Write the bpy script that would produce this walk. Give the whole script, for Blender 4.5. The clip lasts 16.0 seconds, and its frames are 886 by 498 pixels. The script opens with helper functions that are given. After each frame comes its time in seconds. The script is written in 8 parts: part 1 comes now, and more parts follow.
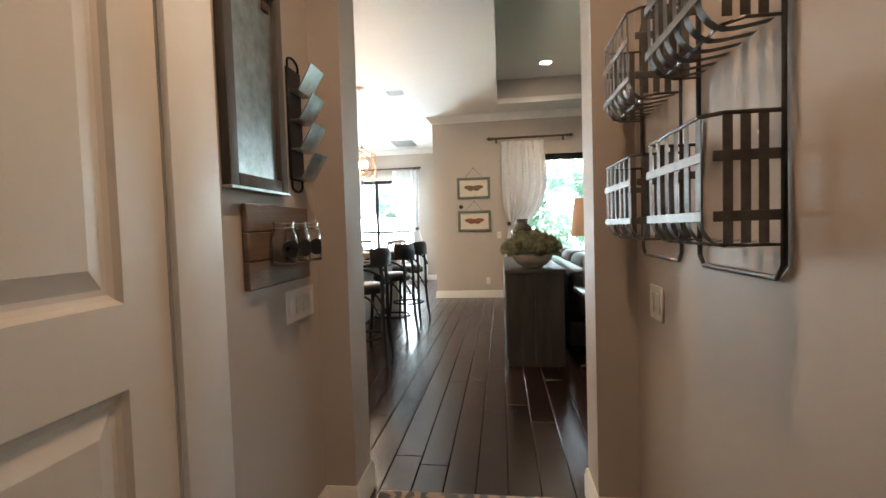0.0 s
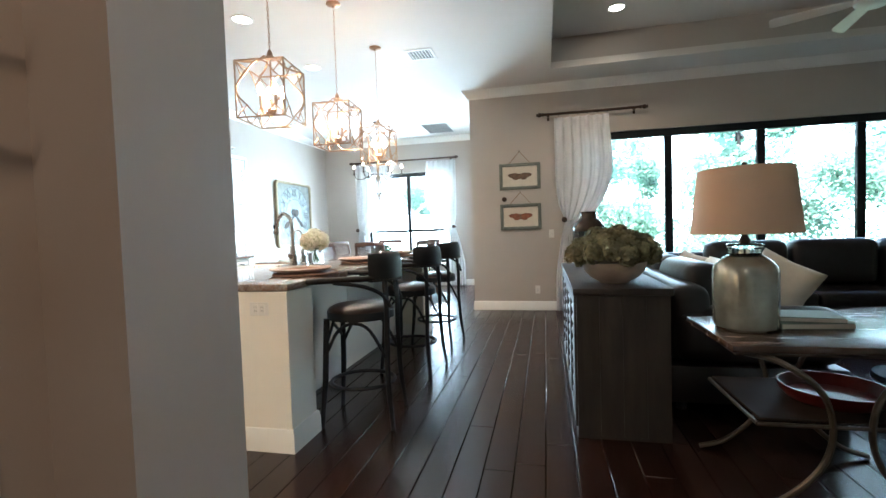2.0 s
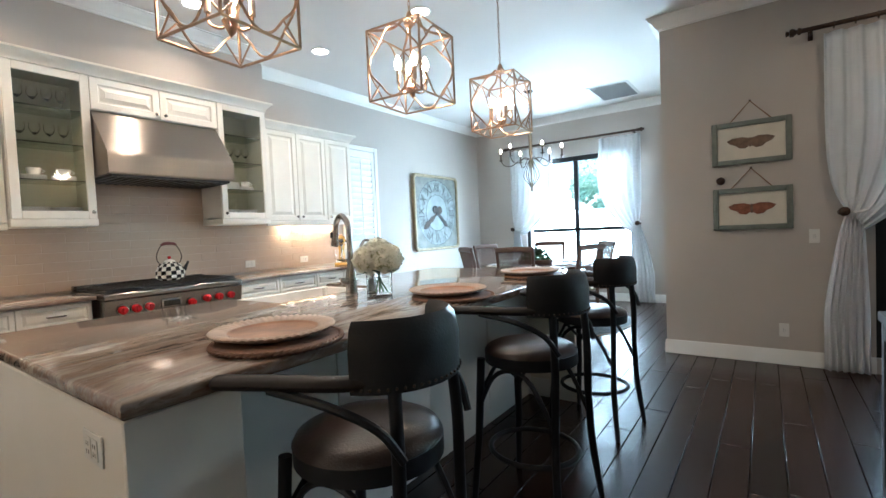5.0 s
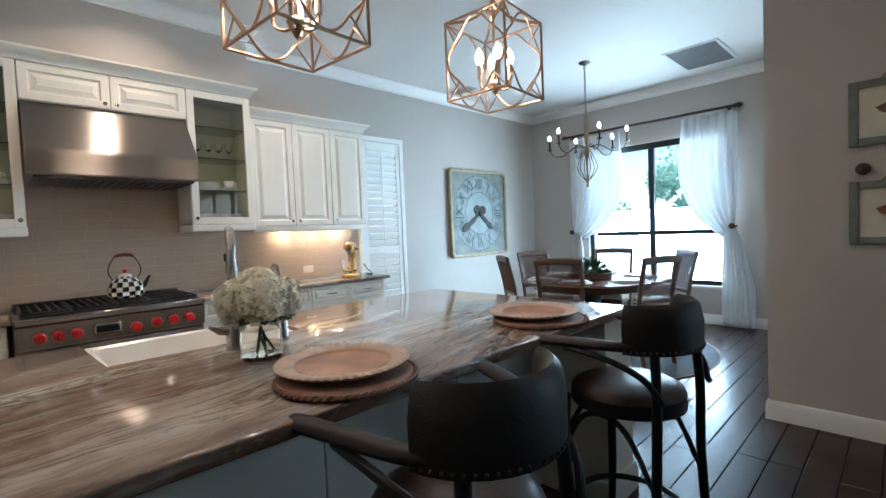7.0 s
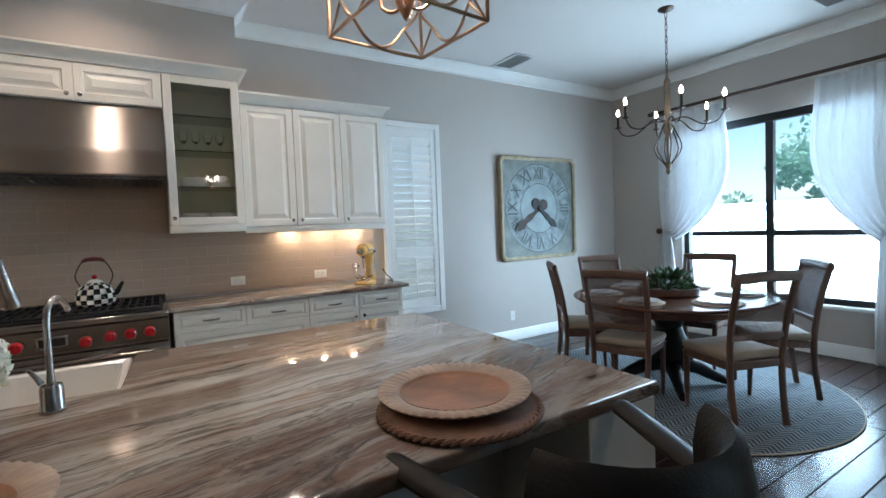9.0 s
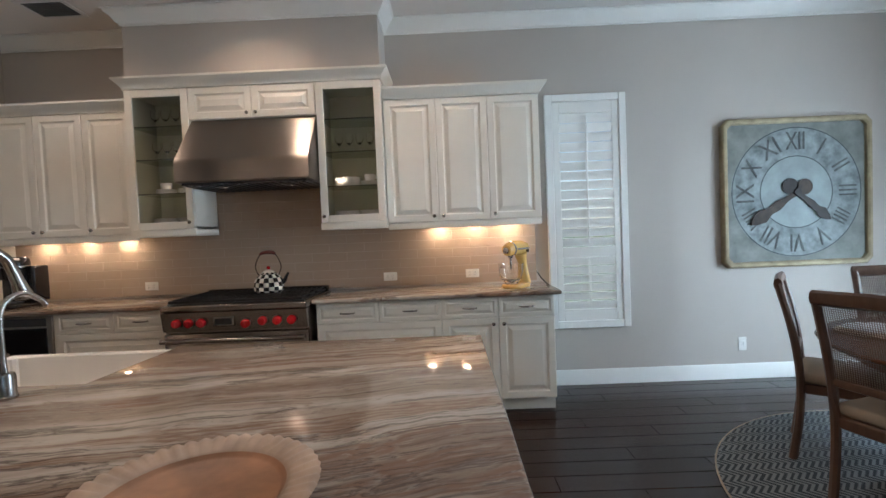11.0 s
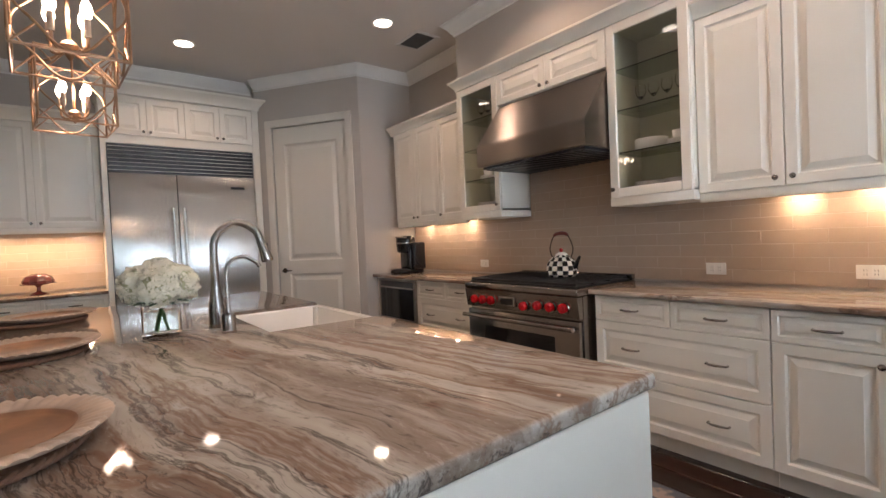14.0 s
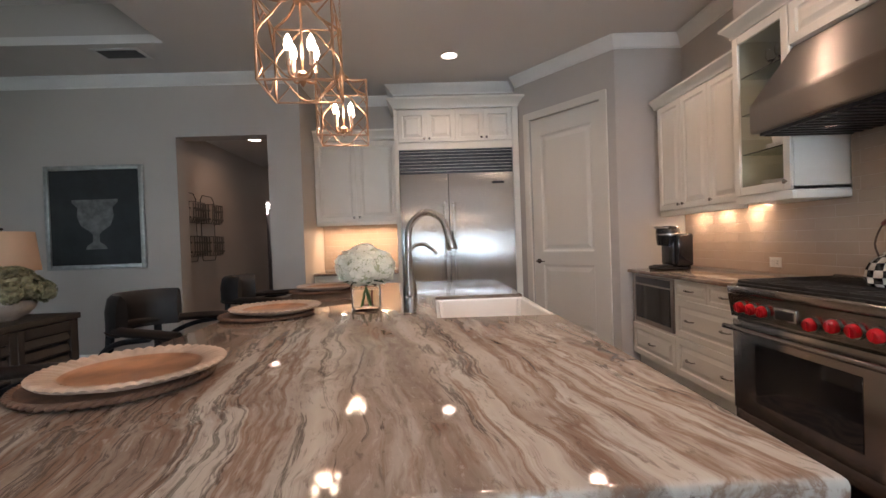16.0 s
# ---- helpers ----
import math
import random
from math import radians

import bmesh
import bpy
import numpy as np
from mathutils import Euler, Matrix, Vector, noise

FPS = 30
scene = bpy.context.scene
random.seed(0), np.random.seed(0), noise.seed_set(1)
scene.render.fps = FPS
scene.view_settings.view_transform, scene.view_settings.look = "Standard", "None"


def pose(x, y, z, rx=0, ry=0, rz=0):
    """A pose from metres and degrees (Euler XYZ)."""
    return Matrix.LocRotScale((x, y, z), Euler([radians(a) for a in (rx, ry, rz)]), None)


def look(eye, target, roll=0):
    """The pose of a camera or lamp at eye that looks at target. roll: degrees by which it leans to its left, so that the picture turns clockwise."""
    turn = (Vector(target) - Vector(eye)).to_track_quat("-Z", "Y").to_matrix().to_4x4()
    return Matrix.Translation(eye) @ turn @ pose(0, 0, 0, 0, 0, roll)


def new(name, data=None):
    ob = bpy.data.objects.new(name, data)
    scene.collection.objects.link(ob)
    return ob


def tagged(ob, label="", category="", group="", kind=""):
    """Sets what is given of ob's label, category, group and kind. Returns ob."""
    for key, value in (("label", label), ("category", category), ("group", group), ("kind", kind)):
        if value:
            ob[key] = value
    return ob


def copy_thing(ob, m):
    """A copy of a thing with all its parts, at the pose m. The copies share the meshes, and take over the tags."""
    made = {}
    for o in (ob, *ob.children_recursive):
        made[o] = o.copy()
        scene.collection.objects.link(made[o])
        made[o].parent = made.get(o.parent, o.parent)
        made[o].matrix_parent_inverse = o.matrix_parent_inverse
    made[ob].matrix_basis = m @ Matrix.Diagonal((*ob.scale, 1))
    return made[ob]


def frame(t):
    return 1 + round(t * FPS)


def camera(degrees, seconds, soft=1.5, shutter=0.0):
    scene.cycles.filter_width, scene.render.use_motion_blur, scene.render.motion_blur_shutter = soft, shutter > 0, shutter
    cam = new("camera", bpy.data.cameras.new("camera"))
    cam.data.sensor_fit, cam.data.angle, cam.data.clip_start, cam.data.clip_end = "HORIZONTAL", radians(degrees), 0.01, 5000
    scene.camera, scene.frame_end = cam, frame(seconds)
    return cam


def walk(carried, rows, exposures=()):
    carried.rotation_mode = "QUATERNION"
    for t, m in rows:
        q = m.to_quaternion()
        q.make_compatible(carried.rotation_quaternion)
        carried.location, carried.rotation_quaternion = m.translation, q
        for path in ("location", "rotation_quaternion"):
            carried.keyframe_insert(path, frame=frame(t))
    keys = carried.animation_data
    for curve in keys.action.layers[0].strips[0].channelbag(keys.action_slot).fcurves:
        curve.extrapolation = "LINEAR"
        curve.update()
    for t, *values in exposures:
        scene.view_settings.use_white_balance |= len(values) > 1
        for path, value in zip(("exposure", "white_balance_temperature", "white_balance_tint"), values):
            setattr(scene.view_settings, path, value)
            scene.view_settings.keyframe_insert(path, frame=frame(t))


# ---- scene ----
cam = camera(88.2, 16.0)
PATH = [
    (0, (0.016, -0.052, 1.221), (-0.241, 1.93, 1.137), -1.8),
    (0.5, (-0.002, 0.326, 1.22), (-0.276, 2.306, 1.133), -1.9),
    (1, (-0.021, 0.683, 1.219), (-0.358, 2.653, 1.137), -1.7),
    (1.5, (-0.044, 1.011, 1.212), (-0.427, 2.972, 1.129), -1.9),
    (2, (-0.11, 1.327, 1.201), (-0.55, 3.276, 1.118), -1.9),
    (2.5, (-0.158, 1.623, 1.201), (-0.752, 3.531, 1.12), -1.9),
    (3, (-0.215, 1.934, 1.195), (-0.946, 3.794, 1.115), -2.1),
    (3.5, (-0.28, 2.239, 1.212), (-1.094, 4.064, 1.131), -2.0),
    (4, (-0.312, 2.553, 1.232), (-1.227, 4.33, 1.153), -2.2),
    (6.5, (-0.461, 4.061, 1.335), (-1.854, 5.494, 1.257), -2.5),
    (7, (-0.507, 4.355, 1.353), (-1.93, 5.758, 1.275), -2.4),
    (7.5, (-0.535, 4.627, 1.366), (-2.027, 5.956, 1.29), -2.4),
    (8, (-0.579, 4.897, 1.378), (-2.119, 6.171, 1.298), -2.4),
    (10.5, (-0.914, 6.28, 1.402), (-2.888, 6.591, 1.318), -2.3),
    (11, (-0.988, 6.515, 1.376), (-2.987, 6.492, 1.304), -2.4),
    (11.5, (-1.121, 6.681, 1.36), (-3.095, 6.366, 1.286), -2.4),
    (12, (-1.262, 6.807, 1.352), (-3.182, 6.254, 1.278), -2.5),
    (12.5, (-1.409, 6.91, 1.327), (-3.24, 6.108, 1.262), -2.5),
    (13, (-1.544, 7.033, 1.308), (-3.195, 5.906, 1.254), -2.6),
    (13.5, (-1.697, 7.13, 1.297), (-3.136, 5.742, 1.242), -2.5),
    (14, (-1.87, 7.197, 1.281), (-3.1, 5.62, 1.233), -2.6),
    (14.5, (-2.024, 7.251, 1.266), (-3.023, 5.519, 1.225), -2.5),
    (15, (-2.157, 7.292, 1.248), (-2.858, 5.42, 1.213), -2.3),
    (15.5, (-2.285, 7.274, 1.252), (-2.674, 5.313, 1.215), -2.3),
    (16, (-2.415, 7.196, 1.248), (-2.469, 5.197, 1.217), -2.0),
]
EXPOSURES = [(0.0, 2.62, 6650, 13), (1.0, 2.65, 6350, 11), (2.0, 2.4, 5700, 8), (2.5, 2.2, 5500, 8), (3.5, 1.92, 5650, 8), (4.0, 1.9, 5550, 8), (7.0, 1.17, 5400, 8), (8.0, 0.93, 5250, 8), (10.5, 0.6, 5800, 14), (11.0, 0.62, 5900, 15), (12.5, 0.8, 6200, 19), (13.5, 0.85, 6400, 22), (16.0, 0.93, 6450, 24)]
walk(cam, [(t, look(eye, target, roll)) for t, eye, target, roll in PATH], EXPOSURES)

# ---- world and lights ----
world = bpy.data.worlds.new("world")
scene.world = world
world.use_nodes = True
wn = world.node_tree.nodes
sky = wn.new("ShaderNodeTexSky")
sky.sky_type = "NISHITA"
sky.sun_disc = False
sky.sun_elevation, sky.sun_rotation = radians(52), radians(200)
world.node_tree.links.new(sky.outputs[0], wn["Background"].inputs[0])
wn["Background"].inputs[1].default_value = 0.13


def lamp(name, kind, energy, colour, m, size=0.1, size_y=0.0, spread=180):
    d = bpy.data.lights.new(name, kind)
    d.energy, d.color = energy, colour
    if kind == "AREA":
        d.size = size
        d.spread = radians(spread)
        if size_y:
            d.shape, d.size_y = "RECTANGLE", size_y
        else:
            d.shape = "DISK"
    elif kind == "SUN":
        d.angle = radians(0.6)
    else:
        d.shadow_soft_size = size
    ob = new(name, d)
    ob.matrix_world = m
    return ob


SUNWAY = Vector((0.25, 0.6, -0.85))
lamp("sun", "SUN", 5.0, (1.0, 0.95, 0.86), look((0, 0, 20), Vector((0, 0, 20)) + SUNWAY))
DAY = (0.72, 0.92, 1.0)
lamp("window_light", "AREA", 760, DAY, look((4.5, 15.5, 2.8), (4.5, 4.0, 2.0)), 13.0, 6.0)
lamp("window_light", "AREA", 96, DAY, look((-3.02, 11.04, 1.48), (-3.02, 7.0, 1.0)), 1.8, 1.9)
WARM = (1.0, 0.73, 0.49)
CANS = [(-4.09, 5.12), (-2.78, 5.11), (-2.78, 6.41), (-4.02, 3.73), (-2.68, 2.40), (-4.09, 6.41)]
CEIL = 3.19
for cx, cy in CANS:
    lamp("can_light", "AREA", 2.9, WARM, look((cx, cy, CEIL - 0.012), (cx, cy, 0)), 0.13, spread=130)
TRAY = 3.56
HALLWARM = (1.0, 0.62, 0.36)
lamp("can_light", "AREA", 3, WARM, look((0.70, 6.72, TRAY - 0.012), (0.70, 6.72, 0)), 0.13, spread=130)
lamp("hall_can", "AREA", 1.35, HALLWARM, look((-0.12, 1.0, 2.688), (-0.12, 1.0, 0)), 0.07, spread=150)
lamp("hall_can", "AREA", 0.5, HALLWARM, look((-0.12, -1.9, 2.688), (-0.12, -1.9, 0)), 0.13, spread=150)
for py in (4.08, 5.08, 6.08):
    lamp("pendant_light", "POINT", 2.7, WARM, look((-1.86, py, 2.13), (-1.86, py, 0)), 0.03)
UNDER = (1.0, 0.72, 0.42)
for uy in (3.05, 3.4, 3.75, 6.45, 6.75, 7.05):
    lamp("under_cabinet_light", "AREA", 1.05, UNDER, look((-4.86, uy, 1.448), (-4.90, uy, 0)), 0.05)
for ux in (-1.80, -1.52, -1.24):
    lamp("under_cabinet_light", "AREA", 1.9, UNDER, look((ux, 1.30, 1.47), (ux, 1.3, 0)), 0.07)
for ux in (4.78, 5.28):
    lamp("hood_light", "AREA", 0.45, WARM, look((-4.6, ux, 1.80), (-4.6, ux, 0)), 0.06)

# ---- materials ----
def material(name):
    m = bpy.data.materials.new(name)
    m.use_nodes = True
    return m, m.node_tree, m.node_tree.nodes["Principled BSDF"]


def mixed(nt, fac, a, b, blend="MIX"):
    n = nt.nodes.new("ShaderNodeMix")
    n.data_type, n.blend_type = "RGBA", blend
    for sock, v in ((n.inputs[0], fac), (n.inputs[6], a), (n.inputs[7], b)):
        if isinstance(v, (int, float)):
            sock.default_value = v
        elif isinstance(v, tuple):
            sock.default_value = (*v, 1)
        else:
            nt.links.new(v, sock)
    return n.outputs[2]


def coords(nt, scale=(1, 1, 1), turn=(0, 0, 0)):
    tc = nt.nodes.new("ShaderNodeTexCoord")
    mp = nt.nodes.new("ShaderNodeMapping")
    mp.inputs[3].default_value = scale
    mp.inputs[2].default_value = [radians(a) for a in turn]
    nt.links.new(tc.outputs[3], mp.inputs[0])
    return mp.outputs[0]


def noise_tex(nt, vec, scale, detail=3.0, rough=0.55, distort=0.0):
    n = nt.nodes.new("ShaderNodeTexNoise")
    nt.links.new(vec, n.inputs[0])
    n.inputs["Scale"].default_value, n.inputs["Detail"].default_value = scale, detail
    n.inputs["Roughness"].default_value, n.inputs["Distortion"].default_value = rough, distort
    return n.outputs[0]


def ramp(nt, fac, *stops):
    r = nt.nodes.new("ShaderNodeValToRGB")
    el = r.color_ramp.elements
    while len(el) < len(stops):
        el.new(0.5)
    for e, (p, c) in zip(el, stops):
        e.position, e.color = p, (*c, 1) if isinstance(c, tuple) else (c, c, c, 1)
    nt.links.new(fac, r.inputs[0])
    return r.outputs[0]


def bump(nt, bsdf, height, strength, dist=0.01):
    b = nt.nodes.new("ShaderNodeBump")
    b.inputs["Strength"].default_value, b.inputs["Distance"].default_value = strength, dist
    nt.links.new(height, b.inputs["Height"])
    nt.links.new(b.outputs[0], bsdf.inputs["Normal"])


def surface(name, colour, rough=0.5, metal=0.0, var=0.12, scale=6.0, grain=80.0, relief=0.05, stretch=(1, 1, 1), coat=0.0, sheen=0.0):
    """A surface with wear at a large and a small scale."""
    m, nt, b = material(name)
    vec = coords(nt, stretch)
    big, small = noise_tex(nt, vec, scale, 3), noise_tex(nt, vec, grain, 2)
    dark, light = tuple(c * (1 - var) for c in colour), tuple(min(1, c * (1 + var)) for c in colour)
    col = mixed(nt, ramp(nt, big, (0.3, 0.0), (0.7, 1.0)), dark, light)
    col = mixed(nt, 0.25 * min(1, var * 4), col, mixed(nt, small, dark, light))
    nt.links.new(col, b.inputs["Base Color"])
    rr = nt.nodes.new("ShaderNodeMapRange")
    rr.inputs[3].default_value, rr.inputs[4].default_value = max(0.02, rough * 0.82), min(1, rough * 1.18)
    nt.links.new(big, rr.inputs[0])
    nt.links.new(rr.outputs[0], b.inputs["Roughness"])
    b.inputs["Metallic"].default_value, b.inputs["Coat Weight"].default_value = metal, coat
    b.inputs["Sheen Weight"].default_value = sheen
    if relief:
        bump(nt, b, small, relief, 0.004)
    return m


def glow(name, colour, strength):
    m, nt, b = material(name)
    b.inputs["Base Color"].default_value = (*colour, 1)
    b.inputs["Emission Color"].default_value = (*colour, 1)
    b.inputs["Emission Strength"].default_value = strength
    return m


def glass(name, colour=(1, 1, 1), rough=0.0, ior=1.45):
    m, nt, b = material(name)
    b.inputs["Base Color"].default_value = (*colour, 1)
    b.inputs["Transmission Weight"].default_value, b.inputs["Roughness"].default_value = 1.0, rough
    b.inputs["IOR"].default_value = ior
    return m


M_WALL = surface("wall_paint", (0.49, 0.44, 0.395), 0.62, var=0.035, scale=1.3, grain=260, relief=0.06)
M_CEIL = surface("ceiling_paint", (0.70, 0.665, 0.63), 0.75, var=0.025, scale=1.0, grain=190, relief=0.10)
M_TRIM = surface("trim_paint", (0.80, 0.785, 0.75), 0.35, var=0.03, scale=3, grain=140, relief=0.02)
M_CAB = surface("cabinet_paint", (0.80, 0.755, 0.675), 0.33, var=0.035, scale=2.5, grain=120, relief=0.025)
M_DOOR = surface("door_paint", (0.72, 0.665, 0.59), 0.38, var=0.03, scale=2, grain=120, relief=0.03, stretch=(1, 1, 0.15))
# dark olive: the shade inside the glazed cabinets, put into the colour
M_CABSHADE = surface("cabinet_inside_shade", (0.36, 0.35, 0.25), 0.5, var=0.04)
M_STEEL = surface("brushed_steel", (0.37, 0.325, 0.29), 0.2, 1.0, var=0.05, scale=3, grain=60, relief=0.03, stretch=(1, 0.04, 1))
M_STEELX = surface("brushed_steel_door", (0.68, 0.67, 0.65), 0.14, 1.0, var=0.05, scale=2, grain=60, relief=0.02, stretch=(0.04, 1, 1))


def brushed(m, along, rough, amount):
    """Brush marks stretch the gloss along one direction."""
    nt = m.node_tree
    b = nt.nodes["Principled BSDF"]
    v = nt.nodes.new("ShaderNodeCombineXYZ")
    for k in range(3):
        v.inputs[k].default_value = along[k]
    nt.links.new(v.outputs[0], b.inputs["Tangent"])
    for link in list(b.inputs["Roughness"].links):
        nt.links.remove(link)
    b.inputs["Roughness"].default_value, b.inputs["Anisotropic"].default_value = rough, amount


brushed(M_STEEL, (0.5, 0.02, 0.86), 0.33, 1.0)
brushed(M_STEELX, (0.99, 0.02, 0.02), 0.26, 1.0)
wavy = M_STEELX.node_tree
bump(wavy, wavy.nodes["Principled BSDF"], noise_tex(wavy, coords(wavy, (0.8, 1, 3.5)), 1.6, 1), 0.06, 0.02)
M_CHROME = surface("nickel", (0.40, 0.375, 0.35), 0.24, 1.0, var=0.06, scale=20, relief=0.0)
M_STOVE = surface("brushed_range_steel", (0.30, 0.27, 0.25), 0.2, 1.0, var=0.05, scale=3, grain=60, relief=0.02, stretch=(1, 0.04, 1))
brushed(M_STOVE, (0.02, 0.02, 0.99), 0.2, 0.9)
M_DARKSTEEL = surface("dark_steel", (0.05, 0.05, 0.055), 0.35, 0.6, var=0.2, scale=8)
M_IRON = surface("cast_iron", (0.006, 0.006, 0.007), 0.65, 0.0, var=0.3, scale=30, relief=0.15)
M_BLACKGLASS = surface("black_glass", (0.01, 0.01, 0.012), 0.06, var=0.1, relief=0)
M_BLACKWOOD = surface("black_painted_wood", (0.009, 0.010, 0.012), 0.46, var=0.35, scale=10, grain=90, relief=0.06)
M_BLACKWOOD.node_tree.nodes["Principled BSDF"].inputs["Specular IOR Level"].default_value = 0.3
M_LEATHER = surface("dark_leather", (0.022, 0.013, 0.010), 0.32, var=0.3, scale=14, grain=160, relief=0.25)
M_LEATHER.node_tree.nodes["Principled BSDF"].inputs["Specular IOR Level"].default_value = 0.32
M_ARM = surface("worn_dark_arm_wood", (0.015, 0.010, 0.008), 0.52, var=0.35, scale=9, grain=70, relief=0.06)
M_ARM.node_tree.nodes["Principled BSDF"].inputs["Specular IOR Level"].default_value = 0.25
M_LEATHERBLK = surface("black_leather", (0.011, 0.010, 0.010), 0.45, var=0.3, scale=14, grain=170, relief=0.25)
M_LEATHERBLK.node_tree.nodes["Principled BSDF"].inputs["Specular IOR Level"].default_value = 0.32
M_GILT = surface("gilded_bronze", (0.46, 0.29, 0.185), 0.3, 0.9, var=0.25, scale=18, grain=70, relief=0.15)
M_BRONZE = surface("oil_rubbed_bronze", (0.075, 0.048, 0.035), 0.38, 0.7, var=0.3, scale=20, relief=0.1)
M_BRASS = surface("pale_aged_brass", (0.30, 0.235, 0.17), 0.32, 0.8, var=0.25, scale=16, relief=0.08)
M_FRAME = surface("black_window_metal", (0.008, 0.009, 0.011), 0.4, 0.2, var=0.2)
M_LINEN = surface("white_linen", (0.80, 0.80, 0.78), 0.85, var=0.04, scale=6, grain=500, relief=0.2)
def cloth(name, colour, through_share):
    """Woven cloth that lets some light through."""
    m = surface(name, colour, 0.85, var=0.04, scale=6, grain=500, relief=0.2)
    nt = m.node_tree
    tr = nt.nodes.new("ShaderNodeBsdfTranslucent")
    tr.inputs[0].default_value = (*colour, 1)
    mx = nt.nodes.new("ShaderNodeMixShader")
    mx.inputs[0].default_value = through_share
    out = nt.nodes["Material Output"]
    nt.links.new(nt.nodes["Principled BSDF"].outputs[0], mx.inputs[1])
    nt.links.new(tr.outputs[0], mx.inputs[2])
    nt.links.new(mx.outputs[0], out.inputs[0])
    return m


M_CURTAIN = cloth("white_curtain_linen", (0.80, 0.81, 0.82), 0.22)
M_SHADE = surface("linen_lamp_shade", (0.66, 0.42, 0.27), 0.8, var=0.06, scale=5, grain=420, relief=0.2)
M_SOFA = surface("brown_leather_sofa", (0.011, 0.008, 0.007), 0.38, var=0.3, scale=9, grain=120, relief=0.2)
M_PILLOW = surface("cream_cushion", (0.60, 0.52, 0.42), 0.85, var=0.10, scale=8, grain=300, relief=0.2)
M_SEAT = surface("oatmeal_seat_fabric", (0.33, 0.265, 0.20), 0.85, var=0.06, scale=10, grain=400, relief=0.2)
M_CHAIR = surface("mid_brown_wood", (0.115, 0.060, 0.038), 0.4, var=0.25, scale=8, grain=60, relief=0.08, stretch=(3, 3, 0.6))
M_TABLE = surface("red_brown_table_wood", (0.16, 0.07, 0.04), 0.24, var=0.25, scale=5, grain=50, relief=0.05, stretch=(4, 0.7, 1), coat=0.3)
M_CONSOLE = surface("weathered_grey_wood", (0.030, 0.022, 0.017), 0.52, var=0.55, scale=5, grain=60, relief=0.25, stretch=(4, 4, 0.5))
M_PLANK = surface("rustic_plank_wood", (0.17, 0.115, 0.08), 0.65, var=0.4, scale=6, grain=60, relief=0.3, stretch=(2, 0.4, 4))
M_GREYWOOD = surface("weathered_dark_grey_wood", (0.085, 0.078, 0.070), 0.55, var=0.4, scale=9, grain=60, relief=0.2, stretch=(3, 3, 0.5))
M_GALV = surface("galvanised_sheet", (0.44, 0.465, 0.475), 0.34, 0.9, var=0.3, scale=22, grain=90, relief=0.06)
M_BAND = surface("dull_zinc_band", (0.15, 0.146, 0.138), 0.5, 0.6, var=0.3, scale=25, relief=0.05)
M_WIRE = surface("aged_grey_wire", (0.10, 0.092, 0.085), 0.40, 0.7, var=0.3, scale=25, relief=0.1)
M_PORC = surface("white_porcelain", (0.80, 0.79, 0.77), 0.12, var=0.02, relief=0)
M_SINK = surface("white_fireclay", (0.82, 0.80, 0.77), 0.15, var=0.02, relief=0)
M_PLASTIC = surface("white_switch_plastic", (0.74, 0.72, 0.68), 0.35, var=0.02, relief=0)
M_SLOT = surface("socket_slot", (0.06, 0.055, 0.05), 0.6, var=0.1)
M_RED = surface("red_enamel", (0.42, 0.008, 0.012), 0.22, var=0.1, relief=0, coat=0.4)
M_KCHECKB = surface("black_enamel", (0.012, 0.012, 0.012), 0.15, var=0.1, relief=0)
M_KCHECKW = surface("ivory_enamel", (0.78, 0.74, 0.66), 0.15, var=0.05, relief=0)
M_HANDLEWOOD = surface("cherry_red_wood", (0.13, 0.022, 0.018), 0.3, var=0.15)
M_YELLOW = surface("yellow_enamel", (0.66, 0.39, 0.11), 0.2, var=0.05, relief=0, coat=0.3)
M_COFFEE = surface("black_plastic", (0.012, 0.012, 0.013), 0.2, var=0.15, relief=0)
M_CHARGER = surface("whitewashed_carved_wood", (0.45, 0.335, 0.255), 0.5, var=0.3, scale=14, grain=60, relief=0.12)
M_CHARGERIN = surface("worn_terracotta_wash", (0.34, 0.165, 0.085), 0.4, var=0.55, scale=7, grain=50, relief=0.08)
M_WICKER = surface("brown_wicker", (0.17, 0.085, 0.05), 0.7, var=0.4, scale=30, grain=120, relief=0.4)
M_PETAL = cloth("white_hydrangea", (0.90, 0.87, 0.73), 0.14)
M_PETALCORE = surface("shaded_flower_core", (0.55, 0.55, 0.34), 0.8, var=0.2)
M_PETALGR = surface("dried_green_hydrangea", (0.235, 0.215, 0.12), 0.75, var=0.65, scale=14, relief=0.0)
M_LEAF = surface("green_leaf", (0.035, 0.085, 0.02), 0.5, var=0.4, scale=10, relief=0.0)
M_HEDGE = cloth("hedge_leaf", (0.30, 0.46, 0.37), 0.45)
M_LAWN = surface("lawn", (0.09, 0.13, 0.045), 0.9, var=0.3, scale=2, grain=60, relief=0.4)
M_BOWL = surface("whitewashed_clay", (0.38, 0.31, 0.25), 0.7, var=0.2, scale=10, relief=0.2)
M_JUG = surface("bronze_glaze", (0.07, 0.05, 0.04), 0.22, 0.5, var=0.4, scale=10, relief=0.1)
M_PAPER = surface("antique_paper", (0.66, 0.60, 0.50), 0.8, var=0.05, scale=8)
M_SEPIA = surface("sepia_print", (0.16, 0.10, 0.065), 0.8, var=0.4, scale=30)
M_RUST = surface("rust_print", (0.24, 0.09, 0.05), 0.8, var=0.4, scale=30)
M_GREYFRAME = surface("sage_grey_frame", (0.155, 0.17, 0.145), 0.5, var=0.2, scale=20)
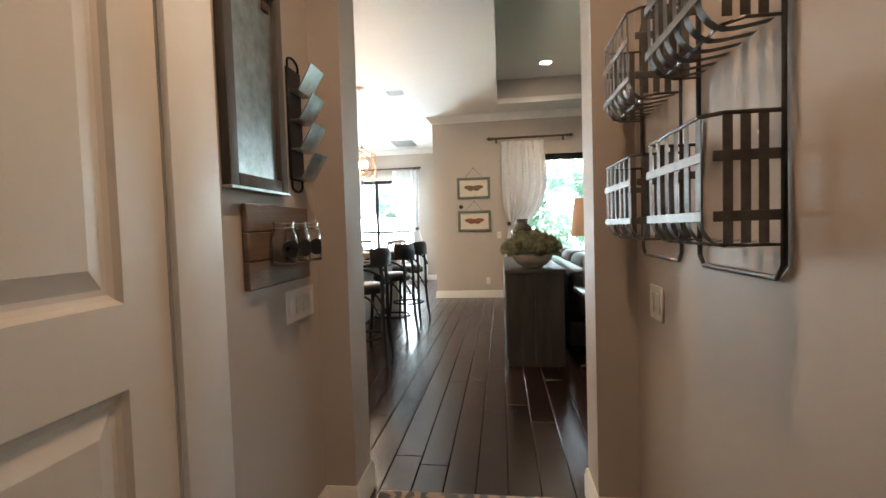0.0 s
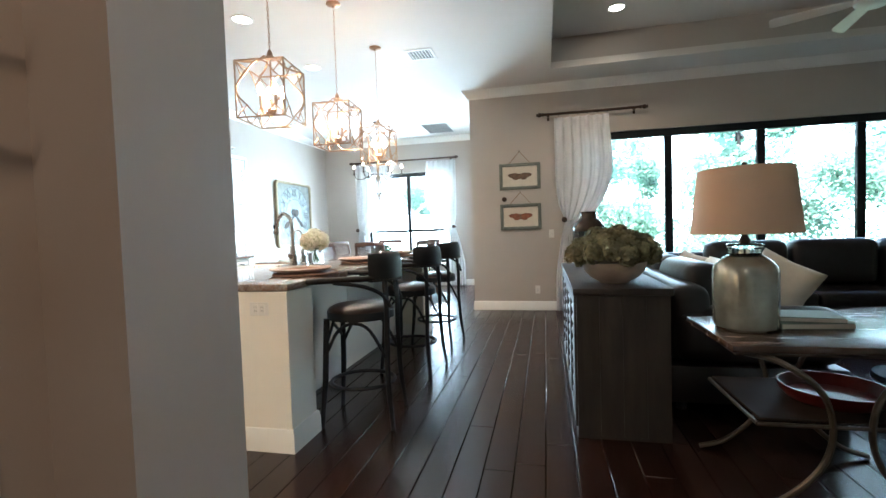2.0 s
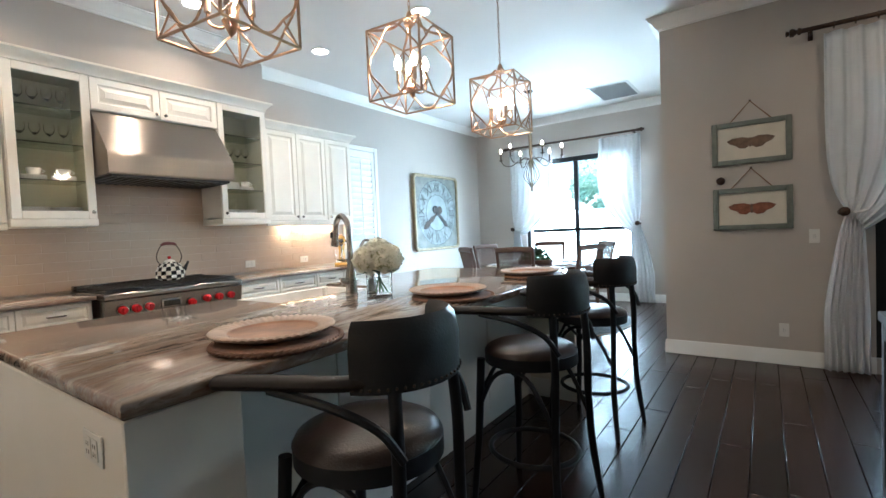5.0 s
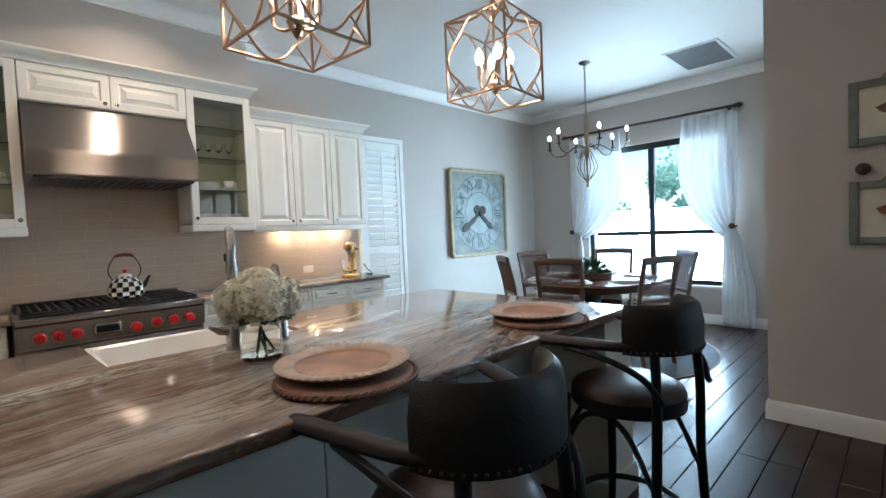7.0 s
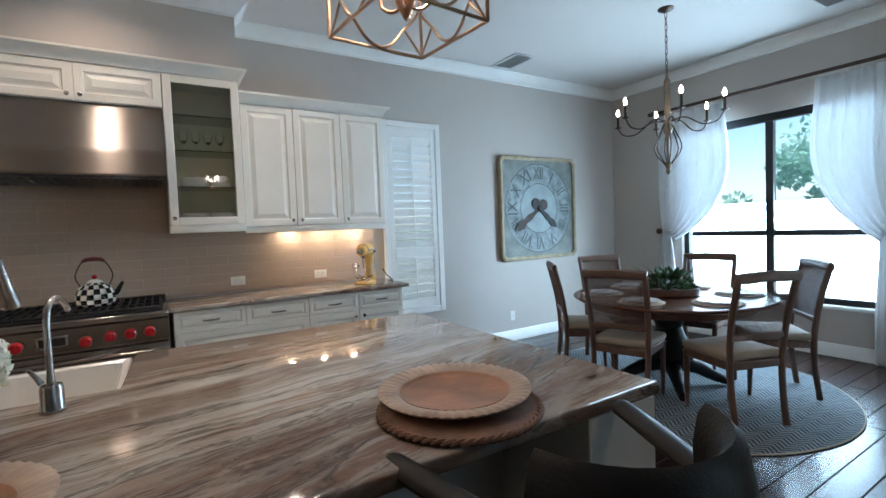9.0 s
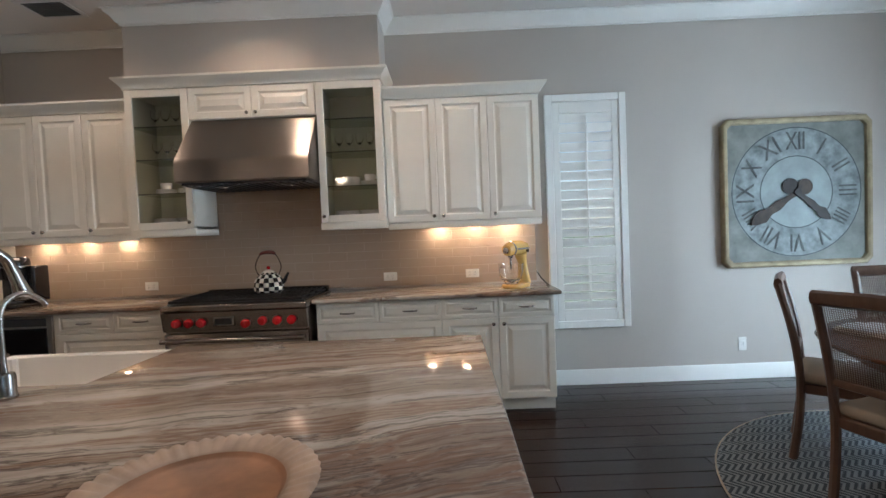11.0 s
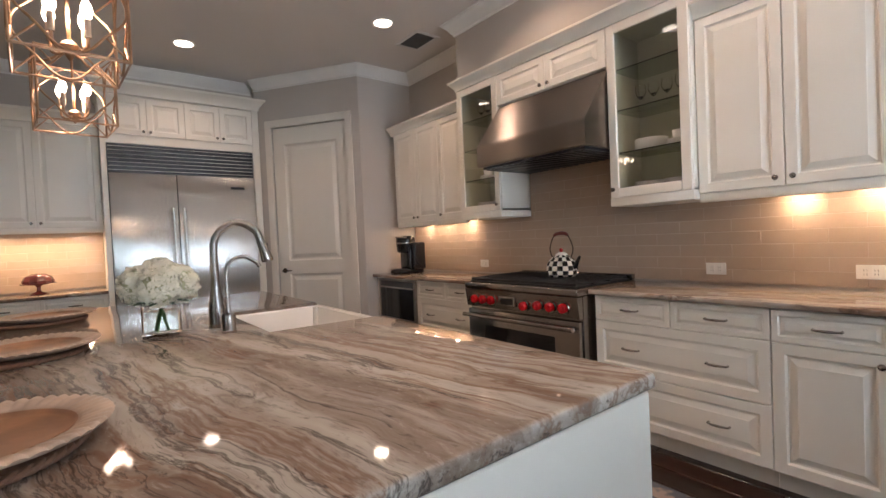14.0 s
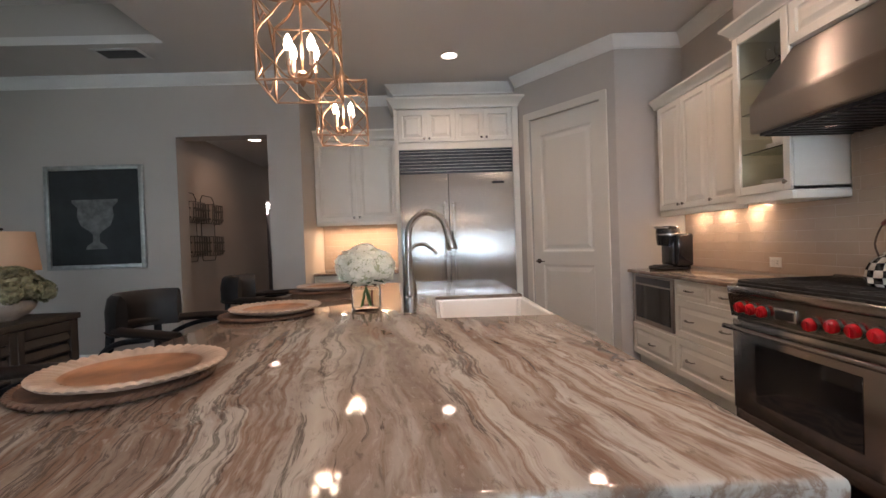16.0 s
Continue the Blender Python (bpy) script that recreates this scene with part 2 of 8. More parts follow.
M_CORD = surface("jute_cord", (0.22, 0.12, 0.06), 0.8, var=0.2, scale=60)
M_CLOCKFR = surface("antique_gold_frame", (0.36, 0.29, 0.18), 0.42, 0.35, var=0.3, scale=12, relief=0.15)
M_CLOCKBG = surface("worn_grey_green_paint", (0.19, 0.20, 0.18), 0.6, var=0.35, scale=7, grain=40, relief=0.1)
M_CLOCKDIAL = surface("worn_pale_dial_paint", (0.21, 0.24, 0.24), 0.6, var=0.6, scale=11, grain=40, relief=0.1)
M_CLOCKIN = surface("pale_dial_centre", (0.27, 0.31, 0.31), 0.6, var=0.2, scale=7, grain=40, relief=0.1)
M_LABEL = surface("chalkboard_label", (0.008, 0.009, 0.010), 0.7, var=0.2, scale=20)
M_INK = surface("dark_blue_grey_ink", (0.05, 0.06, 0.065), 0.6, var=0.3, scale=20)
M_FADED = surface("faded_numeral_ink", (0.085, 0.092, 0.09), 0.7, var=0.7, scale=12)
M_POINTER = surface("rusty_iron", (0.030, 0.024, 0.022), 0.6, 0.2, var=0.5, scale=14, relief=0.15)
M_RUSTPOINTER = surface("rusty_brown_iron", (0.052, 0.036, 0.027), 0.65, 0.15, var=0.6, scale=11, relief=0.15)
M_CHALKBOARD = surface("charcoal_canvas", (0.022, 0.024, 0.026), 0.7, var=0.5, scale=5, relief=0.1)
M_CHALK = surface("chalk", (0.16, 0.16, 0.155), 0.9, var=0.5, scale=14, relief=0.1)
M_SILVER = surface("silver_leaf_frame", (0.45, 0.45, 0.44), 0.32, 0.7, var=0.25, scale=18, relief=0.1)
M_VENT = surface("vent_white", (0.66, 0.65, 0.63), 0.5, var=0.03)
M_GRILLE = surface("grey_grille_slats", (0.34, 0.34, 0.34), 0.5, var=0.06)
M_VENTDARK = surface("vent_shadow_grey", (0.10, 0.10, 0.10), 0.7, var=0.2)
M_AMETHYST = surface("plum_glass_stand", (0.16, 0.04, 0.04), 0.12, var=0.2, relief=0)
M_BOOK = surface("book_cloth", (0.16, 0.19, 0.16), 0.7, var=0.15)
M_BOOKP = surface("book_pages", (0.55, 0.50, 0.42), 0.8, var=0.1)
M_TRAYRED = surface("dark_red_lacquer", (0.12, 0.012, 0.008), 0.35, var=0.2)
M_IRONLEG = surface("aged_bronze_leg", (0.11, 0.085, 0.06), 0.42, 0.5, var=0.35, scale=18, relief=0.15)
M_SHELFWOOD = surface("dull_dark_shelf_wood", (0.028, 0.018, 0.013), 0.85, var=0.4, scale=6, grain=60, relief=0.1, stretch=(0.6, 5, 1))
M_SHELFWOOD.node_tree.nodes["Principled BSDF"].inputs["Specular IOR Level"].default_value = 0.15
M_WOODTOP = surface("walnut_top", (0.065, 0.034, 0.022), 0.26, var=0.3, scale=5, grain=60, relief=0.08, stretch=(0.6, 5, 1))
# below wall_paint in tone: the darkness of these rooms is in the colour
M_DARKROOM = surface("dark_room_shade", (0.30, 0.28, 0.26), 0.7, var=0.05)
M_GLASS = glass("clear_glass")
M_PANE = glass("window_pane", ior=1.02)
M_GREENGLASS = glass("pale_green_glass", (0.80, 0.93, 0.90))
M_SHELFGLASS = glass("shelf_glass", (0.70, 0.85, 0.78))
M_WATER = glass("water", (0.96, 0.98, 0.97), ior=1.05)
M_VASE = glass("thin_vase_glass", (0.97, 0.99, 0.98), ior=1.08)
M_BULB = glow("candle_bulb", (1.0, 0.80, 0.55), 16)
M_CANGLOW = glow("can_lens", (1.0, 0.90, 0.74), 7)
M_LED = glow("under_cabinet_lens", (1.0, 0.78, 0.45), 10)
M_CHANDELIERFAR = glow("far_crystal_light", (1.0, 0.9, 0.8), 8)

# lamp glass jar: mercury finish over the green glass
M_MERCURY = surface("mercury_glass", (0.40, 0.39, 0.32), 0.16, 0.65, var=0.45, scale=6, grain=40, relief=0.05)


def granite():
    """Streaks that run along the worktop: cream and grey layers, brown seams, near-black veins."""
    m, nt, b = material("veined_granite")
    vec = coords(nt, (1, 1, 1), (0, 0, -11))
    warp = nt.nodes.new("ShaderNodeTexNoise")
    nt.links.new(vec, warp.inputs[0])
    warp.inputs["Scale"].default_value, warp.inputs["Detail"].default_value = 1.9, 4.0
    off = mixed(nt, 0.16, vec, warp.outputs[1], "ADD")

    def layer(scale, detail, rough, twist):
        mp = nt.nodes.new("ShaderNodeMapping")
        mp.inputs[3].default_value = scale
        nt.links.new(off, mp.inputs[0])
        return noise_tex(nt, mp.outputs[0], 1.0, detail, rough, twist)

    broad = layer((2.6, 0.22, 2.6), 4, 0.55, 0.3)
    col = ramp(nt, broad, (0.30, (0.10, 0.073, 0.058)), (0.42, (0.20, 0.145, 0.11)), (0.49, (0.22, 0.16, 0.125)), (0.555, (0.27, 0.215, 0.175)), (0.62, (0.50, 0.455, 0.40)), (0.69, (0.34, 0.285, 0.24)))
    cloud = layer((16, 2.6, 16), 6, 0.68, 0.9)
    col = mixed(nt, ramp(nt, cloud, (0.44, 0.0), (0.64, 0.4)), col, (0.42, 0.365, 0.31))
    col = mixed(nt, ramp(nt, cloud, (0.34, 0.6), (0.46, 0.0)), col, (0.15, 0.105, 0.08))
    seam = layer((8.5, 0.5, 8.5), 5, 0.62, 0.45)
    col = mixed(nt, ramp(nt, seam, (0.50, 0.0), (0.55, 0.85), (0.60, 0.2)), col, (0.20, 0.115, 0.075))
    pale = layer((13, 0.7, 13), 5, 0.62, 0.4)
    col = mixed(nt, ramp(nt, pale, (0.55, 0.0), (0.64, 0.42)), col, (0.50, 0.455, 0.405))
    vein = layer((5.5, 0.36, 5.5), 7, 0.66, 0.7)
    col = mixed(nt, ramp(nt, vein, (0.545, 0.0), (0.565, 0.75), (0.585, 0.1), (0.64, 0.0), (0.68, 0.7)), col, (0.040, 0.030, 0.026))
    fleck = layer((70, 14, 70), 4, 0.7, 0.6)
    col = mixed(nt, ramp(nt, fleck, (0.56, 0.0), (0.68, 0.5)), col, (0.09, 0.065, 0.05))
    col = mixed(nt, ramp(nt, fleck, (0.32, 0.4), (0.42, 0.0)), col, (0.48, 0.43, 0.385))
    nt.links.new(col, b.inputs["Base Color"])
    b.inputs["Roughness"].default_value = 0.06
    bump(nt, b, fleck, 0.012, 0.002)
    return m


M_GRANITE = granite()


def planks(name, island):
    m, nt, b = material(name)
    vec = coords(nt, (9, 0.8, 1))
    if island:
        r = nt.nodes.new("ShaderNodeNewGeometry").outputs["Random Per Island"]
    else:
        r = nt.nodes.new("ShaderNodeObjectInfo").outputs["Random"]
    sh = nt.nodes.new("ShaderNodeVectorMath")
    sh.operation = "ADD"
    k = nt.nodes.new("ShaderNodeMath")
    k.operation = "MULTIPLY"
    k.inputs[1].default_value = 37.0
    nt.links.new(r, k.inputs[0])
    nt.links.new(vec, sh.inputs[0])
    nt.links.new(k.outputs[0], sh.inputs[1])
    g = noise_tex(nt, sh.outputs[0], 2.2, 6, 0.65, 0.5)
    col = ramp(nt, g, (0.3, (0.016, 0.0055, 0.0036)), (0.5, (0.025, 0.0088, 0.0056)), (0.72, (0.041, 0.0145, 0.009)))
    tone = ramp(nt, r, (0.0, (0.55, 0.52, 0.5)), (1.0, (1.0, 1.0, 1.0)))
    nt.links.new(mixed(nt, 1.0, col, tone, "MULTIPLY"), b.inputs["Base Color"])
    wav = noise_tex(nt, coords(nt, (14, 0.9, 1)), 1.6, 3)
    rr = nt.nodes.new("ShaderNodeMapRange")
    rr.inputs[3].default_value, rr.inputs[4].default_value = 0.20, 0.30
    nt.links.new(g, rr.inputs[0])
    nt.links.new(rr.outputs[0], b.inputs["Roughness"])
    bump(nt, b, wav, 0.07, 0.012)
    b.inputs["Specular IOR Level"].default_value = 0.46
    return m


M_PLANKNEAR, M_PLANKFAR = planks("hand_scraped_floor", False), planks("hand_scraped_floor_far", True)


def tile_mat():
    m, nt, b = material("taupe_glazed_tile")
    r = nt.nodes.new("ShaderNodeObjectInfo").outputs["Random"]
    col = ramp(nt, r, (0.0, (0.414, 0.319, 0.247)), (1.0, (0.426, 0.331, 0.258)))
    n = noise_tex(nt, coords(nt), 14, 3)
    nt.links.new(mixed(nt, 0.15, col, mixed(nt, n, (0.30, 0.225, 0.17), (0.5, 0.40, 0.32))), b.inputs["Base Color"])
    b.inputs["Roughness"].default_value = 0.16
    bump(nt, b, n, 0.05, 0.004)
    return m


M_TILE = tile_mat()
M_GROUT = surface("grout", (0.455, 0.365, 0.29), 0.9, var=0.06, grain=200, relief=0.15)
M_SUBFLOOR = surface("dark_subfloor", (0.02, 0.012, 0.009), 0.9)


def rug_mat(name, dark, light, chevron):
    m, nt, b = material(name)
    vec = coords(nt)
    w = nt.nodes.new("ShaderNodeTexWave")
    w.bands_direction = "X"
    if chevron:
        sx = nt.nodes.new("ShaderNodeSeparateXYZ")
        nt.links.new(vec, sx.inputs[0])
        pp = nt.nodes.new("ShaderNodeMath")
        pp.operation = "PINGPONG"
        pp.inputs[1].default_value = 0.055
        nt.links.new(sx.outputs[0], pp.inputs[0])
        ad = nt.nodes.new("ShaderNodeMath")
        ad.operation = "ADD"
        nt.links.new(pp.outputs[0], ad.inputs[0])
        nt.links.new(sx.outputs[1], ad.inputs[1])
        cb = nt.nodes.new("ShaderNodeCombineXYZ")
        nt.links.new(ad.outputs[0], cb.inputs[0])
        nt.links.new(cb.outputs[0], w.inputs[0])
        w.inputs["Scale"].default_value, w.inputs["Distortion"].default_value, w.inputs["Detail"].default_value, w.inputs["Detail Scale"].default_value = 8.0, 2.2, 3.0, 9.0
    else:
        nt.links.new(vec, w.inputs[0])
        w.inputs["Scale"].default_value, w.inputs["Distortion"].default_value = 3.5, 18.0
        w.inputs["Detail"].default_value = 3.0
    worn = noise_tex(nt, vec, 7, 5, 0.7)
    f = mixed(nt, 0.45, w.outputs[0], worn)
    nt.links.new(ramp(nt, f, (0.38, dark), (0.62, light)), b.inputs["Base Color"])
    b.inputs["Roughness"].default_value = 0.95
    bump(nt, b, noise_tex(nt, vec, 260, 2), 0.5, 0.004)
    return m


M_RUG = rug_mat("grey_chevron_rug", (0.030, 0.040, 0.050), (0.20, 0.22, 0.23), True)
M_RUNNER = rug_mat("faded_runner", (0.09, 0.10, 0.12), (0.34, 0.26, 0.22), False)

# ---- building helpers ----
ORIGIN = {}


def thing(name, at, label, category, group="", kind="", rz=0):
    e = new(name)
    e.empty_display_size = 0.05
    e.matrix_world = pose(*at, 0, 0, rz)
    ORIGIN[e] = Vector(at)
    return tagged(e, label, category, group, kind)


def finish(name, bm, mat, crease=38):
    me = bpy.data.meshes.new(name)
    bmesh.ops.recalc_face_normals(bm, faces=bm.faces)
    bm.to_mesh(me)
    bm.free()
    me.shade_smooth()
    me.set_sharp_from_angle(angle=radians(crease))
    me.materials.append(mat)
    return me


def part(name, bm, mat, parent=None, label="", crease=38):
    if parent is not None:
        at = ORIGIN[parent]
        for v in bm.verts:
            v.co -= at
    ob = new(name, finish(name, bm, mat, crease))
    if parent is not None:
        ob.parent = parent
        ORIGIN[ob] = at
    return tagged(ob, label)


def built(name, bm, mat, label, category="", kind="structure", crease=38):
    ob = part(name, bm, mat, None, label, crease)
    ORIGIN[ob] = Vector((0, 0, 0))
    return tagged(ob, "", category, "", kind)


def B():
    return bmesh.new()


def box(bm, a, b, bev=0.0, seg=1):
    lo, hi = [min(p, q) for p, q in zip(a, b)], [max(p, q) for p, q in zip(a, b)]
    v = [bm.verts.new((x, y, z)) for x in (lo[0], hi[0]) for y in (lo[1], hi[1]) for z in (lo[2], hi[2])]
    f = [bm.faces.new([v[i] for i in q]) for q in ((0, 1, 3, 2), (4, 6, 7, 5), (0, 4, 5, 1), (2, 3, 7, 6), (0, 2, 6, 4), (1, 5, 7, 3))]
    if bev:
        bmesh.ops.bevel(bm, geom=list({e for q in f for e in q.edges}), offset=bev, segments=seg, affect="EDGES", profile=0.5)
    return bm


def prism(bm, poly, z0, z1, bev=0.0, seg=2):
    lo, hi = [bm.verts.new((x, y, z0)) for x, y in poly], [bm.verts.new((x, y, z1)) for x, y in poly]
    f = [bm.faces.new(lo[::-1]), bm.faces.new(hi)]
    n = len(poly)
    f += [bm.faces.new((lo[i], lo[(i + 1) % n], hi[(i + 1) % n], hi[i])) for i in range(n)]
    if bev:
        bmesh.ops.bevel(bm, geom=list({e for q in f[:2] for e in q.edges}), offset=bev, segments=seg, affect="EDGES", profile=0.5)
    return bm


def ring(bm, c, ax, ay, r, seg, ry=None):
    return [bm.verts.new(c + ax * (r * math.cos(2 * math.pi * i / seg)) + ay * ((ry or r) * math.sin(2 * math.pi * i / seg))) for i in range(seg)]


def join(bm, a, b):
    n = len(a)
    for i in range(n):
        bm.faces.new((a[i], a[(i + 1) % n], b[(i + 1) % n], b[i]))


def tube(bm, pts, r, seg=8, closed=False, flat=None):
    """A bar swept along points; r may be a list; flat: its other half-width."""
    pts = [Vector(p) for p in pts]
    n, rings = len(pts), []
    up = Vector((0, 0, 1))
    for i, p in enumerate(pts):
        a, b = pts[(i - 1) % n if closed else max(i - 1, 0)], pts[(i + 1) % n if closed else min(i + 1, n - 1)]
        d = (b - a).normalized()
        side = d.cross(up)
        if side.length < 0.05:
            side = d.cross(Vector((1, 0, 0))) if i == 0 else last
        side = side.normalized()
        if i and side.dot(last) < 0:
            side = -side
        last = side
        rr = r[i] if isinstance(r, (list, tuple)) else r
        rings.append(ring(bm, p, side, side.cross(d).normalized(), rr, seg, flat))
    for i in range(n - 1):
        join(bm, rings[i], rings[i + 1])
    if closed:
        join(bm, rings[-1], rings[0])
    else:
        bm.faces.new(rings[0][::-1])
        bm.faces.new(rings[-1])
    return bm


def cyl(bm, p, q, r0, r1=None, seg=20):
    return tube(bm, [p, q], [r0, r0 if r1 is None else r1], seg)


def lathe(bm, prof, at=(0, 0, 0), seg=28, wave=None):
    """Turns a profile of (radius, height) round the upright axis."""
    at, rings = Vector(at), []
    for r, z in prof:
        if r < 1e-4:
            rings.append([bm.verts.new(at + Vector((0, 0, z)))])
        else:
            rings.append([bm.verts.new(at + Vector((math.cos(t) * r * (wave(t, r) if wave else 1), math.sin(t) * r * (wave(t, r) if wave else 1), z)))
                          for t in (2 * math.pi * i / seg for i in range(seg))])
    for a, b in zip(rings, rings[1:]):
        if len(a) == 1 and len(b) == 1:
            continue
        for i in range(seg):
            j = (i + 1) % seg
            if len(a) == 1:
                bm.faces.new((a[0], b[j], b[i]))
            elif len(b) == 1:
                bm.faces.new((a[i], a[j], b[0]))
            else:
                bm.faces.new((a[i], a[j], b[j], b[i]))
    return bm


def ball(bm, at, r, seg=12, sz=1.0):
    k = max(4, seg // 2)
    return lathe(bm, [(r * math.sin(math.pi * i / k), -r * sz * math.cos(math.pi * i / k)) for i in range(k + 1)], at, seg)


def arc(p, q, rise, n=8, axis=(0, 0, 1)):
    p, q, axis = Vector(p), Vector(q), Vector(axis)
    return [p.lerp(q, i / n) + axis * (rise * math.sin(math.pi * i / n)) for i in range(n + 1)]


def curve3(points, n=6):
    """Points on a smooth line through the given ones."""
    P = [Vector(p) for p in points]
    P = [2 * P[0] - P[1]] + P + [2 * P[-1] - P[-2]]
    out = []
    for i in range(1, len(P) - 2):
        a, b, c, d = P[i - 1 : i + 3]
        for k in range(n):
            t = k / n
            out.append(0.5 * (2 * b + (c - a) * t + (2 * a - 5 * b + 4 * c - d) * t * t + (3 * b - a - 3 * c + d) * t ** 3))
    return out + [P[-2]]


def face_panel(bm, o, u, n, w, h, loops, thick=0.02):
    """A door leaf: o is the lower corner at the back, u runs along it, n is its outward side; loops of (inset, sink) shape its front."""
    o, u, n, v = Vector(o), Vector(u), Vector(n), Vector((0, 0, 1))

    def rect(inset, out):
        return [bm.verts.new(o + u * a + v * b + n * out) for a, b in ((inset, inset), (w - inset, inset), (w - inset, h - inset), (inset, h - inset))]

    rings = [rect(0, 0), rect(0, thick - 0.003), rect(0.003, thick)] + [rect(i, thick - s) for i, s in loops]
    bm.faces.new(rings[0][::-1])
    for a, b in zip(rings, rings[1:]):
        join(bm, a, b)
    bm.faces.new(rings[-1])
    return bm


RAISED = ((0.050, 0.0), (0.053, 0.004), (0.058, 0.012), (0.068, 0.012), (0.094, 0.002), (0.097, 0.0))
SMALL = ((0.026, 0.0), (0.029, 0.004), (0.032, 0.010), (0.038, 0.010), (0.054, 0.001))
GAP = 0.0025


def moulding(bm, p, q, out, prof, m0=0.0, m1=0.0):
    """A profile of (out, up) carried from p to q; m0 and m1 lengthen its ends by that share of the profile's reach, to mitre corners."""
    p, q, out = Vector(p), Vector(q), Vector(out)
    d = (q - p).normalized()
    a = [bm.verts.new(p + out * x + Vector((0, 0, z)) - d * (m0 * x)) for x, z in prof]
    b = [bm.verts.new(q + out * x + Vector((0, 0, z)) + d * (m1 * x)) for x, z in prof]
    join(bm, a, b)
    bm.faces.new(a[::-1])
    bm.faces.new(b)
    return bm


CROWN = ((0.0, 0.0), (0.0, -0.112), (0.012, -0.112), (0.014, -0.095), (0.030, -0.085), (0.055, -0.045), (0.082, -0.024), (0.086, -0.012), (0.1, -0.010), (0.1, 0.0))
BASEB = ((0.0, 0.0), (0.016, 0.0), (0.016, 0.095), (0.012, 0.105), (0.012, 0.118), (0.006, 0.130), (0.0, 0.130))
CABCROWN = ((0.0, 0.0), (0.008, 0.0), (0.010, 0.02), (0.022, 0.034), (0.045, 0.062), (0.058, 0.070), (0.060, 0.086), (0.0, 0.086))
TALLCROWN = tuple((x * 1.25, z * 1.4) for x, z in CABCROWN)

# ---- the large structure ----
XW, XE, YS, YN, YD = -4.95, 6.2, 2.018, 8.013, 10.95
PX = -1.158  # west face of the wall between dining and living room
T = 0.14


def wall(name, label, *boxes, mat=M_WALL):
    bm = B()
    for a, b in boxes:
        box(bm, a, b)
    return built(name, bm, mat, label, "wall")


SHY0, SHY1, SHZ0, SHZ1 = 7.42, 8.02, 0.55, 2.455
wall("wall_west", "greige painted kitchen and dining room wall",
     ((XW - T, 2.6, 0), (XW, SHY0, 3.3)), ((XW - T, SHY1, 0), (XW, YD + T, 3.3)),
     ((XW - T, SHY0, 0), (XW, SHY1, SHZ0)), ((XW - T, SHY0, SHZ1), (XW, SHY1, 3.3)))
DWX0, DWX1, DWZ0, DWZ1 = -3.96, -2.09, 0.50, 2.47
wall("wall_dining_north", "greige painted dining room wall round the window",
     ((XW, YD, 0), (DWX0, YD + T, 3.3)), ((DWX1, YD, 0), (PX, YD + T, 3.3)),
     ((DWX0, YD, 0), (DWX1, YD + T, DWZ0)), ((DWX0, YD, DWZ1), (DWX1, YD + T, 3.3)))
wall("wall_dining_east", "greige painted wall closing the dining room", ((PX, YN + T, 0), (PX + T, YD + T, 3.3)))
LWX0, LWX1, LWZ0, LWZ1 = 0.34, 5.95, 0.12, 2.47
wall("wall_living_north", "greige painted living room wall beside the wide window",
     ((PX, YN, 0), (LWX0, YN + T, 3.3)), ((LWX0, YN, LWZ1), (LWX1, YN + T, 3.3)),
     ((LWX0, YN, 0), (LWX1, YN + T, LWZ0)), ((LWX1, YN, 0), (XE, YN + T, 3.3)))
wall("wall_east", "greige painted living room end wall", ((XE, YS - 0.4, 0), (XE + T, YN + T, 3.3)))
JL, JR, HEAD, HALLY = -0.632, 0.374, 2.515, 1.80
HL, HR, HC = -0.766, 0.535, 2.70
wall("wall_south", "greige painted living room wall with the hall opening",
     ((-1.0, 0.95, 0), (HL - 0.10, YS, 3.3)), ((HL - 0.10, HALLY, 0), (JL, YS, 3.3)), ((JR, HALLY, 0), (XE, YS, 3.3)), ((JL, HALLY, HEAD), (JR, YS, 3.3)))
wall("wall_hall_west", "greige painted hall wall beside a white door", ((HL - 0.10, 0.94, 0), (HL, HALLY, 2.9)), ((HL - 0.10, 0.12, 2.12), (HL, 0.94, 2.9)), ((HL - 0.10, -3.4, 0), (HL, 0.12, 2.9)))
wall("wall_hall_east", "greige painted hall wall with wire racks", ((HR, -1.17, 0), (HR + 0.1, HALLY, 2.9)), ((HR, -2.15, 2.12), (HR + 0.1, -1.17, 2.9)), ((HR, -3.4, 0), (HR + 0.1, -2.15, 2.9)))
# both rooms off the hall take walls coloured darker for their gloom
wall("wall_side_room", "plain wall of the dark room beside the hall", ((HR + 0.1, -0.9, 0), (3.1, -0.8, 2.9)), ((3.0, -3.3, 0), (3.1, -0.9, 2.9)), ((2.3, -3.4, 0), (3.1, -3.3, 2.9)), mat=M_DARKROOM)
wall("wall_hall_south", "greige painted wall with a dark doorway", ((HL, -3.4, 0), (-0.50, -3.3, 2.9)), ((0.36, -3.4, 0), (HR, -3.3, 2.9)), ((-0.50, -3.4, 2.10), (0.36, -3.3, 2.9)))
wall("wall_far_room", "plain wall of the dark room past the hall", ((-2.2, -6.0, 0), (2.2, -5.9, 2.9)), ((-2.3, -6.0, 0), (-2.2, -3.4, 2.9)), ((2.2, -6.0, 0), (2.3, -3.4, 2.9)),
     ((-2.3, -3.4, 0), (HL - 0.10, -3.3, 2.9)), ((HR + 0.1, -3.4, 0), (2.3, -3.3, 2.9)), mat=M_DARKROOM)
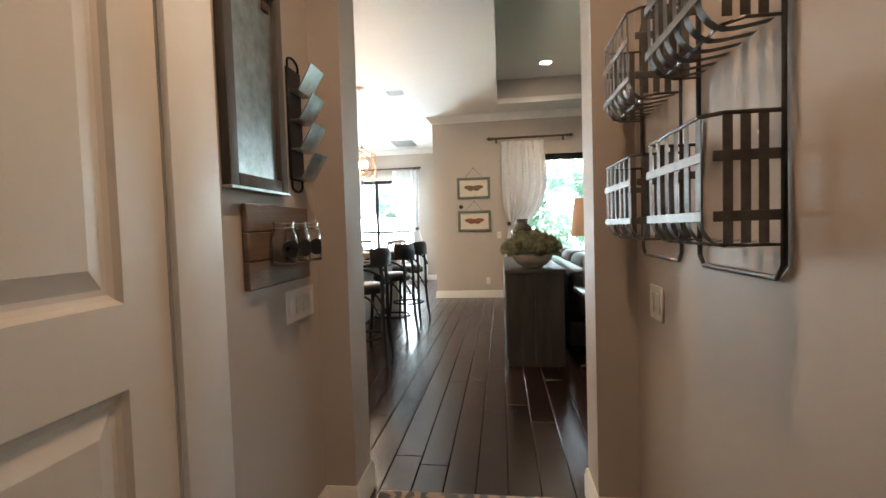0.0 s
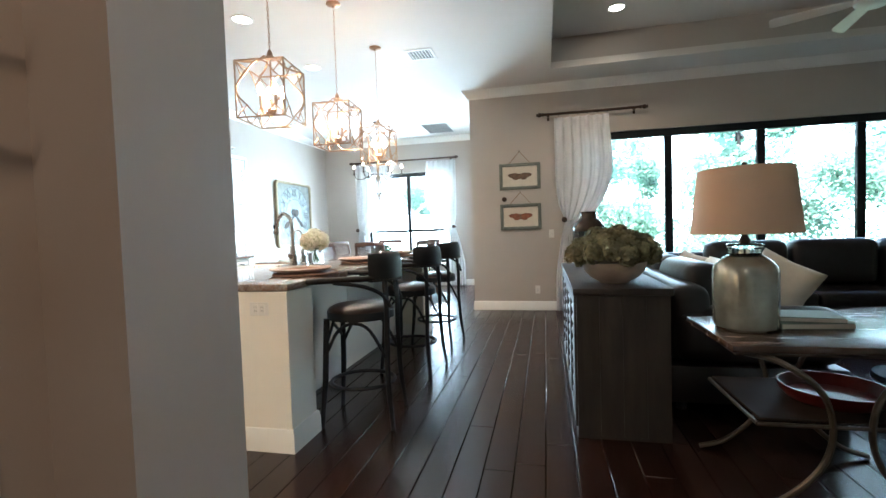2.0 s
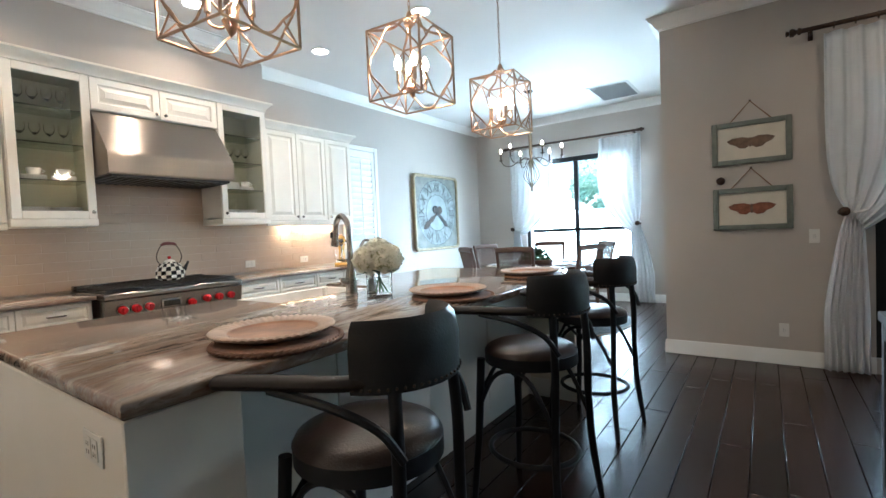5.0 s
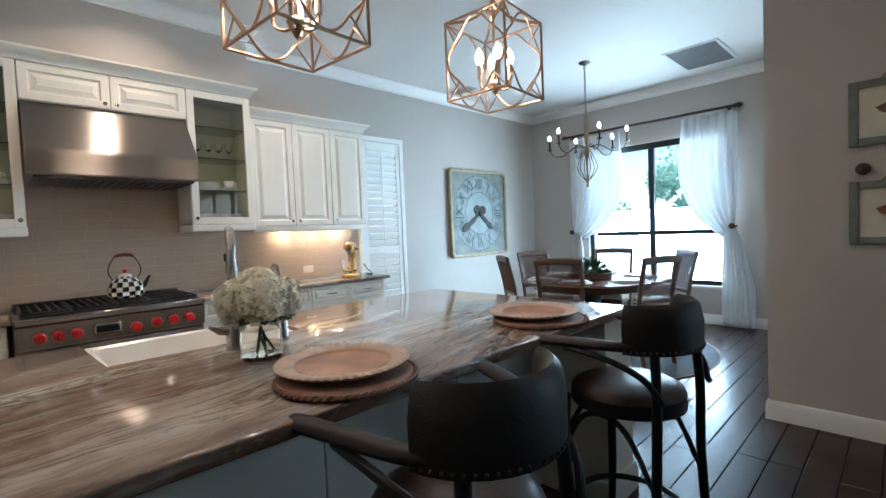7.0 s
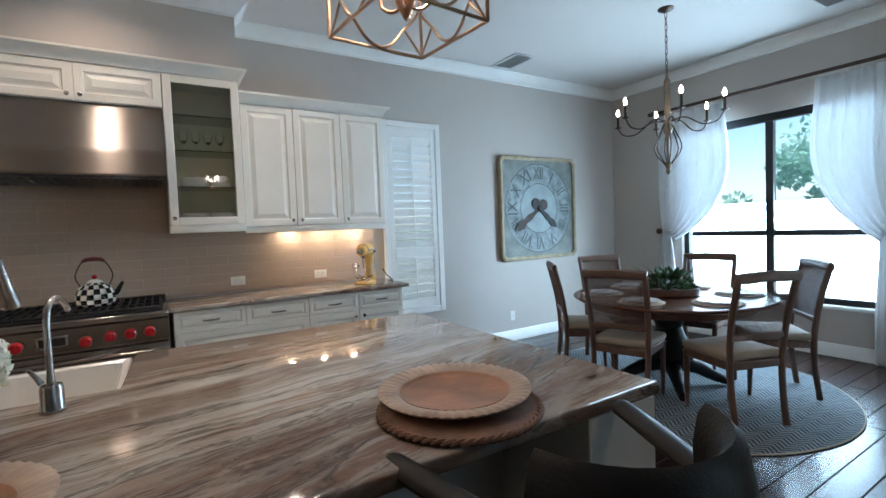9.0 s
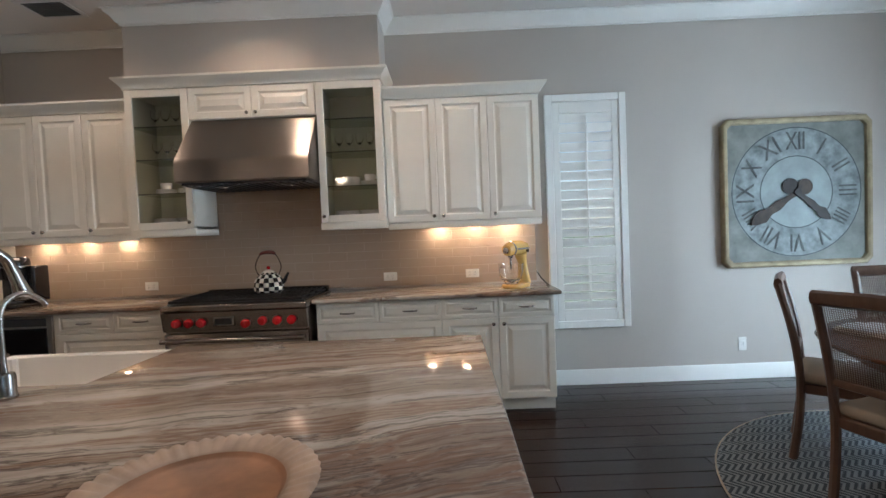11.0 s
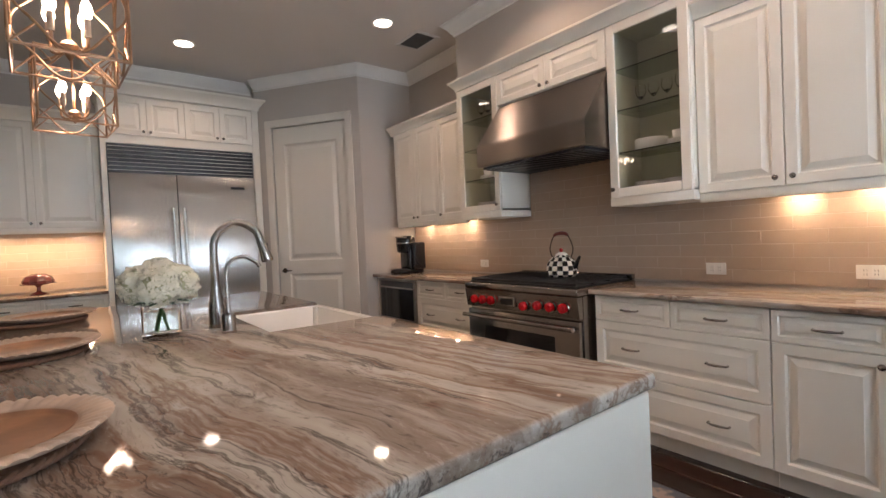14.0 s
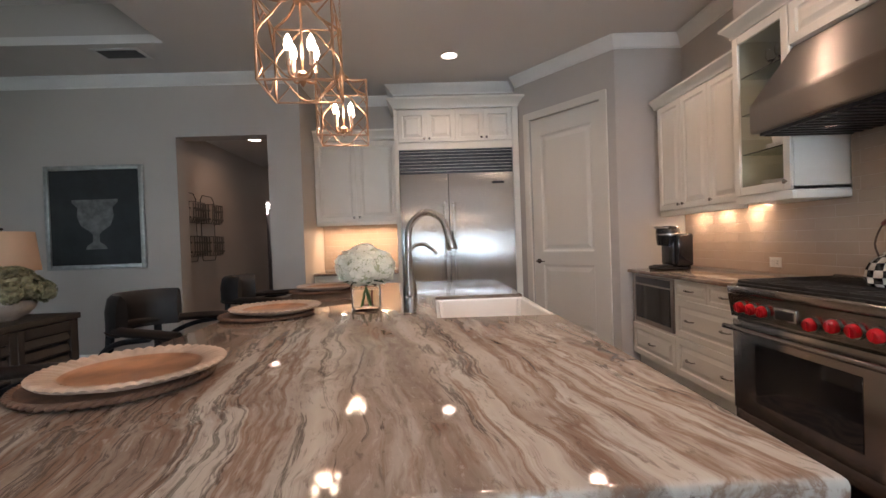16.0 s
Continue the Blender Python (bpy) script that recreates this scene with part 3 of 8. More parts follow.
# pantry corner: a return, then a slanted wall with the door, and the fridge recess
PA, PB = Vector((-4.275, 2.735, 0)), Vector((-3.50, 1.66, 0))
PD = (PB - PA).normalized()
PN = Vector((-PD.y, PD.x, 0))  # towards the kitchen
if PN.x < 0:
    PN = -PN
wall("wall_pantry_return", "greige painted return wall beside the counter", ((XW, 2.735 - T, 0), (-4.275, 2.735, 3.3)))
DOOR0, DOOR1, DOORH = 0.165, 1.115, 2.635
bm = B()


def slab(bm, s0, s1, z0, z1, back=0.12, out=0.0):
    a, b = PA + PD * s0, PA + PD * s1
    q = [a + PN * out, b + PN * out, b - PN * back, a - PN * back]
    prism(bm, [(p.x, p.y) for p in q], z0, z1)


LEN = (PB - PA).length
slab(bm, 0.0, DOOR0, 0, 3.3)
slab(bm, DOOR1, LEN, 0, 3.3)
slab(bm, DOOR0, DOOR1, DOORH, 3.3)
built("wall_pantry", bm, M_WALL, "greige painted slanted pantry wall", "wall")
wall("wall_fridge", "greige painted wall round the built-in fridge", ((-3.62, 0.95, 0), (-1.0, 1.07, 3.3)), ((-3.64, 0.95, 0), (-3.52, 1.64, 3.3)),
     ((-3.52, 1.07, 2.94), (-2.02, 1.50, 3.3)))
wall("soffit", "greige painted chimney breast above the range cabinets", ((XW, 4.05, 2.60), (-4.575, 6.04, CEIL)))

# ceilings
bm = B()
TX0, TX1, TY0, TY1 = 0.0, 5.3, 2.85, 7.36
box(bm, (XW - T, 0.9, CEIL), (TX0, YD + T, CEIL + 0.08))
box(bm, (TX0, 1.6, CEIL), (XE + T, TY0, CEIL + 0.08))
box(bm, (TX0, TY1, CEIL), (XE + T, YN + T, CEIL + 0.08))
box(bm, (TX1, TY0, CEIL), (XE + T, TY1, CEIL + 0.08))
built("ceiling", bm, M_CEIL, "off-white painted ceiling", "ceiling")
bm = B()
box(bm, (TX0 - 0.1, TY0 - 0.1, TRAY), (TX1 + 0.1, TY1 + 0.1, TRAY + 0.08))
built("ceiling_tray", bm, M_CEIL, "off-white raised tray ceiling", "ceiling")
bm = B()
for a, b in (((TX0 - 0.08, TY0 - 0.08), (TX0, TY1 + 0.08)), ((TX1, TY0 - 0.08), (TX1 + 0.08, TY1 + 0.08)), ((TX0, TY0 - 0.08), (TX1, TY0)), ((TX0, TY1), (TX1, TY1 + 0.08))):
    box(bm, (*a, CEIL + 0.08), (*b, TRAY))
built("wall_tray", bm, M_WALL, "greige painted upstand of the tray ceiling", "wall")
bm = B()
box(bm, (HL - 0.1, -3.4, HC), (HR + 0.1, HALLY, HC + 0.08))
box(bm, (HR + 0.1, -3.4, HC), (3.1, -0.8, HC + 0.08))
box(bm, (-2.3, -6.0, HC), (2.3, -3.4, HC + 0.08))
built("ceiling_hall", bm, M_CEIL, "off-white hall ceiling", "ceiling")

# crown mouldings along the walls
bm = B()
Z = CEIL - 0.002
X, Y = Vector((1, 0, 0)), Vector((0, 1, 0))
moulding(bm, (XW, 2.735, Z), (XW, 4.05, Z), X, CROWN, -1, -1)
moulding(bm, (XW, 4.05, Z), (-4.575, 4.05, Z), -Y, CROWN, -1, 1)
moulding(bm, (-4.575, 4.05, Z), (-4.575, 6.04, Z), X, CROWN, 1, 1)
moulding(bm, (-4.575, 6.04, Z), (XW, 6.04, Z), Y, CROWN, 1, -1)
moulding(bm, (XW, 6.04, Z), (XW, YD, Z), X, CROWN, -1, -1)
moulding(bm, (XW, YD, Z), (PX, YD, Z), -Y, CROWN, -1, -1)
moulding(bm, (PX, YD, Z), (PX, YN, Z), -X, CROWN, -1, 1)
moulding(bm, (PX, YN, Z), (XE, YN, Z), -Y, CROWN, 1, -1)
moulding(bm, (-1.0, YS, Z), (XE, YS, Z), Y, CROWN, 1, -1)
moulding(bm, (-1.0, YS, Z), (-1.0, 1.07, Z), -X, CROWN, 1, -1)
moulding(bm, (XW, 2.735, Z), (-4.275, 2.735, Z), Y, CROWN, -1, 0.5)
moulding(bm, (PA.x, PA.y, Z), (PB.x, PB.y, Z), PN, CROWN, 0.5, 0.0)
moulding(bm, (-3.52, 1.50, Z), (-2.02, 1.50, Z), Y, CROWN, -1, 1)
moulding(bm, (-2.02, 1.50, Z), (-2.02, 1.07, Z), X, CROWN, 1, -1)
moulding(bm, (-2.02, 1.07, Z), (-1.0, 1.07, Z), Y, CROWN, -1, -1)
built("trim_crown", bm, M_TRIM, "white crown moulding along the ceiling", "crown moulding")
bm = B()
moulding(bm, (XW, 7.285, 0.002), (XW, YD, 0.002), X, BASEB, 0, -1)
moulding(bm, (XW, YD, 0.002), (PX, YD, 0.002), -Y, BASEB, -1, -1)
moulding(bm, (PX, YD, 0.002), (PX, YN, 0.002), -X, BASEB, -1, 1)
moulding(bm, (PX, YN, 0.002), (LWX0, YN, 0.002), -Y, BASEB, 1, 0)
moulding(bm, (JR, YS, 0.002), (XE, YS, 0.002), Y, BASEB, 1, 0)
moulding(bm, (JR, YS, 0.002), (JR, HALLY, 0.002), -X, BASEB, 1, 1)
moulding(bm, (JL, YS, 0.002), (JL, HALLY, 0.002), X, BASEB, 1, 1)
moulding(bm, (-1.0, YS, 0.002), (JL, YS, 0.002), Y, BASEB, 1, 1)
moulding(bm, (HR, HALLY, 0.002), (HR, -1.17, 0.002), -X, BASEB, -1, 0)
moulding(bm, (HL, HALLY, 0.002), (HL, 1.12, 0.002), X, BASEB, -1, 0)
moulding(bm, (JL, HALLY, 0.002), (HL, HALLY, 0.002), -Y, BASEB, 1, -1)
moulding(bm, (JR, HALLY, 0.002), (HR, HALLY, 0.002), -Y, BASEB, 1, -1)
built("baseboard", bm, M_TRIM, "white moulded baseboard", "baseboard")

# ground and greenery outside
bm = B()
box(bm, (-400, -400, -0.30), (400, 400, -0.20))
built("ground", bm, M_LAWN, "mown green lawn round the house", "ground")


def leaves(name, n, centre, size, leaf, mat, label, seed, lumps=7):
    """Many small leaves, gathered into uneven clumps."""
    rnd = random.Random(seed)
    clumps = [(Vector((rnd.uniform(-1, 1) * size[0], rnd.uniform(-1, 1) * size[1], rnd.uniform(-0.9, 0.85) * size[2])), rnd.uniform(0.25, 0.6)) for _ in range(lumps)]
    vs, fs = [], []
    for _ in range(n):
        c, r = clumps[rnd.randrange(lumps)]
        d = Vector((rnd.gauss(0, 1), rnd.gauss(0, 1), rnd.gauss(0, 1))).normalized() * r * rnd.random() ** 0.4
        p = Vector(centre) + c + d
        if p.z < -0.15:
            continue
        a = Vector((rnd.gauss(0, 1), rnd.gauss(0, 1), rnd.gauss(0, 1))).normalized() * leaf
        b = a.orthogonal().normalized() * leaf * 0.5
        k = len(vs)
        vs += [p - a, p + b, p + a, p - b]
        fs.append((k, k + 1, k + 2, k + 3))
    me = bpy.data.meshes.new(name)
    me.from_pydata([tuple(v) for v in vs], [], fs)
    me.materials.append(mat)
    return tagged(new(name, me), label, "shrub", "", "stuff")


leaves("hedge", 62000, (3.2, 12.6, 1.25), (6.5, 0.7, 1.6), 0.055, M_HEDGE, "dense sunlit green hedge beyond the living room window", 3, 150)
leaves("hedge", 7000, (-3.5, 16.0, 0.6), (3.5, 0.7, 0.9), 0.075, M_HEDGE, "low sunlit hedge beyond the dining room window", 5, 34)


def tree(at, h, seed):
    rnd = random.Random(seed)
    t = thing("tree", at, "slender sunlit garden tree on the lawn", "tree", "garden trees")
    bm = B()
    tube(bm, curve3([at, (at[0] + 0.1, at[1], at[2] + h * 0.3), (at[0] - 0.05, at[1] + 0.1, at[2] + h * 0.65), (at[0], at[1], at[2] + h)], 4), [0.13 - 0.008 * i for i in range(13)], 8)
    for k in range(6):
        z = at[2] + h * (0.35 + 0.09 * k)
        a = rnd.uniform(0, 6.28)
        tube(bm, [(at[0], at[1], z), (at[0] + math.cos(a) * 0.5, at[1] + math.sin(a) * 0.5, z + 0.35), (at[0] + math.cos(a) * 1.0, at[1] + math.sin(a) * 1.0, z + 0.5)], [0.05, 0.03, 0.012], 6)
    part("trunk", bm, M_CONSOLE, t)
    c = leaves("crown", 5000, (0, 0, h * 0.72), (1.1, 1.1, h * 0.28), 0.08, M_HEDGE, "", seed, 18)
    c.parent = t
    for key in ("category", "kind", "label"):
        if key in c:
            del c[key]


tree((-2.0, 18.0, -0.2), 4.6, 11)
tree((1.2, 13.6, -0.2), 5.2, 12)
tree((4.6, 13.9, -0.2), 4.8, 13)
tree((7.5, 13.4, -0.2), 5.4, 14)

# ---- kitchen: cabinets along the west wall ----
def pull(parent, c, u, n, w=0.10):
    """An arched bar pull, its middle at c."""
    c, u, n = Vector(c), Vector(u), Vector(n)
    bm = B()
    pts = [c - u * w / 2, c - u * w / 2 + n * 0.018, c - u * w * 0.32 + n * 0.027, c + n * 0.031, c + u * w * 0.32 + n * 0.027, c + u * w / 2 + n * 0.018, c + u * w / 2]
    tube(bm, pts, [0.006, 0.005, 0.0055, 0.007, 0.0055, 0.005, 0.006], 8)
    return part("handle", bm, M_CHROME, parent, "brushed nickel pull")


def knob(parent, c, n):
    c, n = Vector(c), Vector(n)
    bm = B()
    tube(bm, [c, c + n * 0.012, c + n * 0.016, c + n * 0.024, c + n * 0.028], [0.005, 0.005, 0.013, 0.014, 0.006], 12)
    return part("knob", bm, M_CHROME, parent, "brushed nickel knob")


def leaf(parent, kind, o, u, n, w, h, loops=RAISED, mat=M_CAB):
    bm = B()
    u, n = Vector(u), Vector(n)
    face_panel(bm, Vector(o) + u * GAP + Vector((0, 0, GAP)), u, n, w - 2 * GAP, h - 2 * GAP, loops)
    return part(kind, bm, mat, parent, crease=7)


UY, NX = (0, 1, 0), (1, 0, 0)
FX = -4.405  # carcass front; leaves stand 2 cm proud of it


def base_unit(name, y0, y1, label, fronts, group="base cabinets"):
    t = thing(name, (FX, (y0 + y1) / 2, 0), label, "kitchen cabinet", group)
    bm = B()
    box(bm, (XW + 0.004, y0 + 0.001, 0.10), (FX, y1 - 0.001, 0.885))
    box(bm, (XW + 0.004, y0 + 0.001, 0.0), (FX - 0.05, y1 - 0.001, 0.10))
    part("body", bm, M_CAB, t)
    for kind, a, b, z0, z1, pulls in fronts:
        loops = SMALL if z1 - z0 < 0.2 else RAISED
        f = leaf(t, kind, (FX, a, z0), UY, NX, b - a, z1 - z0, loops)
        for p in pulls:
            if kind == "drawer":
                pull(f, (FX + 0.019, a + (b - a) * p, (z0 + z1) / 2), UY, NX)
            else:
                knob(f, (FX + 0.019, a + (b - a) * p, z1 - 0.045), NX)
    return t


base_unit("drawer_cabinet", 3.53, 4.395, "cream painted drawer cabinet under the granite counter",
          [("drawer", 3.53, 3.97, 0.725, 0.88, (0.5,)), ("drawer", 3.97, 4.395, 0.725, 0.88, (0.5,)), ("drawer", 3.53, 4.395, 0.415, 0.725, (0.25, 0.75)), ("drawer", 3.53, 4.395, 0.105, 0.415, (0.25, 0.75))])
base_unit("drawer_cabinet", 5.505, 6.445, "cream painted wide drawer cabinet beside the range",
          [("drawer", 5.505, 5.975, 0.725, 0.88, (0.5,)), ("drawer", 5.975, 6.445, 0.725, 0.88, (0.5,)), ("drawer", 5.505, 6.445, 0.415, 0.725, (0.25, 0.75)), ("drawer", 5.505, 6.445, 0.105, 0.415, (0.25, 0.75))])
base_unit("base_cabinet", 6.445, 7.29, "cream painted two-door base cabinet with two drawers",
          [("drawer", 6.445, 6.868, 0.725, 0.88, (0.5,)), ("drawer", 6.868, 7.29, 0.725, 0.88, (0.5,)), ("door", 6.445, 6.868, 0.105, 0.725, (0.91,)), ("door", 6.868, 7.29, 0.105, 0.725, (0.09,))])
mw = base_unit("microwave_cabinet", 2.745, 3.53, "cream painted cabinet holding a built-in microwave", [("drawer", 2.745, 3.53, 0.105, 0.405, (0.5,))])
t = thing("microwave", (FX, 3.14, 0.42), "stainless built-in microwave with black glass door", "microwave")
bm = B()
box(bm, (FX - 0.3, 2.80, 0.425), (FX + 0.018, 3.50, 0.872), 0.004)
part("case", bm, M_STEEL, t)
bm = B()
box(bm, (FX + 0.015, 2.84, 0.47), (FX + 0.024, 3.46, 0.78), 0.003)
part("door", bm, M_BLACKGLASS, t, "black glass door")
bm = B()
box(bm, (FX + 0.015, 2.84, 0.795), (FX + 0.022, 3.46, 0.855), 0.002)
part("control_panel", bm, M_DARKSTEEL, t)

# worktops
CT = 0.918


def worktop(name, poly, label, z0=0.886, z1=CT):
    bm = prism(B(), poly, z0, z1, 0.009, 3)
    ob = built(name, bm, M_GRANITE, label, "countertop", "")
    return ob


worktop("worktop", [(XW + 0.008, 2.745), (-4.345, 2.745), (-4.345, 4.412), (XW + 0.008, 4.412)], "polished veined granite worktop beside the range")
worktop("worktop", [(XW + 0.008, 5.488), (-4.345, 5.488), (-4.345, 7.335), (XW + 0.008, 7.335)], "polished veined granite worktop under the wall cabinets")

# wall cabinets
UZ0, UZ1 = 1.465, 2.44


def upper(y0, y1, n, label, front=-4.65, z0=UZ0, z1=UZ1):
    t = thing("wall_cabinet", (front, (y0 + y1) / 2, z0 - 0.05), label, "kitchen cabinet", "wall cabinets")
    bm = B()
    box(bm, (XW + 0.004, y0 + 0.001, z0), (front, y1 - 0.001, z1))
    part("body", bm, M_CAB, t)
    bm = B()
    box(bm, (front - 0.02, y0 + 0.002, z0 - 0.05), (front + 0.014, y1 - 0.002, z0 - 0.001), 0.006, 2)
    part("light_rail", bm, M_CAB, t)
    w = (y1 - y0) / n
    for i in range(n):
        d = leaf(t, "door", (front, y0 + i * w, z0), UY, NX, w, z1 - z0)
        side = 0.09 if i == 1 else 0.91
        if n == 3 and i == 2:
            side = 0.09
        knob(d, (front + 0.019, y0 + i * w + w * side, z0 + 0.045), NX)
    return t


up_l = upper(2.85, 4.025, 3, "cream painted wall cabinet with three raised-panel doors")
up_r = upper(6.045, 7.27, 3, "cream painted three-door wall cabinet beside the shuttered window")
for y0, y1, m0, m1, par in ((2.80, 4.025, 0, 0, up_l), (6.045, 7.27, 0, 1, up_r)):
    bm = B()
    moulding(bm, (-4.63, y0, UZ1), (-4.63, y1, UZ1), X, CABCROWN, m0, m1)
    if m1:
        moulding(bm, (-4.63, y1, UZ1), (XW + 0.004, y1, UZ1), Y, CABCROWN, 1, 0)
    box(bm, (XW + 0.004, y0, UZ1 + 0.001), (-4.632, y1 - 0.002, UZ1 + 0.07))
    part("crown", bm, M_CAB, par)

GX, GZ0, GZ1 = -4.59, 1.49, 2.585


def place_setting(y, z, kind, rnd):
    """Crockery and glasses on the shelves behind the glass doors."""
    x = -4.76
    if kind == "plates":
        t = thing("plate_stack", (x, y, z), "stack of blue-edged white plates on a glass shelf", "plates", "dishes in the glass cabinets")
        for i in range(6):
            bm = lathe(B(), [(0, 0.004), (0.06, 0.004), (0.075, 0.010), (0.098, 0.016), (0.10, 0.019), (0.096, 0.019), (0.07, 0.012), (0, 0.008)], (x, y, z + 0.011 * i), 22)
            part("plate", bm, M_PORC, t)
    elif kind == "cups":
        t = thing("cup_stack", (x, y, z), "white teacup on a stack of saucers", "cup", "dishes in the glass cabinets")
        for i in range(4):
            bm = lathe(B(), [(0, 0.002), (0.045, 0.003), (0.075, 0.012), (0.077, 0.015), (0, 0.008)], (x, y, z + 0.009 * i), 20)
            part("saucer", bm, M_PORC, t)
        bm = lathe(B(), [(0, 0.04), (0.025, 0.04), (0.04, 0.06), (0.045, 0.095), (0.042, 0.095), (0.036, 0.062), (0, 0.046)], (x, y, z), 20)
        tube(bm, arc((x + 0.02, y + 0.04, z + 0.06), (x + 0.02, y + 0.04, z + 0.085), 0.02, 6, (0, 1, 0)), 0.004, 6)
        part("cup", bm, M_PORC, t)
    else:
        t = thing("wine_glass", (x, y, z), "clear stemmed wine glass on a glass shelf", "glass", "dishes in the glass cabinets")
        bm = lathe(B(), [(0, 0.001), (0.033, 0.002), (0.006, 0.008), (0.004, 0.07), (0.02, 0.085), (0.034, 0.115), (0.030, 0.16), (0.028, 0.16), (0.031, 0.115), (0.017, 0.09), (0, 0.083)], (x, y, z), 18)
        part("bowl", bm, M_GLASS, t)


def glass_unit(y0, y1, hinge, seed):
    t = thing("glass_cabinet", (GX, (y0 + y1) / 2, GZ0 - 0.055), "cream painted wall cabinet with a glazed door showing dishes", "kitchen cabinet", "wall cabinets")
    bm = B()
    xb = XW + 0.004
    for a, b in (((xb, y0, GZ0), (xb + 0.012, y1, GZ1)), ((xb, y0, GZ0), (GX, y0 + 0.018, GZ1)), ((xb, y1 - 0.018, GZ0), (GX, y1, GZ1)), ((xb, y0, GZ0), (GX, y1, GZ0 + 0.018)), ((xb, y0, GZ1 - 0.018), (GX, y1, GZ1))):
        box(bm, a, b)
    part("body", bm, M_CAB, t)
    # added thin sheets whose dark olive stands in for shade behind the glass
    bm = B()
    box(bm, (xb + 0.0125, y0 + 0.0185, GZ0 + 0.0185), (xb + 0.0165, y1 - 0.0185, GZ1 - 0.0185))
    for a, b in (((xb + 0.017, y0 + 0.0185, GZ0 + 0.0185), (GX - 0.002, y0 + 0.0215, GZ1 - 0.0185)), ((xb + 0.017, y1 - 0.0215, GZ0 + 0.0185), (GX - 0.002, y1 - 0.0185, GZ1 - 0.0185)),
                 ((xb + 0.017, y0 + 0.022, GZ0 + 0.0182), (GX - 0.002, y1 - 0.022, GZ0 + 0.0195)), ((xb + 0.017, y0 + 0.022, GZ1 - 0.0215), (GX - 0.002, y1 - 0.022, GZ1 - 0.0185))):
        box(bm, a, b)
    part("lining", bm, M_CABSHADE, t, "thin olive sheets coloured for the shade inside")
    bm = B()
    box(bm, (xb, y0 - 0.004, GZ0 - 0.055), (GX + 0.016, y1 + 0.004, GZ0 - 0.0006), 0.003, 2)
    part("light_rail", bm, M_CAB, t)
    bm = B()
    s = 0.058
    for a, b in (((GX + 0.001, y0 + GAP, GZ0), (GX + 0.021, y0 + s, GZ1)), ((GX + 0.001, y1 - s, GZ0), (GX + 0.021, y1 - GAP, GZ1)), ((GX + 0.001, y0 + s, GZ0), (GX + 0.021, y1 - s, GZ0 + s)), ((GX + 0.001, y0 + s, GZ1 - s), (GX + 0.021, y1 - s, GZ1))):
        box(bm, a, b, 0.003)
    d = part("door", bm, M_CAB, t, "glazed door frame")
    bm = box(B(), (GX + 0.008, y0 + s - 0.004, GZ0 + s - 0.004), (GX + 0.012, y1 - s + 0.004, GZ1 - s + 0.004))
    pane = part("pane", bm, M_GLASS, d, "clear glass pane")
    pane.visible_shadow = False
    knob(d, (GX + 0.019, y0 + 0.03 if hinge else y1 - 0.03, GZ0 + 0.05), NX)
    rnd = random.Random(seed)
    levels = [GZ0 + 0.020, GZ0 + 0.29, GZ0 + 0.56, GZ0 + 0.82]
    for z in levels[1:]:
        bm = box(B(), (xb + 0.014, y0 + 0.022, z - 0.007), (GX - 0.03, y1 - 0.022, z), 0.001)
        sh = part("shelf", bm, M_SHELFGLASS, t, "green-edged glass shelf")
        sh.visible_shadow = False
    m = (y0 + y1) / 2
    place_setting(m - 0.08, levels[0], "plates", rnd)
    place_setting(m + 0.11, levels[0], "plates", rnd)
    place_setting(m - 0.07, levels[1], "plates" if hinge else "cups", rnd)
    place_setting(m + 0.11, levels[1], "cups", rnd)
    for k in range(4):
        place_setting(m - 0.13 + 0.085 * k, levels[2], "glass", rnd)
    if not hinge:
        for k in range(4):
            place_setting(m - 0.13 + 0.085 * k, levels[3], "glass", rnd)
    return t


glass_unit(4.03, 4.53, False, 1)
glass_unit(5.53, 6.04, True, 2)
hc = thing("hood_cabinet", (GX, 5.03, 2.335), "cream painted short cabinet above the range hood", "kitchen cabinet", "wall cabinets")
bm = box(B(), (XW + 0.004, 4.532, 2.335), (GX, 5.528, GZ1))
part("body", bm, M_CAB, hc)
for i, side in ((0, 0.93), (1, 0.07)):
    d = leaf(hc, "door", (GX, 4.532 + 0.498 * i, 2.335), UY, NX, 0.498, GZ1 - 2.335)
    knob(d, (GX + 0.019, 4.532 + 0.498 * i + 0.498 * side, 2.37), NX)
bm = B()
moulding(bm, (GX + 0.02, 4.03, GZ1 + 0.002), (GX + 0.02, 6.04, GZ1 + 0.002), X, CABCROWN, 1, 1)
moulding(bm, (GX + 0.02, 6.04, GZ1 + 0.002), (XW + 0.004, 6.04, GZ1 + 0.002), Y, CABCROWN, 1, 0)
moulding(bm, (GX + 0.02, 4.03, GZ1 + 0.002), (XW + 0.004, 4.03, GZ1 + 0.002), -Y, CABCROWN, 1, 0)
box(bm, (-4.628, 4.06, GZ1 + 0.002), (GX + 0.022, 6.03, GZ1 + 0.07))
part("crown", bm, M_CAB, hc)

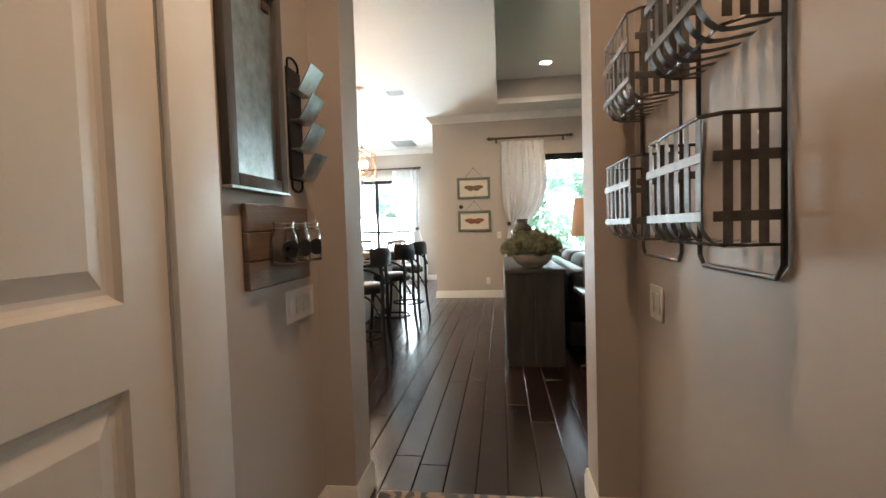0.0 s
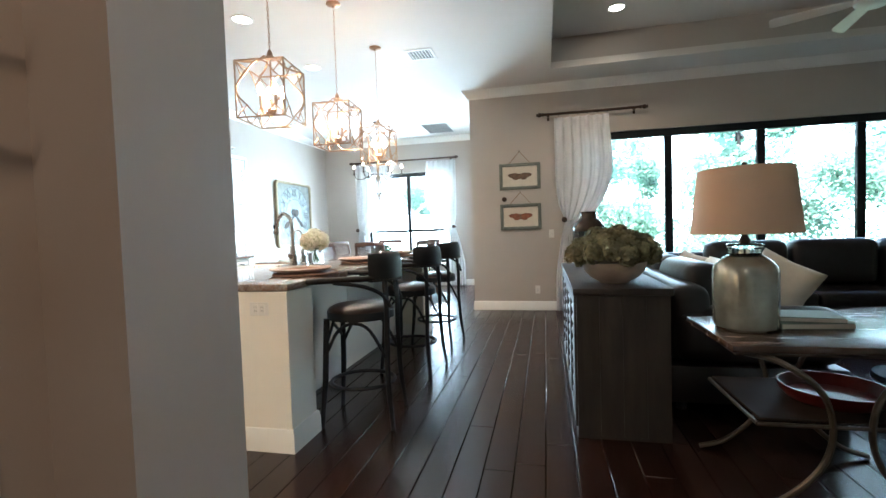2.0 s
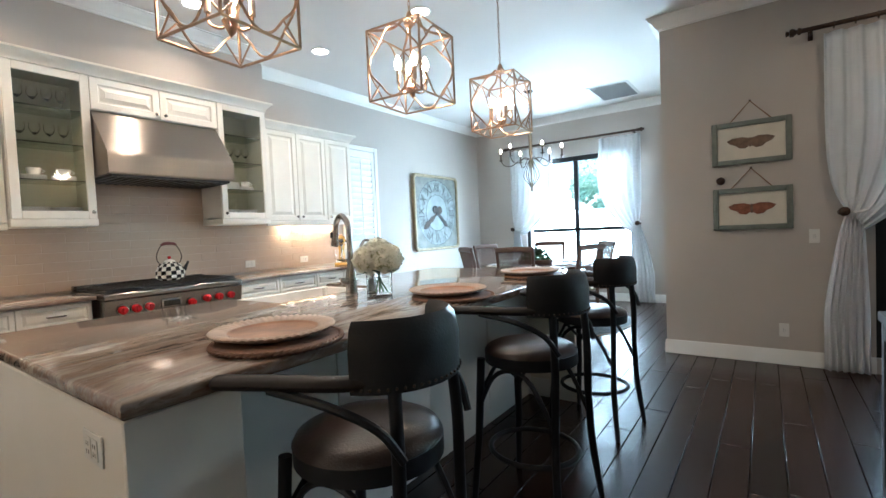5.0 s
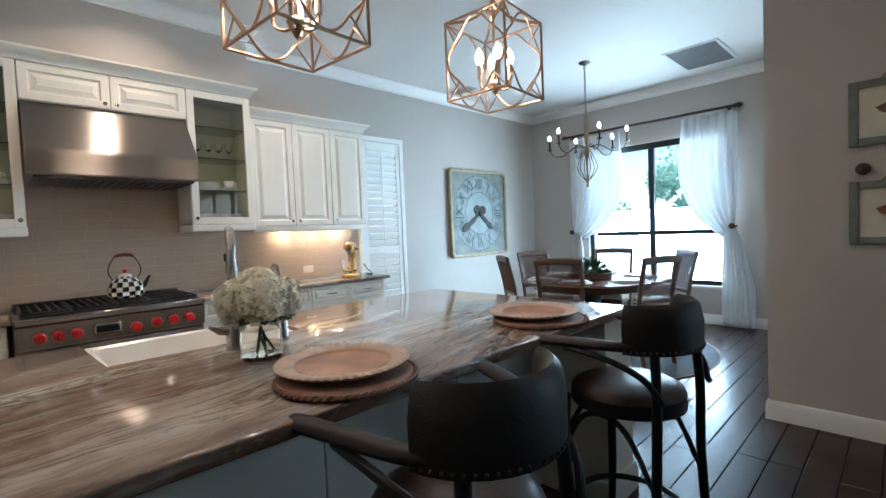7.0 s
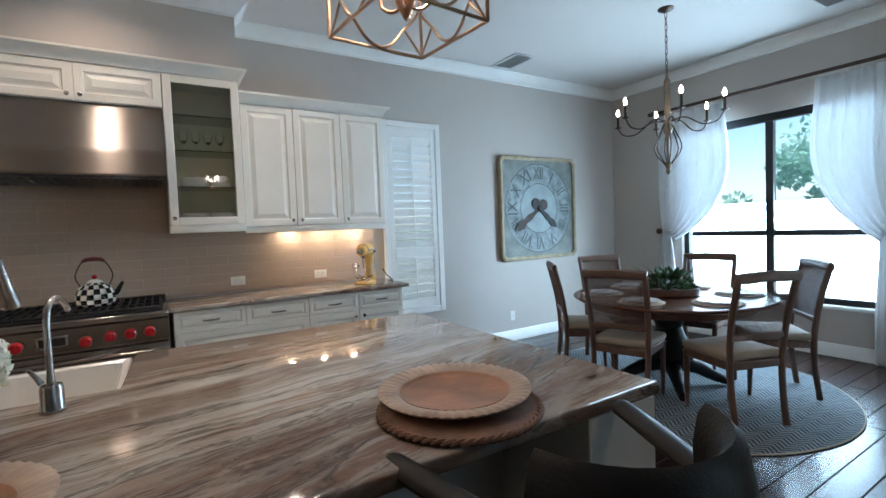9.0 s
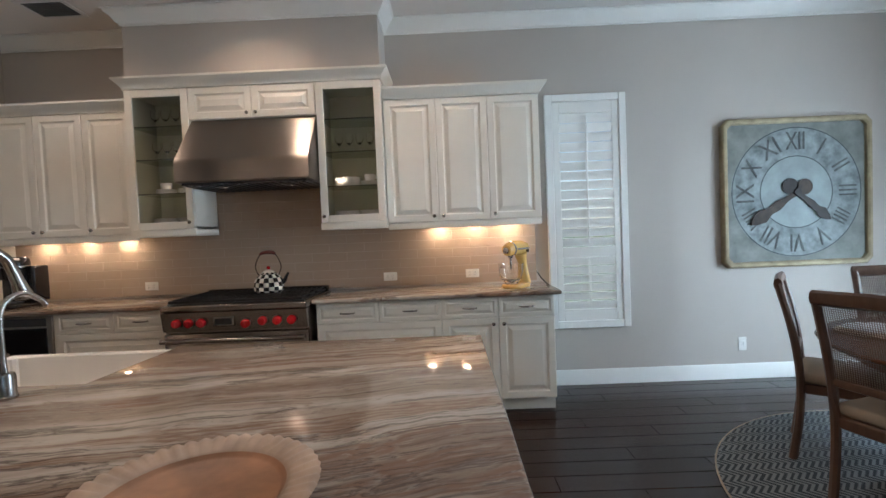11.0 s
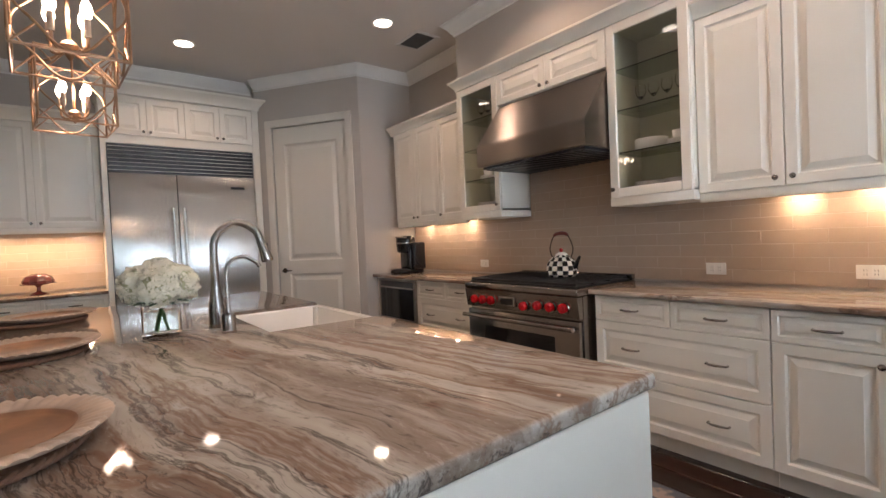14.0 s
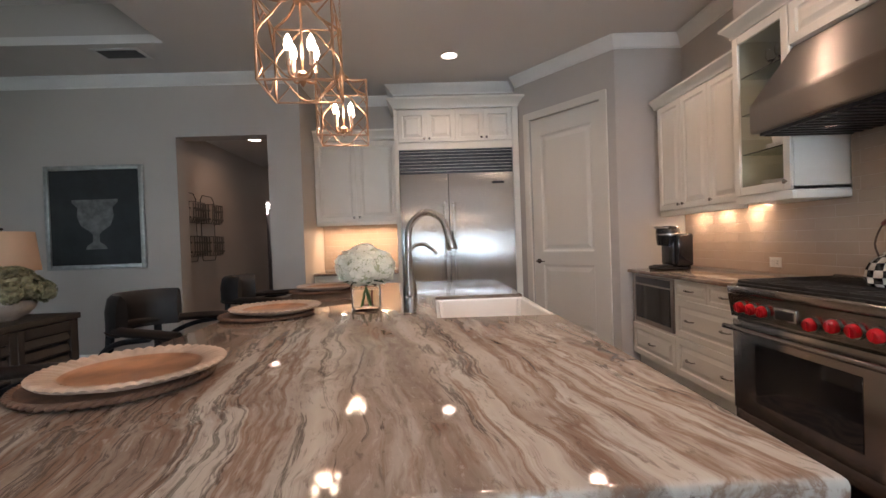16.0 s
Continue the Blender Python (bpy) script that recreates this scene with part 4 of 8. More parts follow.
# range hood
t = thing("range_hood", (-4.5, 5.03, 1.80), "brushed stainless range hood over the cooker", "range hood")
bm = B()
HY0, HY1 = 4.537, 5.523
prof = [(XW + 0.01, 2.332), (-4.60, 2.332), (-4.33, 1.985), (-4.325, 1.965), (-4.325, 1.825), (-4.33, 1.818), (XW + 0.01, 1.818)]
a = [bm.verts.new((x, HY0, z)) for x, z in prof]
b = [bm.verts.new((x, HY1, z)) for x, z in prof]
join(bm, a, b)
bm.faces.new(a[::-1])
bm.faces.new(b)
bmesh.ops.bevel(bm, geom=[e for e in bm.edges if abs(e.verts[0].co.y - e.verts[1].co.y) > 0.5], offset=0.004, segments=2, affect="EDGES")
part("canopy", bm, M_STEEL, t, crease=12)
bm = box(B(), (XW + 0.05, HY0 + 0.03, 1.800), (-4.36, HY1 - 0.03, 1.819))
part("filter_tray", bm, M_DARKSTEEL, t)
for k in range(16):
    y = HY0 + 0.05 + k * 0.058
    bm = box(B(), (XW + 0.06, y, 1.792), (-4.37, y + 0.02, 1.801), 0.003)
    part("baffle", bm, M_DARKSTEEL, t)

# range cooker
RY0, RY1 = 4.42, 5.48
t = thing("range_cooker", (-4.5, 4.95, 0), "stainless range cooker with red knobs and black grates", "range cooker")
bm = B()
box(bm, (XW + 0.02, RY0, 0.09), (-4.30, RY1, 0.875))
part("body", bm, M_STOVE, t)
bm = B()
box(bm, (XW + 0.02, RY0 - 0.002, 0.876), (-4.235, RY1 + 0.002, 0.925), 0.012, 3)
part("cooktop", bm, M_STOVE, t)
bm = box(B(), (XW + 0.012, RY0 + 0.01, 0.926), (XW + 0.05, RY1 - 0.01, 0.965), 0.004)
part("back_rail", bm, M_STOVE, t)
bm = box(B(), (XW + 0.06, RY0 + 0.03, 0.9262), (-4.275, RY1 - 0.03, 0.935), 0.003)
part("burner_tray", bm, M_IRON, t)
for k in range(4):
    y0 = RY0 + 0.035 + k * 0.2475
    bm = B()
    y1 = y0 + 0.242
    for j in range(6):
        y = y0 + 0.006 + j * 0.046
        box(bm, (XW + 0.07, y - 0.005, 0.946), (-4.285, y + 0.005, 0.958), 0.002)
    for x in (XW + 0.072, XW + 0.28, XW + 0.47, -4.289):
        box(bm, (x - 0.006, y0, 0.936), (x + 0.006, y1, 0.955), 0.002)
    part("grate", bm, M_IRON, t, "black cast-iron grate")
bm = B()
p0 = [(-4.30, 0.735), (-4.262, 0.735), (-4.240, 0.872), (-4.30, 0.872)]
a = [bm.verts.new((x, RY0 + 0.002, z)) for x, z in p0]
b = [bm.verts.new((x, RY1 - 0.002, z)) for x, z in p0]
join(bm, a, b)
bm.faces.new(a[::-1])
bm.faces.new(b)
panel = part("control_panel", bm, M_STOVE, t)
for y in (4.535, 4.625, 4.715, 5.035, 5.16, 5.265, 5.37):
    z = 0.80 if y != 5.035 else 0.785
    c = Vector((-4.252, y, z))
    bm = B()
    tube(bm, [c, c + Vector((0.010, 0, -0.001))], [0.041, 0.038], 20)
    part("bezel", bm, M_CHROME, panel)
    bm = B()
    tube(bm, [c + Vector((0.010, 0, -0.001)), c + Vector((0.030, 0, -0.004)), c + Vector((0.036, 0, -0.005))], [0.033, 0.031, 0.025], 20)
    box(bm, (c.x + 0.034, c.y - 0.006, c.z - 0.026), (c.x + 0.044, c.y + 0.006, c.z + 0.018), 0.002)
    part("knob", bm, M_RED, panel, "red control knob")
bm = box(B(), (-4.256, 4.80, 0.765), (-4.236, 4.955, 0.84), 0.008, 2)
part("display_frame", bm, M_CHROME, panel)
bm = box(B(), (-4.238, 4.815, 0.78), (-4.233, 4.94, 0.825), 0.002)
part("display", bm, M_BLACKGLASS, panel)
bm = box(B(), (-4.299, RY0 + 0.008, 0.17), (-4.262, RY1 - 0.008, 0.715), 0.006, 2)
d = part("oven_door", bm, M_STOVE, t)
bm = box(B(), (-4.264, RY0 + 0.20, 0.26), (-4.259, RY1 - 0.20, 0.60), 0.002)
part("oven_window", bm, M_BLACKGLASS, d, "dark oven window")
bm = B()
cyl(bm, (-4.205, RY0 + 0.015, 0.675), (-4.205, RY1 - 0.015, 0.675), 0.016, seg=16)
for y in (RY0 + 0.05, RY1 - 0.05):
    box(bm, (-4.263, y - 0.018, 0.663), (-4.198, y + 0.018, 0.687), 0.004)
part("handle", bm, M_STOVE, d)
bm = box(B(), (-4.298, RY0 + 0.004, 0.085), (-4.275, RY1 - 0.004, 0.165), 0.003)
part("kick_panel", bm, M_STOVE, t)
for y in (RY0 + 0.06, RY1 - 0.06):
    for x in (-4.36, XW + 0.1):
        bm = B()
        cyl(bm, (x, y, 0.0), (x, y, 0.09), 0.02)
        part("leg", bm, M_STOVE, t)

# kettle with painted checks
t = thing("kettle", (-4.65, 5.06, 0.9585), "black and ivory checked enamel kettle on the cooker", "kettle")
kp = [(0.098, 0.0), (0.112, 0.015), (0.117, 0.045), (0.112, 0.08), (0.096, 0.115), (0.07, 0.142), (0.045, 0.156)]
kc = Vector((-4.65, 5.06, 0.9585))
rows, cols = len(kp) - 1, 18
for name, mat, odd in (("body", M_KCHECKW, 0), ("check", M_KCHECKB, 1)):
    bm = B()
    rings = [[bm.verts.new(kc + Vector((math.cos(2 * math.pi * i / cols) * r, math.sin(2 * math.pi * i / cols) * r, z))) for i in range(cols)] for r, z in kp]
    for j in range(rows):
        for i in range(cols):
            if (i + j) % 2 == odd:
                bm.faces.new((rings[j][i], rings[j][(i + 1) % cols], rings[j + 1][(i + 1) % cols], rings[j + 1][i]))
    bmesh.ops.delete(bm, geom=[v for v in bm.verts if not v.link_faces], context="VERTS")
    part(name, bm, mat, t, "black enamel checks" if odd else "ivory enamel body")
bm = lathe(B(), [(0.10, -0.0), (0, 0.0)], kc, 24)
part("bottom", bm, M_KCHECKB, t)
bm = lathe(B(), [(0.047, 0.156), (0.043, 0.166), (0.025, 0.176), (0.0, 0.18)], kc, 20)
lid = part("lid", bm, M_KCHECKW, t)
bm = ball(B(), kc + Vector((0, 0, 0.193)), 0.015)
part("lid_knob", bm, M_RED, lid, "red lid knob")
bm = B()
tube(bm, [kc + Vector((0, 0.09, 0.06)), kc + Vector((0, 0.125, 0.085)), kc + Vector((0, 0.143, 0.12)), kc + Vector((0, 0.16, 0.148))], [0.022, 0.017, 0.012, 0.009], 12)
part("spout", bm, M_KCHECKB, t)
bm = B()
tube(bm, curve3([kc + Vector((0, -0.075, 0.12)), kc + Vector((0, -0.104, 0.205)), kc + Vector((0, -0.06, 0.302)), kc + Vector((0, 0, 0.315)), kc + Vector((0, 0.06, 0.302)), kc + Vector((0, 0.104, 0.205)), kc + Vector((0, 0.075, 0.12))], 4), 0.0045, 8)
part("bail", bm, M_BRONZE, t)
bm = B()
tube(bm, [kc + Vector((0, -0.062, 0.303)), kc + Vector((0, -0.04, 0.315)), kc + Vector((0, 0, 0.319)), kc + Vector((0, 0.04, 0.315)), kc + Vector((0, 0.062, 0.303))], [0.011, 0.014, 0.015, 0.014, 0.011], 12)
part("grip", bm, M_HANDLEWOOD, t, "red wooden grip")

# stand mixer: the bowl side faces -y before it is turned
mx, my, mz = -4.66, 7.07, CT
t = thing("stand_mixer", (0, 0, 0), "yellow stand mixer with chrome trim and a glass bowl", "stand mixer")
foot = [(0.085 * math.cos(a) * (1.0 if math.sin(a) > 0 else 1.12), -0.03 + 0.155 * math.sin(a)) for a in [i * math.pi / 14 for i in range(28)]]
part("base", prism(B(), foot, 0.0, 0.032, 0.012, 3), M_YELLOW, t)
bm = tube(B(), curve3([(0, 0.075, 0.025), (0, 0.078, 0.09), (0, 0.070, 0.16), (0, 0.055, 0.225), (0, 0.045, 0.262)], 3), [0.062, 0.056, 0.050, 0.044, 0.040, 0.038, 0.036, 0.036, 0.038, 0.042, 0.046, 0.048, 0.048], 18)
part("column", bm, M_YELLOW, t)
bm = tube(B(), [(0, 0.128, 0.300), (0, 0.120, 0.302), (0, 0.095, 0.306), (0, 0.03, 0.312), (0, -0.06, 0.312), (0, -0.125, 0.304), (0, -0.155, 0.298), (0, -0.162, 0.297)], [0.012, 0.034, 0.050, 0.058, 0.058, 0.052, 0.042, 0.026], 22)
h = part("motor_head", bm, M_YELLOW, t)
bm = tube(B(), [(0, -0.1625, 0.297), (0, -0.172, 0.296), (0, -0.178, 0.296)], [0.028, 0.026, 0.014], 18)
part("hub_cap", bm, M_CHROME, h, "chrome hub cap")
bm = tube(B(), [(0, -0.108, 0.3065), (0, -0.094, 0.308)], [0.0555, 0.0572], 24)
part("trim_band", bm, M_CHROME, h, "chrome trim band")
for sx in (-1, 1):
    bm = box(B(), (sx * 0.0555, -0.085, 0.298), (sx * 0.0605, 0.085, 0.312), 0.0015)
    part("side_strip", bm, M_CHROME, h, "chrome side strip")
    part("knob", tube(B(), [(sx * 0.052, 0.055, 0.285), (sx * 0.068, 0.055, 0.285)], 0.011, 14), M_COFFEE, h)
bm = B()
cyl(bm, (0, -0.10, 0.262), (0, -0.10, 0.235), 0.024, 0.018)
cyl(bm, (0, -0.10, 0.236), (0, -0.10, 0.15), 0.008, 0.006)
part("beater", bm, M_CHROME, t)
bm = lathe(B(), [(0.0, 0.0), (0.05, 0.0), (0.055, 0.01), (0.080, 0.04), (0.094, 0.10), (0.098, 0.160), (0.095, 0.160), (0.091, 0.10), (0.077, 0.044), (0.0, 0.012)], (0, -0.10, 0.033), 28)
bowl = part("bowl", bm, M_GLASS, t, "clear glass bowl")
bm = tube(B(), curve3([(0.0, -0.19, 0.175), (0.0, -0.235, 0.165), (0.0, -0.24, 0.11), (0.0, -0.185, 0.08)], 5), 0.008, 8)
part("handle", bm, M_GLASS, bowl)
t.matrix_basis = pose(mx, my, mz, 0, 0, 48)
t2 = thing("power_cord", (mx, 7.22, mz), "black mixer power cord on the worktop", "cord")
bm = tube(B(), curve3([(mx + 0.02, my + 0.145, mz + 0.12), (mx + 0.03, 7.25, mz + 0.06), (mx + 0.05, 7.30, mz + 0.008), (mx - 0.1, 7.315, mz + 0.006)], 5), 0.005, 6)
part("cord", bm, M_COFFEE, t2)

# coffee maker
cx, cy, cz = -4.63, 3.03, CT
t = thing("coffee_maker", (cx, cy, cz), "black pod coffee maker with a silver ring on the worktop", "coffee maker")
part("base", box(B(), (cx - 0.13, cy - 0.115, cz), (cx + 0.16, cy + 0.115, cz + 0.04), 0.014, 3), M_COFFEE, t)
part("column", box(B(), (cx - 0.145, cy - 0.10, cz + 0.041), (cx + 0.045, cy + 0.10, cz + 0.30), 0.03, 3), M_COFFEE, t)
bm = lathe(B(), [(0.0, 0.225), (0.085, 0.225), (0.096, 0.235), (0.102, 0.30), (0.104, 0.355), (0.098, 0.385), (0.080, 0.402), (0.0, 0.408)], (cx + 0.02, cy, cz), 32)
h = part("brew_head", bm, M_COFFEE, t)
part("ring", lathe(B(), [(0.1032, 0.318), (0.1065, 0.320), (0.1065, 0.334), (0.1038, 0.336)], (cx + 0.02, cy, cz), 32), M_CHROME, h, "silver ring round the head")
bm = tube(B(), arc((cx + 0.06, cy - 0.085, cz + 0.385), (cx + 0.06, cy + 0.085, cz + 0.385), 0.075, 10, (1, 0, 0.12)), 0.010, 8)
part("handle", bm, M_STEEL, h, "silver lift handle")
part("drip_grid", box(B(), (cx + 0.02, cy - 0.07, cz + 0.0405), (cx + 0.14, cy + 0.07, cz + 0.048), 0.003), M_DARKSTEEL, t)
part("water_tank", box(B(), (cx - 0.13, cy + 0.101, cz + 0.041), (cx + 0.02, cy + 0.155, cz + 0.33), 0.018, 3), M_BLACKGLASS, t)


def socket(x, y, z, n, w=0.115, h=0.072, duplex=2, label="white double wall socket"):
    """A wall plate, its middle at the given place; n is +x, -x, +y or -y."""
    n = Vector(n)
    u = Vector((-n.y, n.x, 0))
    t = thing("wall_socket", (x, y, z), label, "socket", "wall plates")
    c = Vector((x, y, z))

    def slab2(du0, du1, z0, z1, o0, o1, bev):
        p, q = c + u * du0 + n * o0, c + u * du1 + n * o1
        return box(B(), (p.x, p.y, z + z0), (q.x, q.y, z + z1), bev)

    part("plate", slab2(-w / 2, w / 2, -h / 2, h / 2, 0.001, 0.006, 0.0018), M_PLASTIC, t)
    for i in range(duplex):
        s = (i - (duplex - 1) / 2) * (w / max(duplex, 1)) * 0.72
        f = part("face", slab2(s - 0.016, s + 0.016, -0.026 if h < 0.08 else -0.03, 0.026 if h < 0.08 else 0.03, 0.006, 0.009, 0.001), M_PLASTIC, t)
        for k in (-0.006, 0.006):
            part("slot", slab2(s + k - 0.001, s + k + 0.001, 0.004, 0.014, 0.009, 0.0096, 0), M_SLOT, f)
            part("slot", slab2(s + k - 0.001, s + k + 0.001, -0.016, -0.006, 0.009, 0.0096, 0), M_SLOT, f)
    return t


for y in (3.92, 6.005, 6.715):
    socket(XW + 0.0125, y, 1.015, (1, 0, 0))
socket(XW, 9.03, 0.305, (1, 0, 0), 0.07, 0.115, 1, "white wall socket above the baseboard")
socket(-0.24, YN, 0.30, (0, -1, 0), 0.07, 0.115, 1, "white wall socket above the baseboard")

# ---- island ----
IX0, IX1, IY0, IY1, IZ = -2.93, -1.482, 3.545, 6.642, 0.937
SX, SY0, SY1 = -2.42, 4.60, 5.34  # sink cut-out
t = thing("island_cabinet", (-2.3, 5.1, 0), "cream painted kitchen island with panelled end piers", "kitchen island")
bm = B()
box(bm, (IX0 + 0.035, IY0 + 0.28, 0.10), (-1.86, SY0 - 0.02, 0.894))
box(bm, (IX0 + 0.035, SY1 + 0.02, 0.10), (-1.86, IY1 - 0.28, 0.894))
box(bm, (SX + 0.03, SY0 - 0.02, 0.10), (-1.86, SY1 + 0.02, 0.894))
box(bm, (IX0 + 0.035, SY0 - 0.02, 0.10), (SX + 0.03, SY1 + 0.02, 0.62))
box(bm, (IX0 + 0.09, IY0 + 0.28, 0.0), (-1.86, IY1 - 0.28, 0.10))
part("body", bm, M_CAB, t)
for y0, y1 in ((IY0 + 0.004, IY0 + 0.278), (IY1 - 0.278, IY1 - 0.004)):
    bm = box(B(), (IX0 + 0.02, y0, 0.0), (IX1 - 0.010, y1, 0.894), 0.004)
    p = part("end_pier", bm, M_CAB, t)
    bm = B()
    moulding(bm, (IX0 + 0.02, y0, 0.001), (IX1 - 0.010, y0, 0.001), -Y, BASEB, 1, 1)
    moulding(bm, (IX1 - 0.010, y0, 0.001), (IX1 - 0.010, y1, 0.001), X, BASEB, 1, 1)
    moulding(bm, (IX0 + 0.02, y1, 0.001), (IX1 - 0.010, y1, 0.001), Y, BASEB, 1, 1)
    part("baseboard", bm, M_TRIM, p)
for k in range(4):
    w = (IY1 - IY0 - 0.56) / 4
    y = IY0 + 0.28 + k * w
    bm = B()
    box(bm, (-1.859, y + 0.003, 0.10), (-1.847, y + w - 0.003, 0.892), 0.002)
    part("back_panel", bm, M_CAB, t)
w = 0.40
for k, y in enumerate((3.83, 4.215, 5.36, 5.755, 6.06)):
    leaf(t, "door", (IX0 + 0.034, y + (0.38 if k < 2 else 0.30), 0.105), (0, -1, 0), (-1, 0, 0), 0.38 if k < 2 else 0.30, 0.785)
poly = [(IX0, IY0), (IX1, IY0), (IX1, IY1), (IX0, IY1), (IX0, SY1), (SX, SY1), (SX, SY0), (IX0, SY0)]
bm = prism(B(), poly, 0.895, IZ, 0.012, 3)
built("island_worktop", bm, M_GRANITE, "polished brown and cream veined granite island top", "countertop", "")
socket(-1.66, IY0 + 0.004, 0.80, (0, -1, 0), 0.115, 0.075, 2, "white double socket on the island end")

# apron sink
t = thing("farmhouse_sink", (-2.68, 4.97, 0.62), "white fireclay farmhouse sink set in the island", "sink")
bm = B()
a, b = (IX0 - 0.012, SY0 + 0.003), (SX - 0.003, SY1 - 0.003)
rings = []
for inset, z in ((0.0, 0.64), (0.0, 0.915), (0.006, 0.921), (0.022, 0.921), (0.03, 0.914), (0.045, 0.71), (0.075, 0.69)):
    rings.append([bm.verts.new((x, y, z)) for x, y in ((a[0] + inset, a[1] + inset), (b[0] - inset, a[1] + inset), (b[0] - inset, b[1] - inset), (a[0] + inset, b[1] - inset))])
bm.faces.new(rings[0][::-1])
for p, q in zip(rings, rings[1:]):
    join(bm, p, q)
bm.faces.new(rings[-1])
bmesh.ops.bevel(bm, geom=[e for e in bm.edges if abs(e.verts[0].co.z - e.verts[1].co.z) > 0.15], offset=0.02, segments=3, affect="EDGES")
part("basin", bm, M_SINK, t)
bm = lathe(B(), [(0.0, 0.692), (0.04, 0.692), (0.045, 0.694), (0.045, 0.690)], (-2.68, 4.97, 0.0), 20)
part("drain", bm, M_CHROME, t)

# taps
fx, fy = -2.31, 5.00
t = thing("kitchen_tap", (fx, fy, IZ), "tall brushed nickel gooseneck tap on the island", "tap")
bm = lathe(B(), [(0, 0), (0.034, 0), (0.035, 0.01), (0.033, 0.03), (0.034, 0.08), (0.028, 0.12), (0.020, 0.17), (0.018, 0.20)], (fx, fy, IZ), 24)
part("body", bm, M_CHROME, t)
bm = B()
gp = curve3([(fx, fy, IZ + 0.19), (fx, fy, IZ + 0.34), (fx - 0.02, fy + 0.01, IZ + 0.41), (fx - 0.09, fy + 0.03, IZ + 0.455), (fx - 0.16, fy + 0.055, IZ + 0.42), (fx - 0.185, fy + 0.065, IZ + 0.36)], 6)
tube(bm, gp, 0.0165, 14)
part("spout", bm, M_CHROME, t)
bm = B()
tube(bm, [(fx - 0.182, fy + 0.064, IZ + 0.37), (fx - 0.192, fy + 0.068, IZ + 0.335), (fx - 0.205, fy + 0.073, IZ + 0.285), (fx - 0.207, fy + 0.0735, IZ + 0.275)], [0.018, 0.019, 0.027, 0.024], 18)
h = part("spray_head", bm, M_CHROME, t)
bm = box(B(), (fx - 0.215, fy + 0.045, IZ + 0.325), (fx - 0.20, fy + 0.062, IZ + 0.36), 0.004)
part("button", bm, M_COFFEE, h)
bm = B()
tube(bm, [(fx, fy - 0.025, IZ + 0.075), (fx, fy - 0.055, IZ + 0.08), (fx + 0.01, fy - 0.095, IZ + 0.10)], [0.02, 0.018, 0.007], 12)
part("lever", bm, M_CHROME, t)
fx2, fy2 = -2.315, 5.185
t = thing("filter_tap", (fx2, fy2, IZ), "small brushed nickel filtered water tap", "tap")
bm = lathe(B(), [(0, 0), (0.029, 0), (0.03, 0.008), (0.027, 0.012), (0.027, 0.065), (0.024, 0.075), (0.010, 0.08), (0.009, 0.10)], (fx2, fy2, IZ), 22)
part("body", bm, M_CHROME, t)
bm = B()
tube(bm, curve3([(fx2, fy2, IZ + 0.09), (fx2, fy2, IZ + 0.24), (fx2 - 0.02, fy2 + 0.005, IZ + 0.29), (fx2 - 0.065, fy2 + 0.015, IZ + 0.305), (fx2 - 0.11, fy2 + 0.025, IZ + 0.28), (fx2 - 0.125, fy2 + 0.03, IZ + 0.26)], 5), 0.0085, 12)
part("spout", bm, M_CHROME, t)
bm = B()
tube(bm, [(fx2, fy2 - 0.02, IZ + 0.08), (fx2, fy2 - 0.03, IZ + 0.10), (fx2 + 0.005, fy2 - 0.045, IZ + 0.125)], [0.008, 0.007, 0.005], 8)
part("lever", bm, M_CHROME, t)


def flower_head(bm, c, r, n, rnd, s=0.013):
    """Small four-petal blossoms over a dome."""
    for _ in range(n):
        d = Vector((rnd.gauss(0, 1), rnd.gauss(0, 1), rnd.gauss(0.25, 1))).normalized()
        p = Vector(c) + d * r * rnd.uniform(0.86, 1.06)
        a = d.orthogonal().normalized()
        a.rotate(Matrix.Rotation(rnd.uniform(0, 6.28), 3, d))
        d = (d + Vector((rnd.gauss(0, 0.3), rnd.gauss(0, 0.3), rnd.gauss(0, 0.3)))).normalized()
        b = d.cross(a)
        for k in range(4):
            e = a if k % 2 == 0 else b
            e = e * (1 if k < 2 else -1)
            f = d.cross(e)
            k1 = s * rnd.uniform(0.8, 1.2)
            q = [p, p + e * k1 * 0.7 + f * k1 * 0.5 + d * k1 * 0.45, p + e * k1 * 1.2 + d * k1 * 0.25, p + e * k1 * 0.7 - f * k1 * 0.5 + d * k1 * 0.3]
            bm.faces.new([bm.verts.new(v) for v in q])


vx, vy = -2.10, 5.01
t = thing("flower_vase", (vx, vy, IZ), "round glass vase of white hydrangeas on the island", "vase")
bm = lathe(B(), [(0, 0.0), (0.066, 0.0), (0.07, 0.006), (0.071, 0.145), (0.068, 0.146), (0.066, 0.145), (0.065, 0.014), (0, 0.012)], (vx, vy, IZ), 30)
part("vase", bm, M_VASE, t, "clear glass cylinder").visible_shadow = False
bm = lathe(B(), [(0, 0.013), (0.0635, 0.0145), (0.0635, 0.10), (0, 0.10)], (vx, vy, IZ), 26)
part("water", bm, M_WATER, t).visible_shadow = False
rnd = random.Random(8)
heads = [((vx - 0.062, vy + 0.02, IZ + 0.205), 0.080), ((vx + 0.062, vy - 0.02, IZ + 0.205), 0.080), ((vx + 0.012, vy + 0.070, IZ + 0.20), 0.076), ((vx - 0.012, vy - 0.070, IZ + 0.20), 0.076), ((vx, vy, IZ + 0.235), 0.078)]
bm = B()
